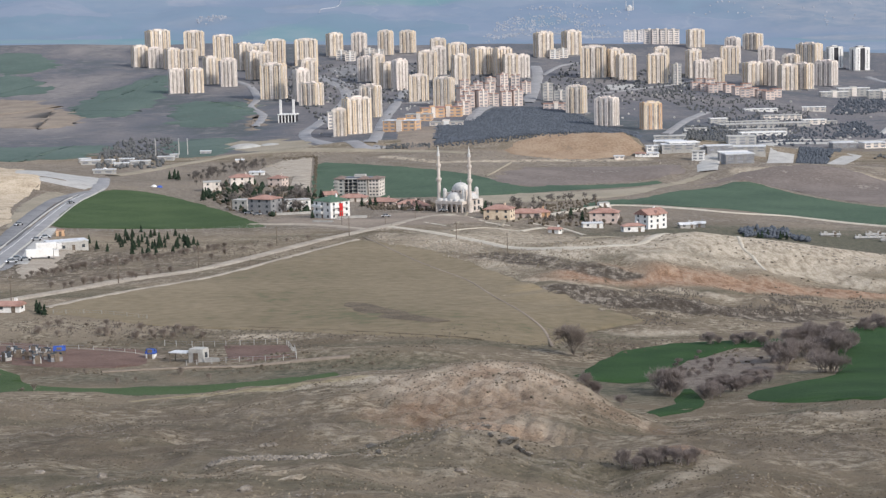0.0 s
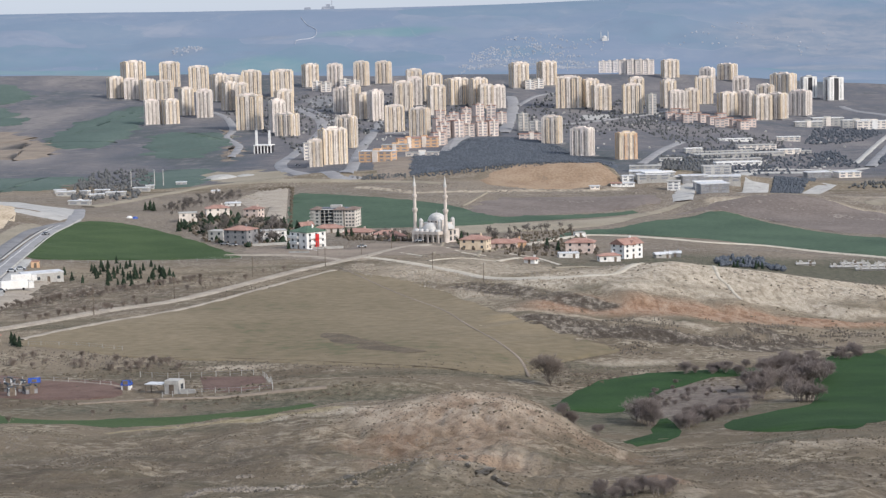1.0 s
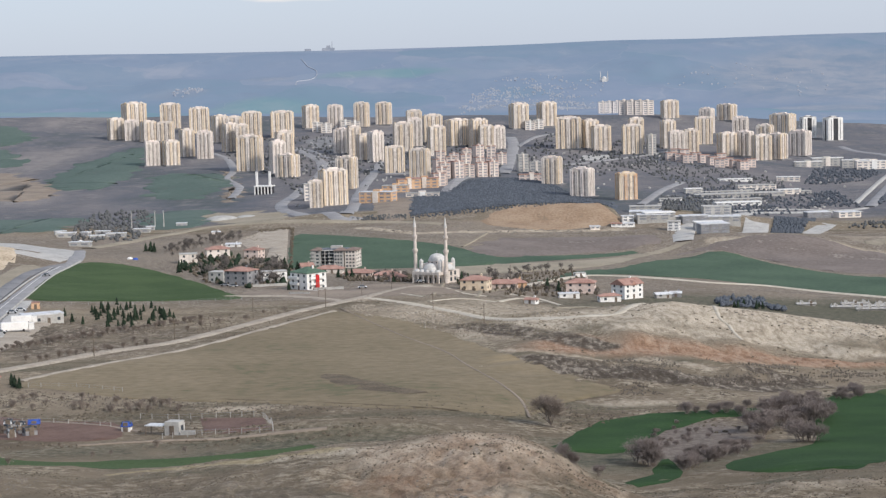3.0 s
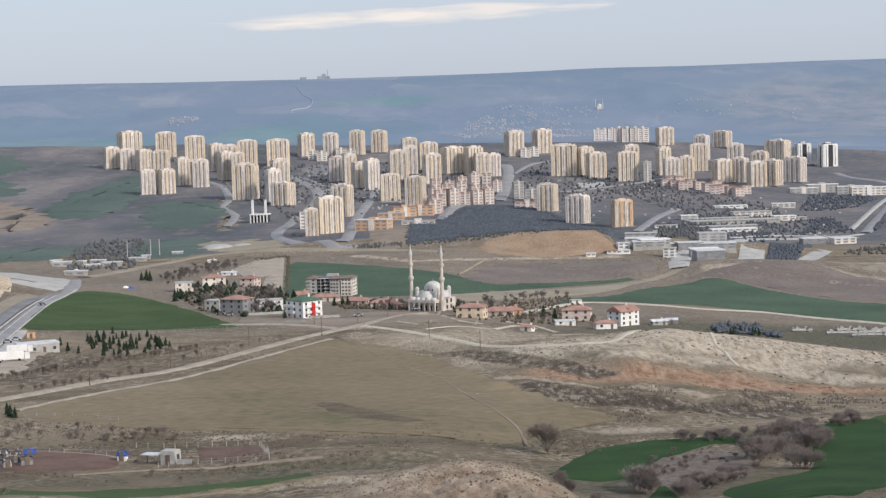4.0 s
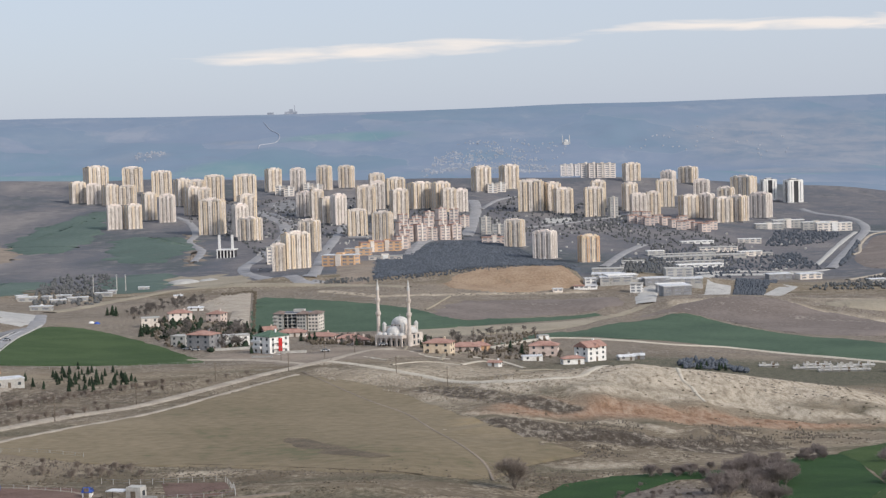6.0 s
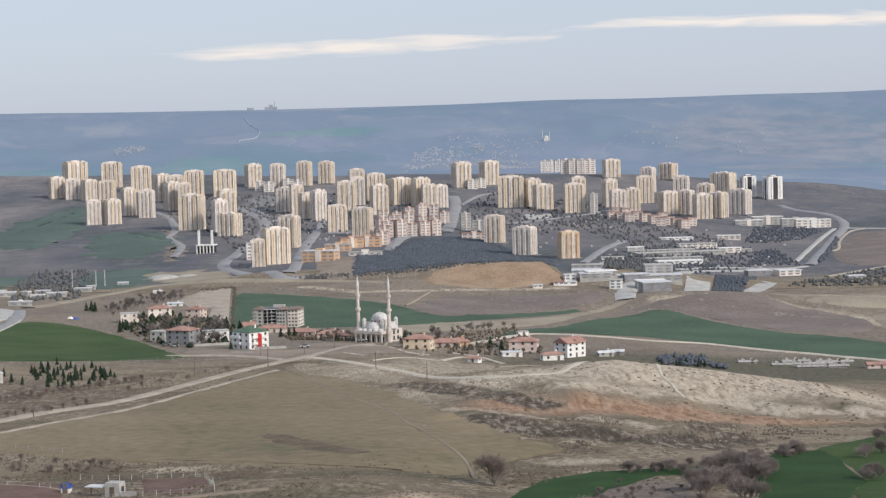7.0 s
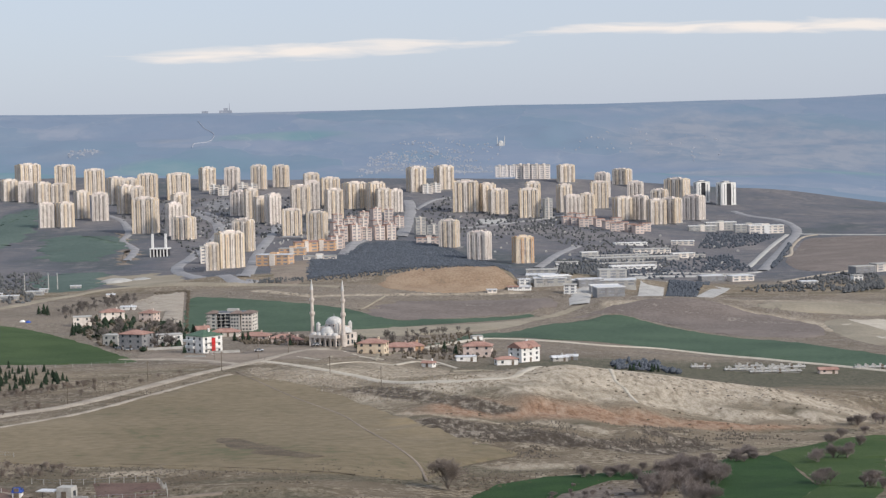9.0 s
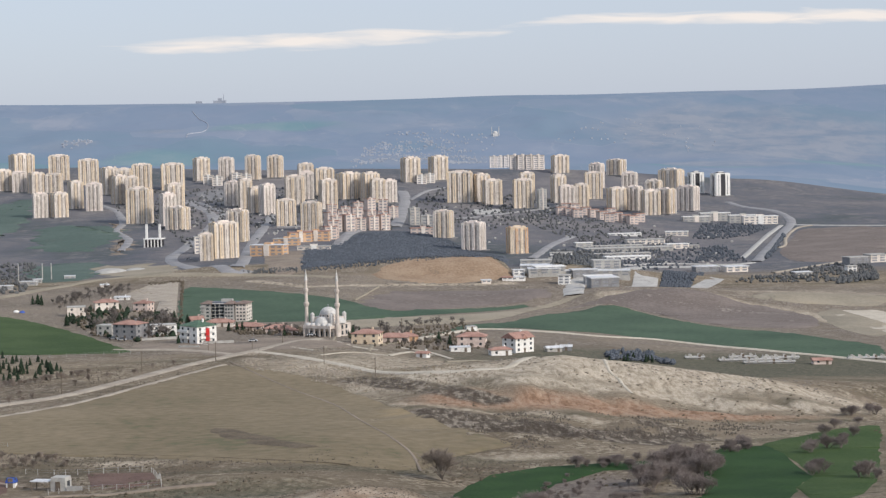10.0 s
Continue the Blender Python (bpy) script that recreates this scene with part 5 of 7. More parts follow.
# the small modern mosque of the estate, still being finished
estate_mosque = tagged(new("mosque"), "small modern white mosque with two plain shafts", "mosque")
part("hall", boxes((-8, 8, -5, 7, -2, 7)), "dark_panel", estate_mosque)
part("roof_slab", boxes((-9, 9, -7, 8, 7, 8)), "white", estate_mosque)
for i in range(6):
    part("column", boxes((-8.6 + i * 3.3, -7.6 + i * 3.3, -6.6, -5.6, -2, 7)), "white", estate_mosque)
for x in (-7.5, 5.5):
    part("minaret", boxes((x, x + 2.0, -4, -2, 0, 22)), "white", estate_mosque)
ex, ey = -148, 1738
estate_mosque.matrix_basis = pose(ex, ey, height(ex, ey), 0, 0, -10)



# ---- low blocks, schools, campus and works on the plateau ----
def slab(name, x, y, turn, w, d, floors, wall, roof, label, category="building", tall=3.0, group=""):
    """A plain block with a band of windows on each storey and a parapet roof."""
    top = tagged(new(name), label, category, group)
    z = floors * tall
    part("wall", boxes((-w / 2, w / 2, -d / 2, d / 2, -3, z)), wall, top)
    part("roof", boxes((-w / 2 - 0.4, w / 2 + 0.4, -d / 2 - 0.4, d / 2 + 0.4, z, z + 0.6)), roof, top)
    if name in ("apartment_block", "school"):
        part("roof_hut", boxes((-w * 0.12, w * 0.1, -d * 0.2, d * 0.2, z + 0.6, z + 2.2)), wall, top)
    if name in ("apartment_block", "school"):
        part("stair_bay", boxes((-w * 0.08, w * 0.08, -d / 2 - 0.7, -d / 2, -3, z + 1.2)), "cream" if wall != "cream" else "white", top)
    n = max(2, int(w / 6))
    for f in range(floors):
        for i in range(n):
            c = w * ((i + 0.5) / n - 0.5)
            part("window", boxes((c - w / n * 0.3, c + w / n * 0.3, -d / 2 - 0.08, -d / 2 + 0.1, f * tall + 1.0, f * tall + 2.3)), "far_window", top)
        part("window", boxes((w / 2 - 0.1, w / 2 + 0.08, -d * 0.3, d * 0.3, f * tall + 1.0, f * tall + 2.3)), "far_window", top)
    top.matrix_basis = pose(x, y, height(x, y), 0, 0, turn)
    return top


pink = slab("apartment_block", 28, 2000, 12, 10.5, 9, 5, "rose", "tile_roof", "pink five-storey apartment block in a tight row", "apartment building", group="pink apartment blocks")
PINK = [(44, 1999), (59, 2046), (74, 2078), (88, 2049), (97, 2004), (25, 1894), (39, 1908), (54, 1923),
        (69, 1940), (82, 1913), (30, 1823), (43, 1823), (56, 1839), (69, 1848), (80, 1851), (26, 1740)]
for i, (x, y) in enumerate(PINK):
    b = copy_thing(pink, pose(x, y, height(x, y), 0, 0, 12 + (i % 3 - 1) * 14))
    b.scale = (1, 1, 0.85 + 0.1 * (i * 5 % 4))

rows = [
    # name, place, turn, width, depth, storeys, wall, roof, label
    ("school", (-33, 1543), -20, 30, 14, 3, "orange_wall", "tin", "orange three-storey school with white window panels"),
    ("school", (-19, 1667), -10, 24, 12, 2, "orange_wall", "concrete", "low orange school wing"),
    ("school", (-7, 1704), 10, 22, 12, 3, "orange_wall", "tile_roof", "orange school block with red roof"),
    ("school", (9, 1713), -8, 26, 12, 3, "orange_wall", "tile_roof", "orange school block with red roof"),
    ("school", (22, 1733), 14, 12, 12, 4, "rose", "tile_roof", "rose school stair block"),
    ("school", (6, 1598), -4, 30, 8, 1, "cream", "concrete", "long low cream pavilion"),
    ("apartment_block", (-98, 1633), 8, 10, 10, 5, "cream", "concrete", "cream five-storey block below the towers"),
    ("apartment_block", (-90, 1701), 8, 10, 10, 5, "cream", "concrete", "cream five-storey block below the towers"),
    ("apartment_block", (-134, 2476), 0, 14, 12, 4, "cream", "concrete", "cream four-storey block between towers"),
    ("apartment_block", (-121, 2459), 0, 14, 12, 4, "cream", "concrete", "cream four-storey block between towers"),
    ("apartment_block", (-82, 2487), 0, 14, 12, 4, "cream", "concrete", "cream four-storey block between towers"),
    ("apartment_block", (-96, 2505), 0, 14, 12, 4, "cream", "concrete", "cream four-storey block between towers"),
    ("apartment_block", (163, 2503), 0, 14, 12, 4, "cream", "concrete", "cream four-storey block between towers"),
    ("apartment_block", (176, 2521), 0, 14, 12, 4, "cream", "concrete", "cream four-storey block between towers"),
    ("apartment_block", (116, 1920), 10, 11, 10, 6, "concrete", "concrete", "grey six-storey block by the wide road"),
    ("apartment_block", (130, 1896), -8, 15, 11, 4, "concrete", "concrete", "grey four-storey block by the wide road"),
    ("apartment_block", (119, 1817), -4, 26, 9, 2, "rose", "tile_roof", "low rose terrace beside the pine wood"),
    ("apartment_block", (284, 2132), 10, 10, 8, 8, "concrete", "concrete", "narrow grey apartment block"),
    ("school", (458, 2067), -3, 32, 12, 2, "concrete", "white", "long white school on the plateau"),
    ("school", (486, 2091), -3, 36, 14, 3, "concrete", "white", "long white school on the plateau"),
    ("school", (512, 2057), -3, 34, 12, 3, "concrete", "white", "long white school on the plateau"),
    ("school", (526, 2033), -3, 40, 12, 3, "cream", "white", "long cream school on the plateau"),
    ("campus_hall", (284, 1651), 3, 50, 18, 1, "concrete", "concrete", "low campus hall with a flat pale roof"),
    ("campus_hall", (323, 1676), 3, 48, 20, 1, "concrete", "concrete", "low campus hall with a flat pale roof"),
    ("campus_hall", (334, 1741), 3, 38, 14, 2, "cream", "concrete", "cream campus block with a flat roof"),
    ("campus_hall", (282, 1554), 3, 40, 14, 1, "white", "white", "long low white campus wing"),
    ("campus_hall", (330, 1831), 3, 34, 10, 1, "white", "white", "long low white campus wing"),
    ("campus_hall", (357, 1698), 6, 22, 10, 2, "cream", "white", "small cream campus block"),
    ("campus_hall", (391, 1858), -10, 24, 10, 2, "cream", "white", "small cream campus block"),
    ("campus_hall", (263, 1681), 3, 16, 10, 2, "concrete", "white", "small pale campus block"),
    ("works_hall", (171, 1322), -8, 28, 16, 2, "concrete", "tin", "pale works hall with a tin roof"),
    ("works_hall", (174, 1301), -4, 28, 14, 2, "concrete", "tin", "pale concrete works hall"),
    ("works_hall", (184, 1266), -14, 10, 9, 3, "white", "concrete", "white four-storey office block"),
    ("works_hall", (223, 1299), -8, 34, 16, 2, "concrete", "tin", "pale works block with a tin roof"),
    ("works_hall", (194, 1159), 4, 22, 14, 3, "grey_wall", "tin", "glass-banded office block at the works"),
    ("works_hall", (203, 1298), 4, 22, 12, 2, "grey_wall", "tin", "low grey works hall"),
    ("works_hall", (321, 1417), 4, 22, 12, 2, "grey_wall", "tin", "low grey works hall"),
    ("works_hall", (345, 1416), 10, 22, 12, 2, "cream", "tin", "low cream works hall"),
    ("works_hall", (152, 1289), 4, 14, 8, 1, "white", "tin", "low white hut below the bank"),
    ("works_hall", (457, 1452), 14, 22, 12, 3, "grey_wall", "concrete", "unfinished grey concrete block"),
    ("works_hall", (481, 1476), 14, 18, 12, 3, "cream", "concrete", "unfinished cream concrete block"),
    ("works_hall", (431, 1383), 6, 9, 7, 2, "white", "concrete", "small white house on the plain"),
    ("works_hall", (187, 1447), -6, 30, 14, 2, "concrete", "concrete", "white works hall with a broad flat roof"),
    ("works_hall", (178, 1304), 5, 26, 14, 2, "concrete", "white", "pale works hall with a white roof"),
    ("works_hall", (223, 1317), -2, 24, 16, 3, "concrete", "concrete", "cream works hall with a sloped pale roof"),
    ("works_hall", (202, 1302), -5, 30, 10, 1, "concrete", "tin", "long grey works shed"),
    ("works_hall", (209, 1268), -2, 24, 12, 3, "far_window", "white", "glass-fronted office block with a white top"),
    ("campus_hall", (287, 1680), 6, 66, 10, 1, "concrete", "concrete", "very long low cream campus wing"),
    ("campus_hall", (282, 1591), 3, 56, 10, 1, "concrete", "concrete", "very long low white campus wing"),
    ("campus_hall", (370, 1708), -1, 22, 8, 1, "concrete", "concrete", "low white campus pavilion"),
    ("campus_hall", (228, 1588), -3, 20, 8, 1, "white", "concrete", "low white hut beside the campus road"),
    ("works_hall", (145, 1287), -5, 9, 6, 1, "white", "tile_roof", "small white house below the orange bank"),
    ("works_hall", (128, 1274), 1, 8, 6, 1, "cream", "tin", "small cream hut below the orange bank"),
    ("works_hall", (155, 1303), 4, 10, 7, 2, "white", "tin", "small white house below the orange bank"),
    ("works_hall", (386, 1364), 6, 16, 8, 1, "concrete", "tin", "long grey shed on the plain"),
]
for name, (x, y), turn, w, d, floors, wall, roof, label in rows:
    w = w * 0.85 if name == "works_hall" else w
    slab(name, x, y, turn, w, d, floors, wall, roof, label, tall=2.1 if name in ("works_hall", "campus_hall") else 3.0)

# the terrace of slab blocks on the skyline, and far rows of houses
terrace = slab("apartment_block", 349, 3280, 0, 17, 12, 7, "rose_cream", "shade", "cream seven-storey slab in a skyline row", "apartment building", group="skyline slabs")
TERRACE = [(361, 3279), (375, 3277), (317, 2679), (328, 2672), (340, 2669), (351, 2668)]
for x, y in TERRACE:
    copy_thing(terrace, pose(x, y, height(x, y)))
villa = slab("terraced_house", 297, 2060, 8, 11, 9, 3, "rose", "tile_roof", "small pinkish terraced house with reddish roof", "house", group="terraced houses")
VILLAS = [(306, 2049), (313, 2038), (328, 2075), (333, 2049), (339, 2024), (343, 1999), (356, 2021), (360, 1995),
          (367, 1986), (311, 2117), (321, 2115), (358, 2079), (382, 2024)]
for i, (x, y) in enumerate(VILLAS):
    copy_thing(villa, pose(x, y, height(x, y), 0, 0, 8 + (i * 37) % 30 - 15))
depot = slab("depot", -250, 1267, 3, 13, 7, 1, "concrete", "tin", "low pale depot on the valley floor", "shed", group="valley depots")
DEPOTS = [(-240, 1287), (-231, 1306), (-217, 1282), (-259, 1291), (-207, 1337), (-204, 1360), (-225, 1249), (-222, 1170), (-186, 1406)]
for i, (x, y) in enumerate(DEPOTS):
    d = copy_thing(depot, pose(x, y, height(x, y), 0, 0, (i * 53) % 40 - 20))
    d.scale = (0.5 + (i * 7 % 5) * 0.15, 0.7, 0.9)
for (x, y), r in (((-161, 1469), 14), ((-141, 1476), 9)):
    bm = bmesh.new()
    dome(bm, 0, 0, 0, r, 0.28, 16)
    heap = tagged(part("stone_mound", bm, "concrete", smooth=True), "pale heap of crushed stone", "heap")
    heap.matrix_basis = pose(x, y, height(x, y) - 0.4)



# ---- trees and shrubs ----
def limb(bm, a, b, ra, rb, sides=3):
    """A tapered branch from a to b."""
    a, b = Vector(a), Vector(b)
    turn = (b - a).to_track_quat("Z", "Y").to_matrix()
    rings = []
    for p, r in ((a, ra), (b, rb)):
        rings.append([bm.verts.new(p + turn @ Vector((r * math.cos(k * math.tau / sides), r * math.sin(k * math.tau / sides), 0))) for k in range(sides)])
    for k in range(sides):
        bm.faces.new((rings[0][k], rings[0][(k + 1) % sides], rings[1][(k + 1) % sides], rings[1][k]))


def grow(bm, rnd, a, way, length, r, depth, splay, fine, sides=3):
    b = a + way * length
    limb(bm, a, b, r, r * 0.6, sides)
    if depth == 0:
        return
    for _ in range(rnd.choice((3, 3, 4))):
        turn = Vector((rnd.gauss(0, splay), rnd.gauss(0, splay), rnd.gauss(0.15, splay * 0.6)))
        grow(bm, rnd, a + way * length * rnd.uniform(0.45, 1.0), (way + turn).normalized(), length * rnd.uniform(0.6, 0.85), max(r * 0.55, fine), depth - 1, splay, fine)


def bare_tree(name, seed, high, label, category="tree", stems=1, splay=0.5, depth=4, fine=0.02, bark="twig", boughs=4, bole=0.26):
    rnd = random.Random(seed)
    top = tagged(new(name), label, category)
    trunk, crown = bmesh.new(), bmesh.new()
    for s in range(stems):
        foot = Vector((rnd.uniform(-0.16, 0.16) * high * (stems > 1), rnd.uniform(-0.12, 0.12) * high * (stems > 1), -0.3))
        up = Vector((rnd.gauss(0, 0.12 + 0.16 * (stems > 1)), rnd.gauss(0, 0.2), 1)).normalized()
        limb(trunk if stems == 1 else crown, foot, foot + up * high * bole, 0.026 * high / (1 + 0.5 * (stems > 1)), 0.018 * high / (1 + 0.5 * (stems > 1)), 6)
        for _ in range(boughs):
            way = (up + Vector((rnd.gauss(0, splay), rnd.gauss(0, splay), rnd.uniform(0, 0.3)))).normalized()
            grow(crown, rnd, foot + up * high * rnd.uniform(bole * 0.55, bole), way, high * 0.27, 0.011 * high, depth, splay, fine)
    if stems == 1:
        part("trunk", trunk, "bark", top)
    part("crown", crown, bark, top)
    return top


def conifer(name, seed, high, label):
    rnd = random.Random(seed)
    top = tagged(new(name), label, "tree")
    bm = bmesh.new()
    limb(bm, (0, 0, -0.3), (0, 0, high * 0.9), 0.035 * high, 0.008 * high, 5)
    part("trunk", bm, "bark", top)
    bm = bmesh.new()
    for k in range(8):
        z0 = high * (0.08 + 0.105 * k)
        reach = high * 0.36 * (1 - k / 8.6) ** 0.85
        for i in range(9):
            a = i * math.tau / 9 + k * 0.7 + rnd.uniform(-0.2, 0.2)
            r = reach * rnd.uniform(0.65, 1.15)
            tip = bm.verts.new((r * math.cos(a), r * math.sin(a), z0 - high * rnd.uniform(0.0, 0.05)))
            l = bm.verts.new((r * 0.55 * math.cos(a - 0.5), r * 0.55 * math.sin(a - 0.5), z0 + high * 0.05))
            q = bm.verts.new((r * 0.55 * math.cos(a + 0.5), r * 0.55 * math.sin(a + 0.5), z0 + high * 0.05))
            c = bm.verts.new((0, 0, z0 + high * 0.15))
            low = bm.verts.new((0, 0, z0))
            for f in ((tip, q, l), (l, q, c), (tip, l, low), (tip, low, q)):
                bm.faces.new(f)
    part("crown", bm, "pine", top)
    return top


def scatter(seed, count, outline):
    """Random places inside an outline on the plan."""
    rnd = random.Random(seed)
    p = np.array(outline, float)
    got = []
    while len(got) < count:
        x, y = rnd.uniform(*np.sort(p[:, 0])[[0, -1]]), rnd.uniform(*np.sort(p[:, 1])[[0, -1]])
        inside = False
        for (x1, y1), (x2, y2) in zip(p, np.roll(p, -1, 0)):
            if (y1 > y) != (y2 > y) and x < (x2 - x1) * (y - y1) / (y2 - y1) + x1:
                inside = not inside
        if inside:
            got.append((x, y))
    return got


def clumped(seed, places, keep):
    p = np.array(places)
    n = lattice(p[:, 0] / (11 if seed < 90 else 24), p[:, 1] / (16 if seed < 90 else 40), seed) + 0.6 * lattice(p[:, 0] / 4, p[:, 1] / 5, seed + 1)
    return p[n > np.quantile(n, 1 - keep)]


def plant(models, places, group, seed, low=0.75, high=1.25):
    """Sets copies of the models at the places; the first of each model stands at its first place."""
    rnd = random.Random(seed)
    for i, (x, y) in enumerate(places):
        m = models[i % len(models)]
        at = pose(x, y, height(x, y) - 0.05, rnd.uniform(-3, 3), rnd.uniform(-3, 3), rnd.uniform(0, 360))
        k = rnd.uniform(low, high)
        if m.get("set"):
            m = copy_thing(m, at)
        else:
            m["set"] = 1
            m.matrix_basis = at
        m.scale = (k * rnd.uniform(0.85, 1.15), k * rnd.uniform(0.85, 1.15), k)
        tagged(m, group=group)


# the lone tree at the corner of the fallow field
lone = bare_tree("tree", 3, 7.6, "leafless spreading tree at the field corner", depth=5, splay=0.56, fine=0.013, bark="fine_twig", boughs=13, bole=0.12)
# its twigs end on a rounded outline
for v in lone.children[1].data.vertices:
    q = Vector((v.co.x / 3.9, v.co.y / 3.9, (v.co.z - 4.0) / 3.1))
    if q.length > 0.8:
        q *= (0.8 + 0.2 * math.tanh((q.length - 0.8) / 0.35)) / q.length
        v.co = (q.x * 3.9, q.y * 3.9, 4.0 + q.z * 3.1)
lx, ly = 28.1, 382.6
lone.matrix_basis = pose(lx, ly, height(lx, ly))
lone.scale = (1.35, 1.35, 1.3)

pines = [conifer("pine", 10 + i, 3.6, "young dark green pine in a planted plot") for i in range(4)]
plant(pines, scatter(1, 62, [(-133.4, 708.6), (-134.1, 736.8), (-105.0, 747.9), (-92.3, 666.0), (-91.9, 637.1), (-100.3, 645.5), (-122.9, 661.8)]), "planted pines", 5, 0.6, 1.15)
plant(pines, [(-140.6, 684.7), (-137.1, 676.0), (-139.5, 695.8), (-132.0, 672.8), (-126.7, 665.2), (-129.5, 758.7), (-109.1, 472.8), (-107.3, 470.3), (-110.8, 477.5)], "planted pines", 6)

copse = [conifer("cypress", 30 + i, 7.0, "dark evergreen in a small copse") for i in range(3)]
plant(copse, scatter(2, 12, [(129.7, 780.5), (150.5, 814.5), (157.0, 794.4), (159.6, 767.7), (143.9, 752.3), (127.3, 754.2)]), "copse beyond the hill", 7, 0.36, 0.66)
plant(copse, [(-83.9, 974.9), (-81.5, 975.9), (-124.0, 947.5), (-119.9, 934.1), (-127.0, 954.2), (-169, 1103), (-166, 1103), (-162, 1090), (-72.5, 959.3), (-65.2, 954.1), (-60.6, 825.2), (-111.2, 921.0), (-109.6, 927.1),
              (-40.8, 899.0), (-36.5, 898.8), (-33.6, 898.5), (-19.5, 868.6), (-12.2, 857.8), (18.5, 853.3), (20.1, 831.7), (24.2, 863.7), (-100.3, 946.8), (-104.7, 960.0), (-92.0, 954.6), (64.8, 819.2), (60.3, 829.1), (-126.1, 935.5)], "evergreens among the houses", 8, 0.55, 1.05)

garden = [bare_tree("tree", 50 + i, 7.0, "leafless grey-brown tree in a village garden", depth=3, splay=0.6, fine=0.075, bark="dark_twig") for i in range(3)]
plant(garden, scatter(4, 58, [(-121.9, 988.2), (-84, 1013), (-72.5, 959.3), (-67.3, 868.7), (-77.3, 855.6), (-109.5, 896.7)]), "village garden trees", 9, 0.7, 1.2)
plant(garden, scatter(5, 30, [(16.2, 878.6), (44.8, 946.6), (83.6, 976.0), (81.5, 934.5), (50.0, 879.2), (20.8, 839.3)]), "trees along the lane", 10, 0.5, 0.9)
plant(garden, scatter(6, 60, [(-158, 1101), (-150, 1239), (-124, 1259), (-118, 1196), (-137, 1131), (-144, 1024)]), "orchard on the slope", 11, 0.6, 1.0)
plant(garden, scatter(7, 16, [(-27.2, 926.6), (-3.6, 932.8), (-2.8, 862.5), (-22.5, 853.3)]), "trees beside the mosque", 12, 0.5, 0.9)
plant(garden, scatter(8, 26, [(38.9, 824.8), (86.5, 852.2), (84.6, 807.9), (54.9, 789.7), (39.7, 790.4)]), "scrub round the hill houses", 13, 0.35, 0.7)

rough = [bare_tree("shrub", 70 + i, 3.2, "leafless grey-brown shrub beside a dirt road", "shrub", stems=4, splay=0.42, depth=3, fine=0.016, bark="fine_twig") for i in range(3)]
plant(rough, [(-110.6, 541.6), (-108.6, 545.6), (-106.6, 548.1), (-105.4, 556.7), (-103.0, 557.4), (-101.5, 567.0), (-99.4, 567.6), (-97.1, 577.7), (-94.4, 587.7), (-91.5, 592.5), (-98.5, 608.1), (-112.9, 536.0), (-114.6, 529.3),
              (-119.1, 532.7), (-65.9, 676.6), (-61.2, 698.0), (-54.3, 710.6), (-75.6, 665.9), (-80.7, 654.9), (-84.5, 643.5)], "shrubs along the dirt road", 14, 0.8, 1.3)
plant(rough, [(-132.5, 558.5), (-132.6, 566.2), (-130.7, 565.1), (-131.2, 574.2), (-129.3, 573.1), (-127.4, 572.0), (-127.7, 581.1), (-125.8, 580.0), (-126.0, 589.2), (-124.1, 588.0), (-122.2, 586.9), (-122.4, 596.1), (-120.7, 596.4), (-120.8, 605.6), (-118.8, 604.4), (-117.2, 604.8), (-117.1, 613.9), (-115.2, 612.8), (-115.0, 621.9), (-113.3, 622.3), (-111.3, 621.1), (-111.1, 630.3), (-109.4, 630.6), (-109.1, 639.8), (-107.0, 638.6), (-105.0, 637.4), (-104.6, 646.6), (-102.6, 645.4), (-102.1, 654.6), (-100.1, 653.4), (-98.0, 652.2), (-97.5, 661.4), (-95.4, 660.1), (-94.7, 669.3), (-92.4, 666.6), (-90.4, 665.4), (-89.6, 674.6), (-87.3, 671.8), (-86.5, 681.0), (-84.4, 679.8)], "saplings along the dirt road", 23, 0.7, 1.35)
plant(rough, scatter(9, 34, [(-106.0, 452.4), (-83.7, 442.0), (-64.9, 430.8), (-52.3, 418.0), (-65.0, 413.0), (-79.8, 420.8), (-101.0, 430.5)]), "scrub above the plots", 15, 0.5, 1.0)
plant(rough, [(-47.7, 352.9), (-74.8, 361.7), (-54.7, 360.1), (-65.4, 345.7), (-77.7, 328.8), (-79.0, 325.2), (-62.2, 349.8)], "scrub above the plots", 16, 0.4, 0.8)

thicket = [bare_tree("bush", 90 + i, 5.6, "dense leafless grey-brown bush in the hollow", "bush", stems=5, splay=0.62, depth=4) for i in range(4)]
hollow = [bare_tree("bush", 97 + i, 5.6, "thin leafless mauve-grey bush in a gully", "bush", stems=6, splay=0.5, depth=4, fine=0.011) for i in range(2)]
plant(thicket, scatter(10, 30, [(45, 316), (50, 330), (58, 342), (67, 350), (66, 340), (60, 330), (51, 316), (46.5, 308)]), "thicket in the hollow", 17, 0.35, 0.6)
plant(thicket, scatter(12, 26, [(46, 335), (46, 368), (57, 392), (68, 384), (68, 360), (58, 345)]), "thicket in the hollow", 24, 0.16, 0.3)
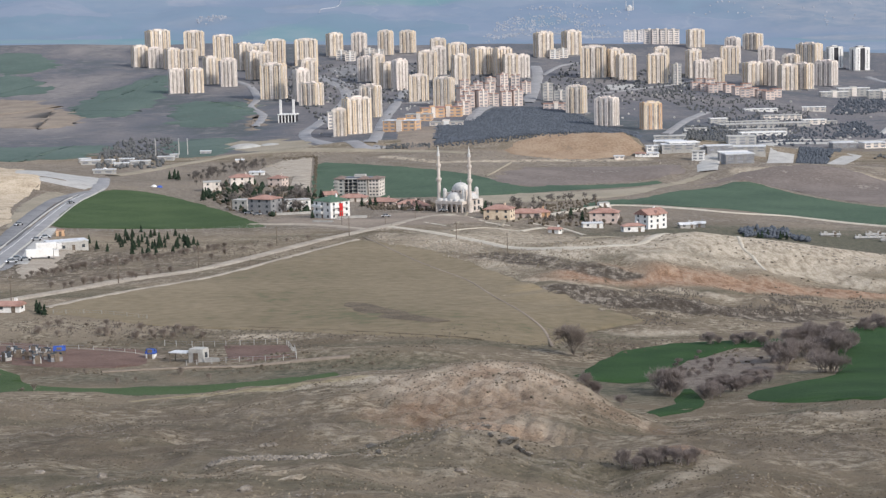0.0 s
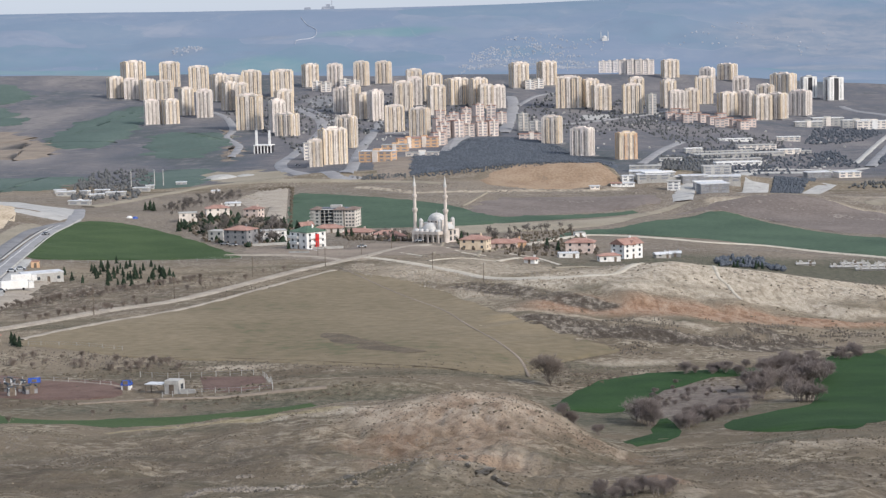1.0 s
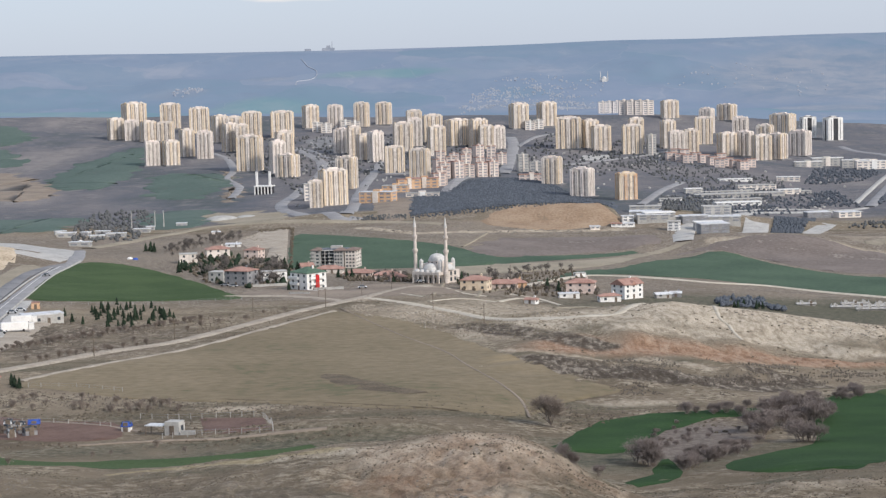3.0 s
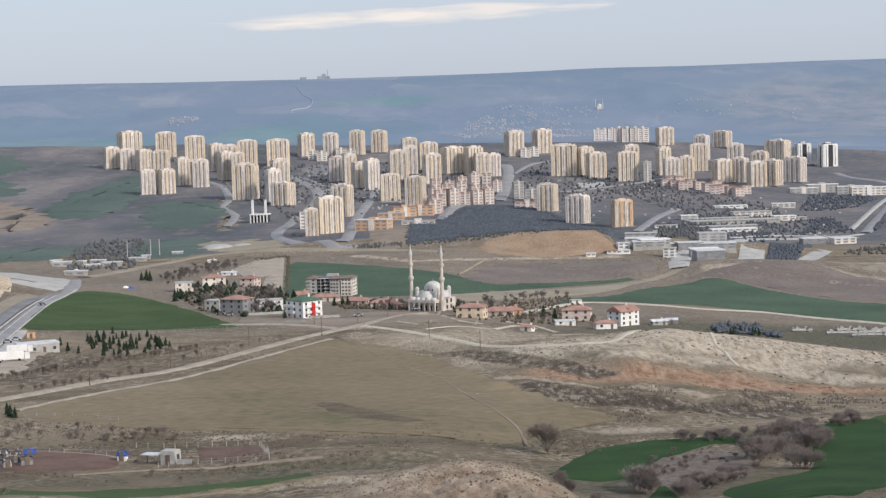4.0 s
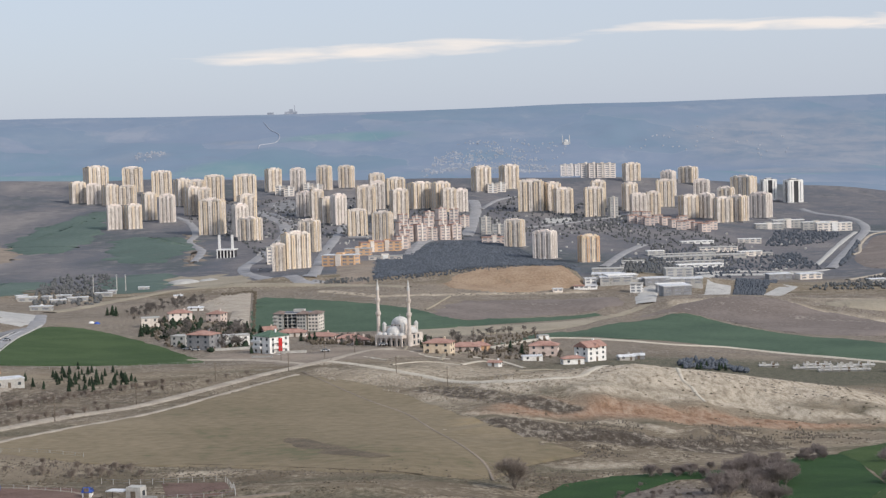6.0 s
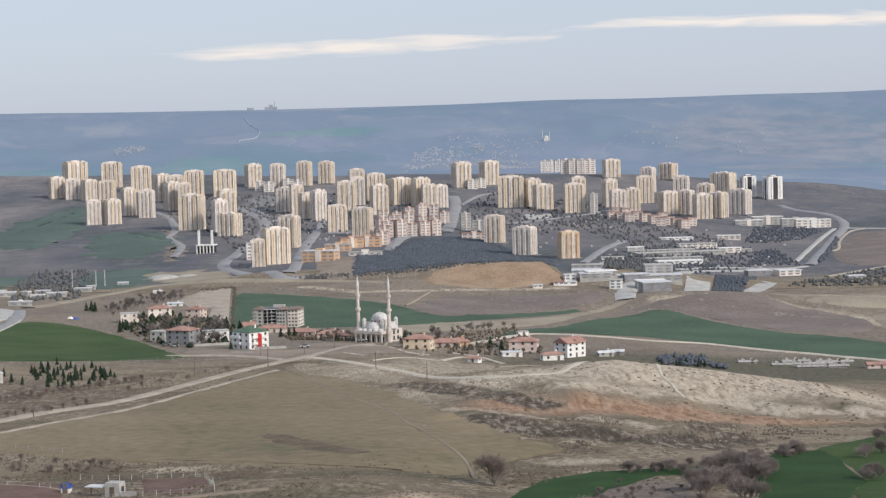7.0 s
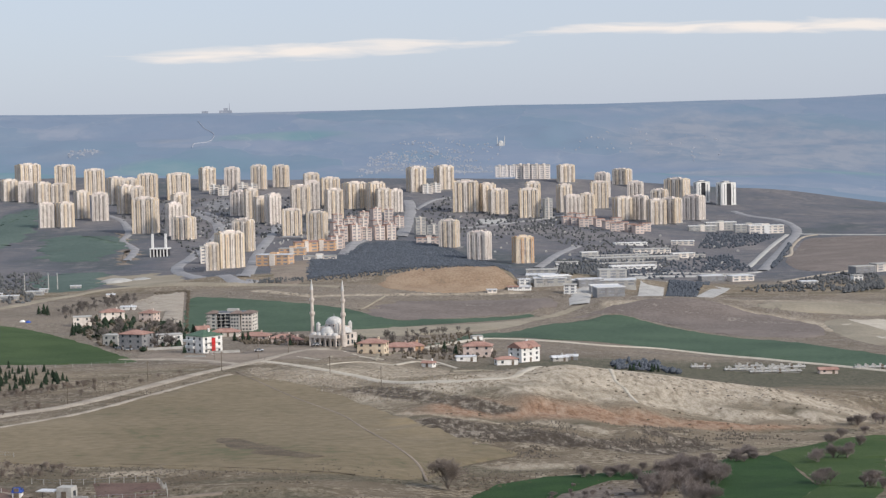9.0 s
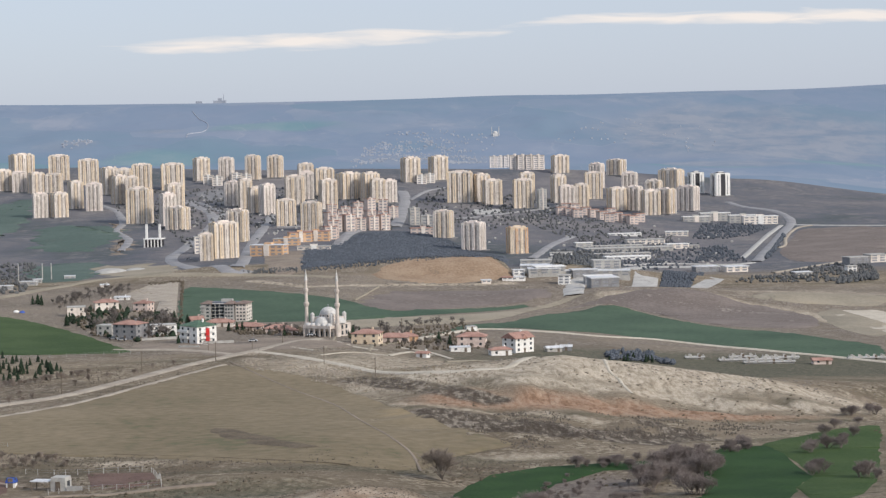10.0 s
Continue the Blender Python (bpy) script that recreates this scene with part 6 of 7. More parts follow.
plant(thicket, [(41.4, 319.4), (40.9, 323.4), (42.6, 320.7), (40.8, 326.8), (69.7, 367.3), (72.5, 368.1), (75.5, 375.7), (76.3, 370.8), (79.3, 376.3), (80.5, 373.5), (83.5, 378.9),
                (84.3, 374.3), (87.1, 379.9), (89.4, 385.9), (76.2, 346.6), (77.0, 344.1), (74.7, 345.1), (81.6, 393.5), (85.5, 396.6), (87.9, 393.2), (77.7, 392.9), (82.4, 404.8),
                (68.9, 369.9), (68.7, 354.5)], "thicket in the hollow", 18, 0.75, 1.2)
plant(thicket, [(118.3, 412.1), (133.7, 435.5), (140.9, 451.5), (109.2, 372.1), (106.7, 369.8), (115.1, 359.4), (115.5, 355.0), (113.4, 358.0), (125.5, 420.1), (128.0, 419.2), (120.7, 418.0),
                (133.5, 452.7), (143.5, 475.1), (154.1, 488.3), (171.8, 533.2), (171.7, 527.5), (163.1, 522.4), (160.7, 523.2)], "bushes on the young crop", 19, 0.5, 0.9)
plant(thicket, scatter(11, 26, [(57.8, 405.2), (70.4, 409.5), (85.7, 419.9), (108.2, 433.8), (106.0, 420.6), (83.5, 408.9), (69.4, 396.6)]), "hedge above the wheat", 20, 0.4, 0.75)
plant(thicket, [(20.2, 252.2), (21.3, 252.1), (22.0, 252.1), (30.3, 303.9)], "bushes in the gully", 21, 0.35, 0.6)
plant(hollow, [(17.6, 172.5), (18.6, 171.4), (19.6, 172.8), (20.6, 171.2), (21.6, 172.6), (22.6, 171.0), (23.6, 172.0), (24.6, 173.0)], "bushes in the gully", 22, 0.30, 0.44)

# ---- woods too far off to count: small crowns joined into one ----
def wood(name, places, high, label, material="pine_far", seed=1):
    rnd = np.random.RandomState(seed)
    p = np.array(places)
    z = land(p[:, 0], p[:, 1])
    verts, faces = [], []
    for (x, y), g in zip(p, z):
        h, r = high * rnd.uniform(0.6, 1.2), high * rnd.uniform(0.36, 0.62)
        o, a0 = len(verts), rnd.uniform(0, 6)
        rings = ((0.75, 0.12), (1.0, 0.34), (0.72, 0.66))
        for k, (rr, zz) in enumerate(rings):
            for i in range(6):
                a = a0 + i * math.tau / 6 + k * 0.5
                q = r * rr * rnd.uniform(0.75, 1.2)
                verts.append((x + q * math.cos(a), y + q * math.sin(a), g + h * (zz + rnd.uniform(-0.05, 0.05))))
        verts.append((x + rnd.uniform(-0.2, 0.2) * r, y, g + h))
        verts.append((x, y, g - 0.5))
        for i in range(6):
            j = (i + 1) % 6
            faces += [(o + i, o + j, o + 6 + j, o + 6 + i), (o + 6 + i, o + 6 + j, o + 12 + j, o + 12 + i), (o + 12 + i, o + 12 + j, o + 18), (o + j, o + i, o + 19)]
    m = bpy.data.meshes.new(name)
    m.from_pydata(verts, [], faces)
    m.materials.append(M[material])
    return tagged(new(name, m), label, "trees", kind="stuff")


# a sheet in the crowns' own dark colour closes the pale gaps between them
sheet("forest_floor", [(-6, 1329), (-2, 1601), (32, 1671), (53, 1798), (100, 1837), (134, 1808), (149, 1655), (174, 1565), (144, 1345), (93, 1340), (42, 1336), (-4, 1325)], "pine_far", "dark ground sheet under the pine crowns", "ground", lift=0.5, ragged=4.0, cell=24)
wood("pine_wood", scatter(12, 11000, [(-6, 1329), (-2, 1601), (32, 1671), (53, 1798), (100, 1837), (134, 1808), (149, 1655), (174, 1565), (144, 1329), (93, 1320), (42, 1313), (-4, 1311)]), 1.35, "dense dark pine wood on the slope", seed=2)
wood("garden_shrubs", scatter(50, 210, [(-130.8, 971.6), (-130, 1069), (-84, 1013), (-68.1, 960.9), (-65.2, 858.5), (-81.5, 841.9), (-111.8, 891.5)]), 1.9, "dark shrubs and hedges between houses", "shrub", seed=20)
wood("evergreen_shrubs", scatter(57, 130, [(-130.8, 971.6), (-130, 1069), (-84, 1013), (-68.1, 960.9), (-65.2, 858.5), (-81.5, 841.9), (-111.8, 891.5)]), 3.0, "dark evergreen shrubs between houses", "pine", seed=27)
wood("copse_crowns", scatter(59, 90, [(127.7, 774.3), (140.6, 802.7), (154.3, 807.2), (158.4, 776.3), (158.5, 757.7), (145.9, 763.2), (128.2, 759.8)]), 2.6, "rounded dark evergreen crowns beyond the hill", seed=29)
wood("garden_shrubs", scatter(51, 200, [(-41.6, 916.8), (-3.5, 912.2), (-2.0, 854.3), (-34.1, 872.6)]), 1.6, "dark shrubs and hedges between houses", "shrub", seed=21)
wood("garden_shrubs", scatter(52, 320, [(18.3, 845.9), (83.6, 976.0), (86.5, 852.2), (81.4, 801.9), (44.3, 781.8), (19.7, 796.8)]), 1.5, "dark shrubs and hedges along the lane", "shrub", seed=22)
wood("thorn_scrub", clumped(71, scatter(53, 3000, [(36, 490), (50, 440), (100, 432), (135, 470), (120, 505), (60, 512)]), 0.36), 0.5, "grey-brown thorn scrub on the eroded slope", "thorn", seed=23)
wood("thorn_scrub", scatter(54, 900, [(-10, 620), (30, 560), (60, 560), (50, 640), (20, 690), (-10, 690)]), 0.4, "straw-coloured weeds on the rubble slope", "dry_grass", seed=24)
wood("weeds", clumped(73, scatter(55, 2200, [(-150, 560), (-60, 620), (-30, 700), (-70, 720), (-150, 690), (-170, 600)]), 0.5), 0.4, "dry weeds and saplings beside the road", "thorn", seed=25)
wood("weeds", scatter(56, 1300, [(-110, 440), (-40, 405), (40, 395), (60, 420), (20, 425), (-60, 440), (-110, 470)]), 0.36, "dry weeds below the fallow field", "thorn", seed=26)
wood("campus_trees", scatter(13, 420, [(177, 1318), (226, 1633), (269, 1622), (254, 1502), (192, 1311)]), 2.9, "dark evergreens round the campus", "grey_crowns", seed=3)
wood("campus_trees", scatter(60, 520, [(200, 1420), (236, 1640), (330, 1800), (392, 1760), (340, 1520), (290, 1420)]), 2.4, "dark evergreens and hedges between campus wings", seed=31)
wood("campus_trees", scatter(14, 330, [(399, 1818), (460, 2038), (518, 2027), (520, 1968), (472, 1862), (435, 1822)]), 2.7, "dark evergreens below the schools", seed=4)
wood("campus_trees", scatter(58, 230, [(339, 1536), (382, 1705), (411, 1734), (396, 1603), (385, 1530)]), 2.5, "dark evergreens beside the carriageway", seed=28)
wood("campus_trees", scatter(15, 900, [(251, 1254), (268, 1322), (315, 1392), (273, 1259)]), 2.3, "dark evergreen plot beside a yard", seed=5)
wood("campus_trees", scatter(16, 480, [(226, 2019), (289, 2057), (366, 1945), (386, 1837), (293, 1484), (264, 1759)]), 2.5, "scattered evergreens and bare trees on the campus", "grey_crowns", seed=6)
wood("estate_trees", scatter(17, 950, [(-238, 2163), (-195, 2410), (-58, 2436), (118, 2281), (89, 1833), (-47, 1913), (-95, 1585), (-148, 1883)]), 3.2, "small trees between the apartment towers", "grey_crowns", seed=7)
wood("estate_trees", scatter(18, 480, [(124, 2130), (182, 2460), (366, 2207), (289, 2057), (154, 1789), (106, 1838)]), 3.2, "small trees between the apartment towers", "grey_crowns", seed=8)
wood("valley_trees", scatter(19, 330, [(-274, 1435), (-284, 1595), (-247, 1622), (-220, 1503), (-196, 1226), (-237, 1217)]), 2.9, "dark trees round the valley depots", "grey_crowns", seed=9)
wood("hedge", scatter(20, 120, [(-70.8, 979.0), (-92, 1297), (-90, 1295), (-69.6, 979.5)]), 1.3, "dark hedge line between plots", "shrub", seed=10)
wood("hedge", scatter(21, 90, [(-116, 1298), (-93, 1302), (-91, 1287), (-111, 1271)]), 1.3, "dark hedge line between plots", "shrub", seed=11)
wood("plateau_trees", scatter(22, 420, [(396, 1292), (309, 1288), (363, 1361), (424, 1448), (477, 1494), (446, 1359), (399, 1347)]), 2.4, "low dark trees along the plain road", "grey_crowns", seed=12)
wood("plateau_trees", scatter(23, 160, [(385, 1272), (406, 1325), (444, 1360), (426, 1299)]), 3.4, "dark tree belt on the plain", "grey_crowns", seed=13)
wood("road_trees", scatter(24, 90, [(410, 1567), (404, 1538), (501, 1830), (507, 1862)]), 3.4, "dark trees along the wide road", seed=14)
wood("bank_scrub", scatter(25, 160, [(-52, 1320), (-34, 1333), (-8, 1330), (-8, 1312)]), 1.5, "dark scrub at the edge of the estate", "grey_crowns", seed=15)



# ---- stones and cushion plants on the grazed slopes ----
def pebbles(name, places, size, material, label, category, seed, flat=0.6):
    """Many small angular lumps, each of its own shape, joined into one."""
    rnd = np.random.RandomState(seed)
    p = np.array(places)
    z = land(p[:, 0], p[:, 1])
    verts, faces = [], []
    for (x, y), g in zip(p, z):
        s = size * rnd.uniform(0.35, 1.0) ** 1.6 * 1.6
        o, a0 = len(verts), rnd.uniform(0, 6)
        for rr, zz in ((1.0, -0.25), (1.05, 0.25), (0.6, 0.8)):
            for i in range(5):
                a, q = a0 + i * math.tau / 5, s * rr * rnd.uniform(0.6, 1.25)
                verts.append((x + q * math.cos(a), y + q * math.sin(a), g + s * flat * zz * rnd.uniform(0.7, 1.2)))
        for k in (0, 5):
            for i in range(5):
                j = (i + 1) % 5
                faces.append((o + k + i, o + k + j, o + k + 5 + j, o + k + 5 + i))
        faces.append(tuple(o + 10 + i for i in range(5)))
    m = bpy.data.meshes.new(name)
    m.from_pydata(verts, [], faces)
    m.materials.append(M[material])
    return tagged(new(name, m), label, category, kind="stuff")


def fan(seed, count, near, far, left, right):
    rnd = random.Random(seed)
    got = []
    for _ in range(count):
        d, a = near + (far - near) * rnd.random() ** 0.8, rnd.uniform(left, right)
        got.append((a * d, d))
    return got


pebbles("stones", clumped(21, fan(1, 26000, 90, 300, -0.34, 0.42), 0.13), 0.12, "rock", "grey limestone rubble on the grazed slope", "stones", 1)
pebbles("tufts", clumped(23, fan(2, 30000, 90, 290, -0.34, 0.42), 0.42), 0.10, "shrub", "dark cushion plants on the grazed slope", "plants", 2, 1.0)
pebbles("dry_tufts", clumped(43, fan(7, 9000, 90, 285, -0.34, 0.42), 0.5), 0.085, "dry_grass", "straw-coloured grass tufts on the slope", "plants", 7, 1.2)
pebbles("tufts", clumped(25, scatter(31, 1100, [(60, 400), (150, 400), (230, 520), (230, 640), (40, 640), (30, 560)]), 0.45), 0.36, "shrub", "dark cushion plants on the chalk hill", "plants", 3, 0.8)
pebbles("stones", clumped(27, scatter(32, 2600, [(-20, 640), (40, 620), (150, 560), (230, 560), (220, 620), (60, 760), (-10, 740)]), 0.4), 0.36, "rock", "pale rubble on the chalk hill", "stones", 4)
pebbles("rubble", clumped(37, scatter(35, 3200, [(-29.3, 777.4), (-14.1, 761.4), (0.3, 707.5), (14.7, 653.3), (15.5, 606.8), (0.0, 631.0), (-16.8, 660.8), (-27.0, 711.5)]), 0.42), 0.30, "chalk_stone", "pale broken chalk below the lane", "stones", 8, 0.9)
pebbles("stored_blocks", scatter(36, 90, [(-122.1, 1211.4), (-113.0, 1295.1), (-101.2, 1229.8), (-104.3, 1149.8)]), 0.9, "chalk_stone", "pale stored blocks on a grey yard", "blocks", 9, 0.8)
pebbles("stones", clumped(29, scatter(33, 1800, [(-60, 1215), (200, 1215), (200, 1262), (-60, 1262)]), 0.4), 0.8, "rock", "pale rubble below the bank", "stones", 5)
pebbles("tufts", clumped(35, scatter(34, 2600, [(-140, 360), (80, 360), (60, 410), (-40, 415), (-140, 440)]), 0.4), 0.35, "shrub", "dark weeds below the fallow field", "plants", 6, 0.8)
for (x, y), s in (((-20.0, 135.2), 0.55), ((-16.0, 135.7), 0.9), ((-22.7, 137.8), 0.4), ((-30.4, 152.1), 0.8), ((1.1, 158.0), 0.8), ((-37.8, 160.2), 0.7)):
    bm = bmesh.new()
    bmesh.ops.create_icosphere(bm, subdivisions=3, radius=1.0)
    for v in bm.verts:
        v.co *= 0.8 + 0.45 * noise.noise(v.co * 1.3 + Vector((x, y, 0))) + 0.18 * noise.noise(v.co * 4 + Vector((y, x, 0)))
        v.co.z *= 0.55
    b = tagged(part("boulder", bm, "rock"), "pale grey limestone boulder on dry ground", "boulder")
    b.matrix_basis = pose(x, y, height(x, y) + 0.1 * s, 0, 0, x * 9)
    b.scale = (s * 0.9, s * 0.7, s * 0.8)


# weathered ribs of rock down the spur's flank, and dark cushions between them
for i, (x, y) in enumerate([(4.5, 181.7), (5.8, 205.3), (5.5, 180.7), (6.0, 179.0), (6.6, 180.1), (7.1, 178.1), (7.5, 177.2), (8.0, 176.3), (4.6, 207.5), (4.2, 219.0), (-21.4, 166.9), (-18.0, 156.2), (-14.9, 145.9), (-13.3, 143.5), (-7.9, 183.0), (-7.0, 175.8)]):
    bm = bmesh.new()
    bmesh.ops.create_icosphere(bm, subdivisions=3, radius=1.0)
    for v in bm.verts:
        v.co *= 0.8 + 0.4 * noise.noise(v.co * 2.1 + Vector((x, y, 3))) + 0.2 * noise.noise(v.co * 6)
    rib = tagged(part("rock_rib", bm, "chalk_stone"), "pale weathered rock rib on a steep slope", "rock")
    rib.matrix_basis = pose(x, y, height(x, y), -14, 0, 12 + (i * 29) % 24 + (60 if 9 < i < 14 else 0))
    rib.scale = (0.20 + 0.05 * (i % 3), 1.7, 0.34)
pebbles("cushions", clumped(61, scatter(61, 420, [(-12, 205), (22, 205), (26, 245), (10, 250), (-14, 235)]), 0.25), 0.17, "shrub", "large dark cushion plants on the spur", "plants", 61, 1.0)
pebbles("rubble", clumped(63, scatter(63, 900, [(-24, 165), (-14, 165), (-10, 185), (-20, 190)]), 0.4), 0.3, "rock", "broken rock along a small scarp", "stones", 62, 0.9)
pebbles("rubble", clumped(65, scatter(65, 1500, [(-18, 172), (2, 172), (6, 215), (-16, 215)]), 0.25), 0.13, "rock", "broken rock below the spur", "stones", 63, 0.9)
pebbles("cushions", clumped(67, scatter(67, 700, [(20, 165), (62, 165), (85, 270), (40, 275)]), 0.3), 0.17, "shrub", "dark cushion plants on the near bank", "plants", 64, 1.0)

# ---- poles, fences and shacks ----
def pole(x, y, high, name="utility_pole", label="weathered wooden utility pole with a crossarm"):
    top = tagged(new(name), label, "pole", "poles along the lane")
    bm = bmesh.new()
    limb(bm, (0, 0, -0.5), (0, 0, high), 0.16, 0.11, 8)
    part("shaft", bm, "wood", top)
    arm = part("crossarm", boxes((-0.9, 0.9, -0.07, 0.07, high - 0.7, high - 0.55)), "wood", top)
    for x1 in (-0.75, 0.0, 0.75):
        part("insulator", boxes((x1 - 0.06, x1 + 0.06, -0.06, 0.06, high - 0.55, high - 0.3)), "concrete", arm)
    top.matrix_basis = pose(x, y, height(x, y), 0, 0, (x * 13) % 60)


for (x, y), h in (((-38.2, 721.8), 8), ((-64.5, 684.9), 8), ((-85.1, 612.4), 8), ((-101.5, 549.0), 8), ((5.4, 695.2), 7), ((-12.3, 806.1), 8), ((-25.1, 777.2), 7), ((22.9, 626.6), 7), ((54.9, 789.7), 7), ((45.6, 876.2), 8), ((-44.3, 778.2), 7), ((-122.0, 495.0), 8)):
    pole(x, y, h)
for x, y in ((-206, 1398), (-199, 1397), (-224, 1396), (289, 3346)):
    mast = tagged(new("mast"), "tall pale steel mast on the plain", "mast")
    bm = bmesh.new()
    limb(bm, (0, 0, -1), (0, 0, 18), 0.5, 0.35, 6)
    part("shaft", bm, "concrete", mast)
    part("head", boxes((-0.6, 0.6, -0.4, 0.4, 16.5, 18.2)), "steel", mast)
    mast.matrix_basis = pose(x, y, height(x, y))
    mast.scale = (1, 1, 0.75)


def fence(points, gap, high, label):
    top = tagged(new("fence"), label, "fence")
    line = smooth_line(points, gap)
    z = land(line[:, 0], line[:, 1])
    x0, y0 = line[0]
    for i, ((x, y), h) in enumerate(zip(line, z)):
        bm = bmesh.new()
        limb(bm, (x - x0, y - y0, h - 0.3), (x - x0, y - y0, h + high), 0.09, 0.07, 5)
        part("post", bm, "concrete", top)
        if i:
            (px, py), ph = line[i - 1], z[i - 1]
            for k in (0.45, 0.9):
                bm = bmesh.new()
                limb(bm, (px - x0, py - y0, ph + high * k), (x - x0, y - y0, h + high * k), 0.02, 0.02, 3)
                part("wire", bm, "steel", top)
    top.matrix_basis = pose(x0, y0, 0)


fence([(-65.0, 405.6), (-58.2, 402.4), (-50.4, 402.0), (-43.9, 402.0), (-36.1, 398.7), (-31.4, 368.5)], 2.6, 1.3, "pale concrete-post fence round a red plot")
fence([(-31.4, 367.9), (-38.1, 369.4), (-46.9, 373.2), (-55.3, 372.9)], 2.6, 1.2, "pale concrete-post fence round a red plot")
fence([(-105.4, 414.5), (-95.8, 407.6), (-84.4, 403.0), (-69.5, 392.3)], 4.0, 1.2, "low post fence along a garden path")
fence([(-105.2, 472.1), (-91.4, 467.5), (-77.3, 455.5)], 4.0, 1.3, "low post fence at the field edge")
fence([(-174.2, 752.9), (-141.3, 756.7), (-111.5, 768.9), (-78.0, 778.0)], 6.0, 1.4, "post fence below the green hill")
ribbon("track", [(-108.5, 416.0), (-96.3, 409.6), (-84.5, 403.9), (-69.7, 393.2), (-61.9, 384.1)], 1.1, "bare_soil", "pale path between garden plots", "track", lift=0.3)
ribbon("track", [(-71.7, 363.8), (-63.0, 368.1), (-53.7, 369.6), (-42.7, 367.4), (-30.7, 366.5), (-19.9, 365.7)], 1.3, "bare_soil", "pale path below the plots", "track", lift=0.3)

hut = house("hut", -53.4, 378.5, -18, 3.4, 3.0, 1, "concrete", "concrete", "flat", "grey-white garden hut with a flat roof", tall=2.5, bays=1)
part("lean_to", boxes((-6.4, -2.2, -1.6, 1.4, 1.9, 2.05)), "tin", hut)
part("lean_to_post", boxes((-6.3, -6.15, -1.5, -1.35, -1, 1.9)), "wood", hut)
part("lean_to_post", boxes((-6.3, -6.15, 1.15, 1.3, -1, 1.9)), "wood", hut)
part("low_wall", boxes((2.2, 5.6, -1.8, -1.5, -1, 1.3)), "concrete", hut)
blue = house("hut", -65.0, 386.3, -10, 1.9, 1.7, 1, "white", "blue_tin", "gable", "small white hut under a blue tarpaulin", tall=1.3, rise=0.8, bays=1, chimney=False)
SHACKS = [(-96.9, 386.1), (-95.4, 391.7), (-92.1, 387.1), (-88.7, 379.5), (-89.9, 392.6), (-85.3, 382.0), (-93.4, 397.2), (-98.1, 396.3), (-87.4, 386.2)]
for i, (x, y) in enumerate(SHACKS):
    house("shack", x, y, (i * 47) % 80 - 40, 1.7 + (i % 3) * 0.5, 1.5 + (i % 2) * 0.5, 1, ("concrete", "wood", "grey_wall")[i % 3], ("tin", "concrete", "wood")[i % 3], ("gable", "flat")[i % 2],
          "patched shack of tin and board", "shack", rise=0.5, tall=1.3, bays=1, chimney=False)
house("shack", -86.9, 394.0, 10, 2.4, 2.2, 1, "wood", "blue_tin", "gable", "board shack under a blue tarpaulin", "shack", rise=0.8, tall=1.5, bays=1, chimney=False)
house("shed", -118.5, 478.8, -8, 7, 4, 1, "white", "tile_roof", "gable", "white garden house with a reddish roof", rise=1.0, tall=2.0)

# the lorry yard below the highway
house("workshop", -142.8, 669.0, 24, 15, 8, 1, "concrete", "tin", "flat", "low white workshop with a broad pale roof", "workshop", tall=3.2)
house("kiosk", -157.6, 727.8, 10, 3.4, 3.0, 1, "orange_wall", "tile_roof", "flat", "small orange kiosk at the yard", "kiosk", tall=2.4, bays=1)


def vehicle(name, x, y, turn, long, wide, high, cab, label, paint="car_paint"):
    top = tagged(new(name), label, "vehicle")
    body = boxes((-long / 2, long / 2, -wide / 2, wide / 2, 0.5, high * (0.55 if cab else 1.0)))
    bmesh.ops.bevel(body, geom=body.edges[:], offset=0.15, segments=2, affect="EDGES")
    part("body", body, paint, top)
    if cab:
        v = [(-long * 0.3, -wide * 0.45, high * 0.55), (long * 0.28, -wide * 0.45, high * 0.55), (long * 0.28, wide * 0.45, high * 0.55), (-long * 0.3, wide * 0.45, high * 0.55),
             (-long * 0.2, -wide * 0.38, high), (long * 0.14, -wide * 0.38, high), (long * 0.14, wide * 0.38, high), (-long * 0.2, wide * 0.38, high)]
        part("cabin", shape(v, [(0, 1, 5, 4), (1, 2, 6, 5), (2, 3, 7, 6), (3, 0, 4, 7), (4, 5, 6, 7)]), "window", top)
    else:
        part("cab", boxes((long / 2 + 0.2, long / 2 + 2.0, -wide * 0.48, wide * 0.48, 0.5, high * 0.8)), paint, top)
        part("windscreen", boxes((long / 2 + 2.0, long / 2 + 2.06, -wide * 0.42, wide * 0.42, high * 0.45, high * 0.75)), "window", top)
    for sx in (-0.32, 0.32):
        for sy in (-1, 1):
            bm = bmesh.new()
            bmesh.ops.create_cone(bm, cap_ends=True, segments=14, radius1=0.42, radius2=0.42, depth=0.25, matrix=Matrix.Translation((sx * long, sy * wide / 2, 0.42)) @ Matrix.Rotation(math.pi / 2, 4, "X"))
            part("wheel", bm, "rubber", top)
    top.matrix_basis = pose(x, y, height(x, y) + 0.45, 0, 0, turn)


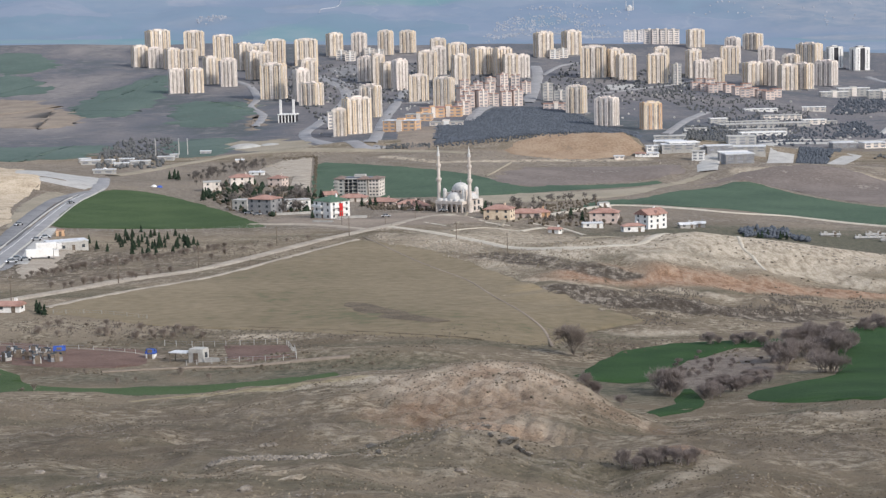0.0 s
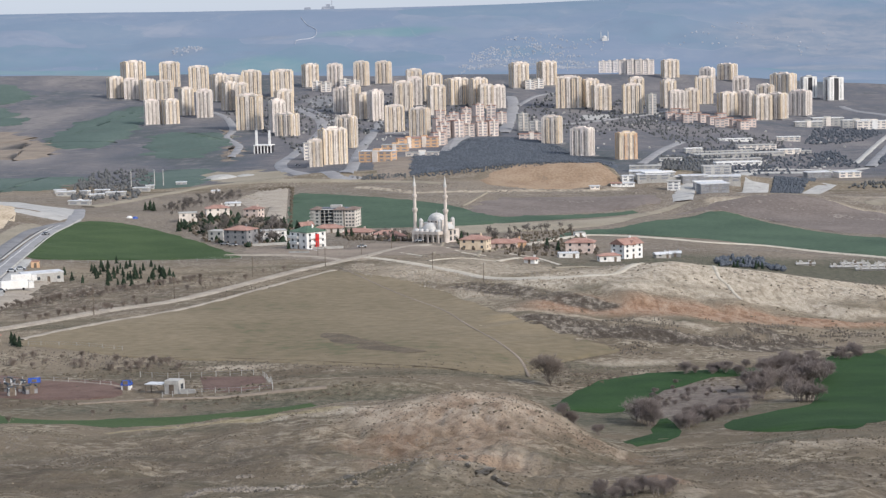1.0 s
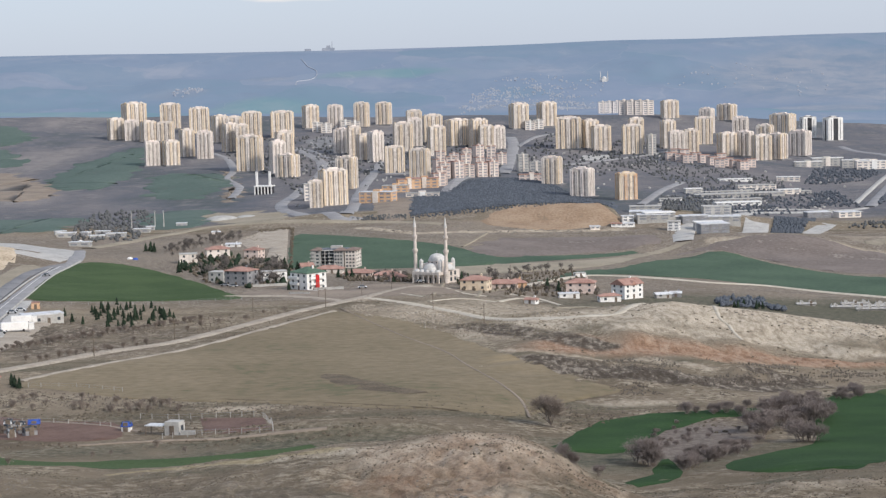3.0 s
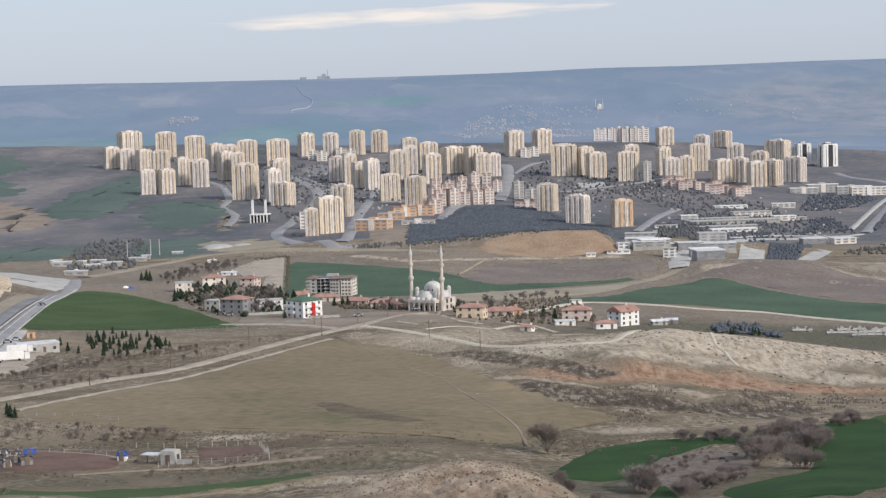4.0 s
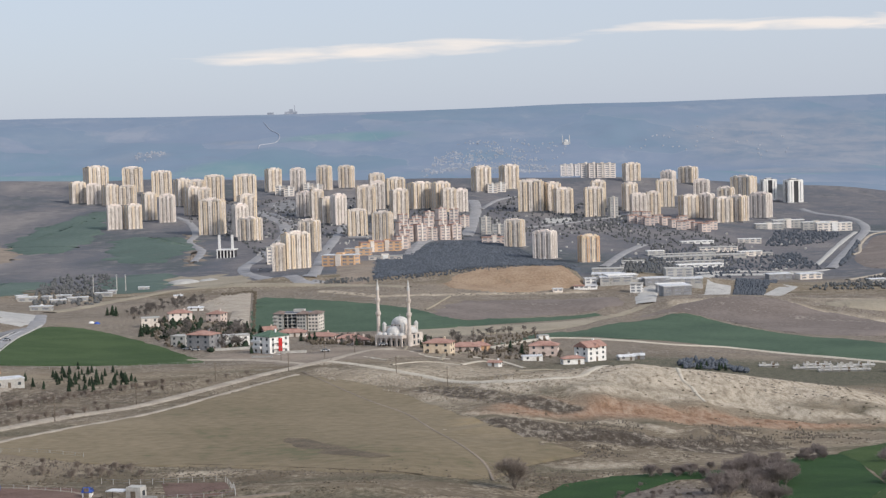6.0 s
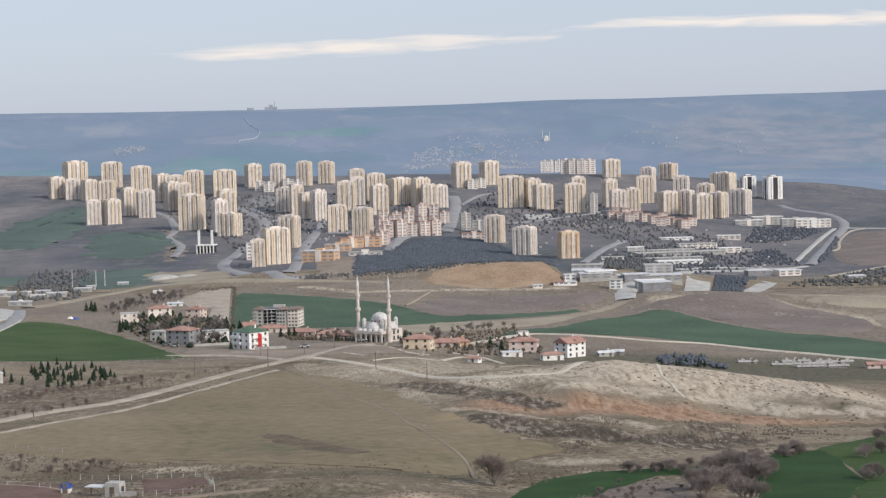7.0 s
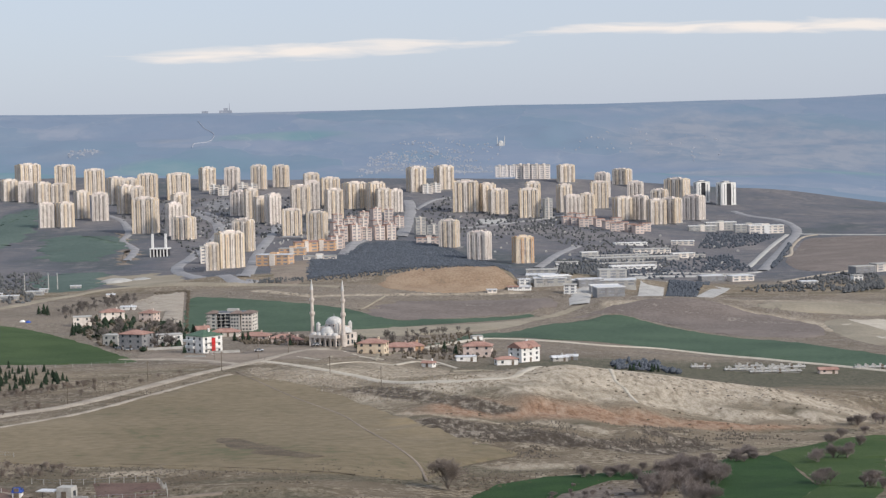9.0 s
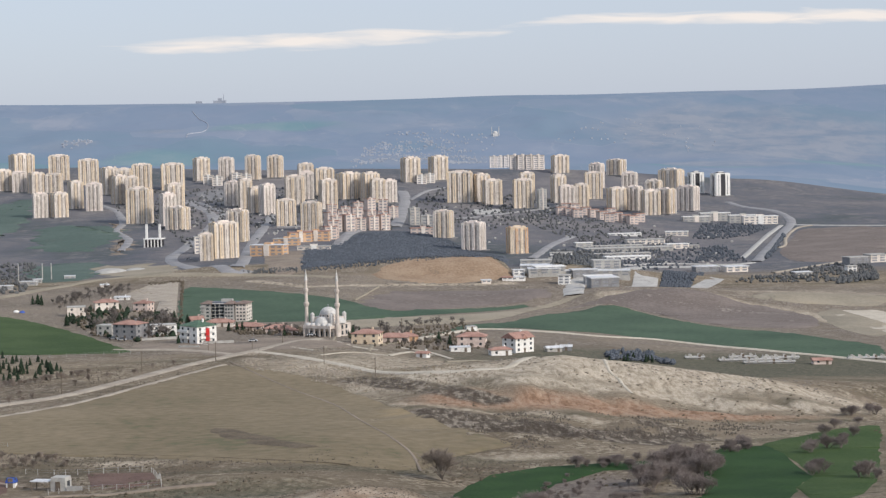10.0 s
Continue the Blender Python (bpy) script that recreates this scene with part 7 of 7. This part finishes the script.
vehicle("lorry", -143.5, 626.5, 20, 9.5, 2.5, 3.4, False, "white box lorry parked in the yard", "white")
vehicle("lorry", -148.0, 657.8, 15, 7.5, 2.4, 3.0, False, "white box lorry parked in the yard", "white")
for (x, y), turn in (((-185.3, 772.5), 60), ((-146.5, 617.6), 20), ((-150.5, 621.8), 10), ((-161.3, 700.7), 15), ((-160.2, 711.2), 15), ((-149.5, 609.7), 30), ((-188.8, 899.6), 55),
                     ((-89.0, 849.7), -10), ((-93.8, 856.7), -10), ((-26.1, 818.4), 5), ((0.7, 845.4), 10), ((-52, 1673), 70), ((-49, 1745), 70), ((-86, 1704), 50), ((-104, 1559), 20)):
    vehicle("car", x, y, turn, 4.3, 1.8, 1.5, True, "parked or passing saloon car")

# white and blue sheeting heaps by the green hill
for (x, y), mat in (((-167, 1029), "white"), ((-163, 1024), "blue_tin"), ((-231, 1219), "white")):
    bm = bmesh.new()
    dome(bm, 0, 0, -0.2, 1.8, 0.8, 10)
    s = tagged(part("sheeting", bm, mat), "heap under plastic sheeting on dry grass", "heap")
    s.matrix_basis = pose(x, y, height(x, y))

# ---- the far village under the ridge: too small to tell apart ----
def far_houses(places, size, label, seed, name="far_village"):
    rnd = np.random.RandomState(seed)
    verts, faces = [], []
    for x, y in places:
        g, w, d, h = height(x, y), size * rnd.uniform(0.6, 1.5), size * rnd.uniform(0.6, 1.2), size * rnd.uniform(0.5, 0.9)
        o = len(verts)
        for z in (g - 3, g + h):
            verts += [(x - w / 2, y - d / 2, z), (x + w / 2, y - d / 2, z), (x + w / 2, y + d / 2, z), (x - w / 2, y + d / 2, z)]
        verts += [(x - w * 0.3, y, g + h * 1.35), (x + w * 0.3, y, g + h * 1.35)]
        faces += [(o, o + 1, o + 5, o + 4), (o + 1, o + 2, o + 6, o + 5), (o + 2, o + 3, o + 7, o + 6), (o + 3, o, o + 4, o + 7), (o + 4, o + 5, o + 9, o + 8), (o + 5, o + 6, o + 9), (o + 6, o + 7, o + 8, o + 9), (o + 7, o + 4, o + 8)]
    m = bpy.data.meshes.new(name)
    m.from_pydata(verts, [], faces)
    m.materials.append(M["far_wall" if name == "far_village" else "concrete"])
    tagged(new(name, m), label, "village", kind="stuff")


far_houses(clumped(91, scatter(41, 2200, [(131, 3880), (216, 3960), (335, 3890), (382, 3640), (326, 3416), (247, 3395), (160, 3480), (60, 3400), (110, 3600)]), 0.42), 2.4, "hazy far village of pale houses", 1)
far_houses(scatter(42, 60, [(200, 3833), (285, 3994), (428, 3923), (380, 3700)]), 2.8, "hazy far hamlet of pale houses", 2)
far_houses(scatter(43, 30, [(-518, 3823), (-457, 3869), (-465, 3941), (-526, 3932)]), 4, "hazy far row of pale buildings", 3)
far_houses(scatter(44, 40, [(522, 3888), (844, 3685), (993, 3963), (687, 4142)]), 3.0, "hazy far farms on the hillside", 4)
far_houses(scatter(45, 130, [(-116, 1666), (-142, 2406), (-12, 2427), (118, 2281), (89, 1833), (-44, 1775)]), 1.7, "low pale garages and kiosks between towers", 5, "garages")
far_houses(scatter(46, 130, [(115, 1977), (182, 2460), (366, 2207), (458, 1846), (334, 1418), (199, 1488)]), 1.8, "low pale sheds scattered over the plateau", 6, "sheds")
far_mosque = tagged(new("mosque"), "far white mosque on the hillside", "mosque")
bm = boxes((-9, 9, -9, 9, -3, 9))
dome(bm, 0, 0, 9, 9, 0.8, 12)
part("hall", bm, "lead", far_mosque)
for x in (-13, 13):
    bm = turned([(1.6, -2), (1.3, 24), (0.2, 32)], 8)
    bm.transform(Matrix.Translation((x, 0, 0)))
    part("minaret", bm, "lead", far_mosque)
fx, fy = 419, 3904
far_mosque.matrix_basis = pose(fx, fy, height(fx, fy))
far_mosque.scale = (0.6, 0.6, 0.7)

station = tagged(new("hilltop_station"), "tiny far station with a mast on the ridge", "building")
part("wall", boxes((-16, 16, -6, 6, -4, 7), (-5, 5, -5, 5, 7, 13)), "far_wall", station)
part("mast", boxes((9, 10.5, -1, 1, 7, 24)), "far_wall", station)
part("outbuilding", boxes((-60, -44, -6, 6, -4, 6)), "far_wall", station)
station.scale = (0.2, 0.2, 0.2)
station.matrix_basis = pose(-212, 4540, height(-212, 4540))

# low yard walls by the houses
for (x, y), turn, w in (((-71.9, 853.7), 14, 17), ((-41.9, 822.7), 6, 14), ((-54.0, 798.3), -18, 10), ((-97.8, 904.7), -24, 16)):
    wall = part("garden_wall", boxes((-w / 2, w / 2, -0.15, 0.15, -0.8, 1.1), (-w / 2 - 0.1, w / 2 + 0.1, -0.22, 0.22, 1.1, 1.22)), "concrete")
    tagged(wall, "low weathered concrete wall round a yard", "wall", "yard walls")
    wall.matrix_basis = pose(x, y, height(x, y), 0, 0, turn)
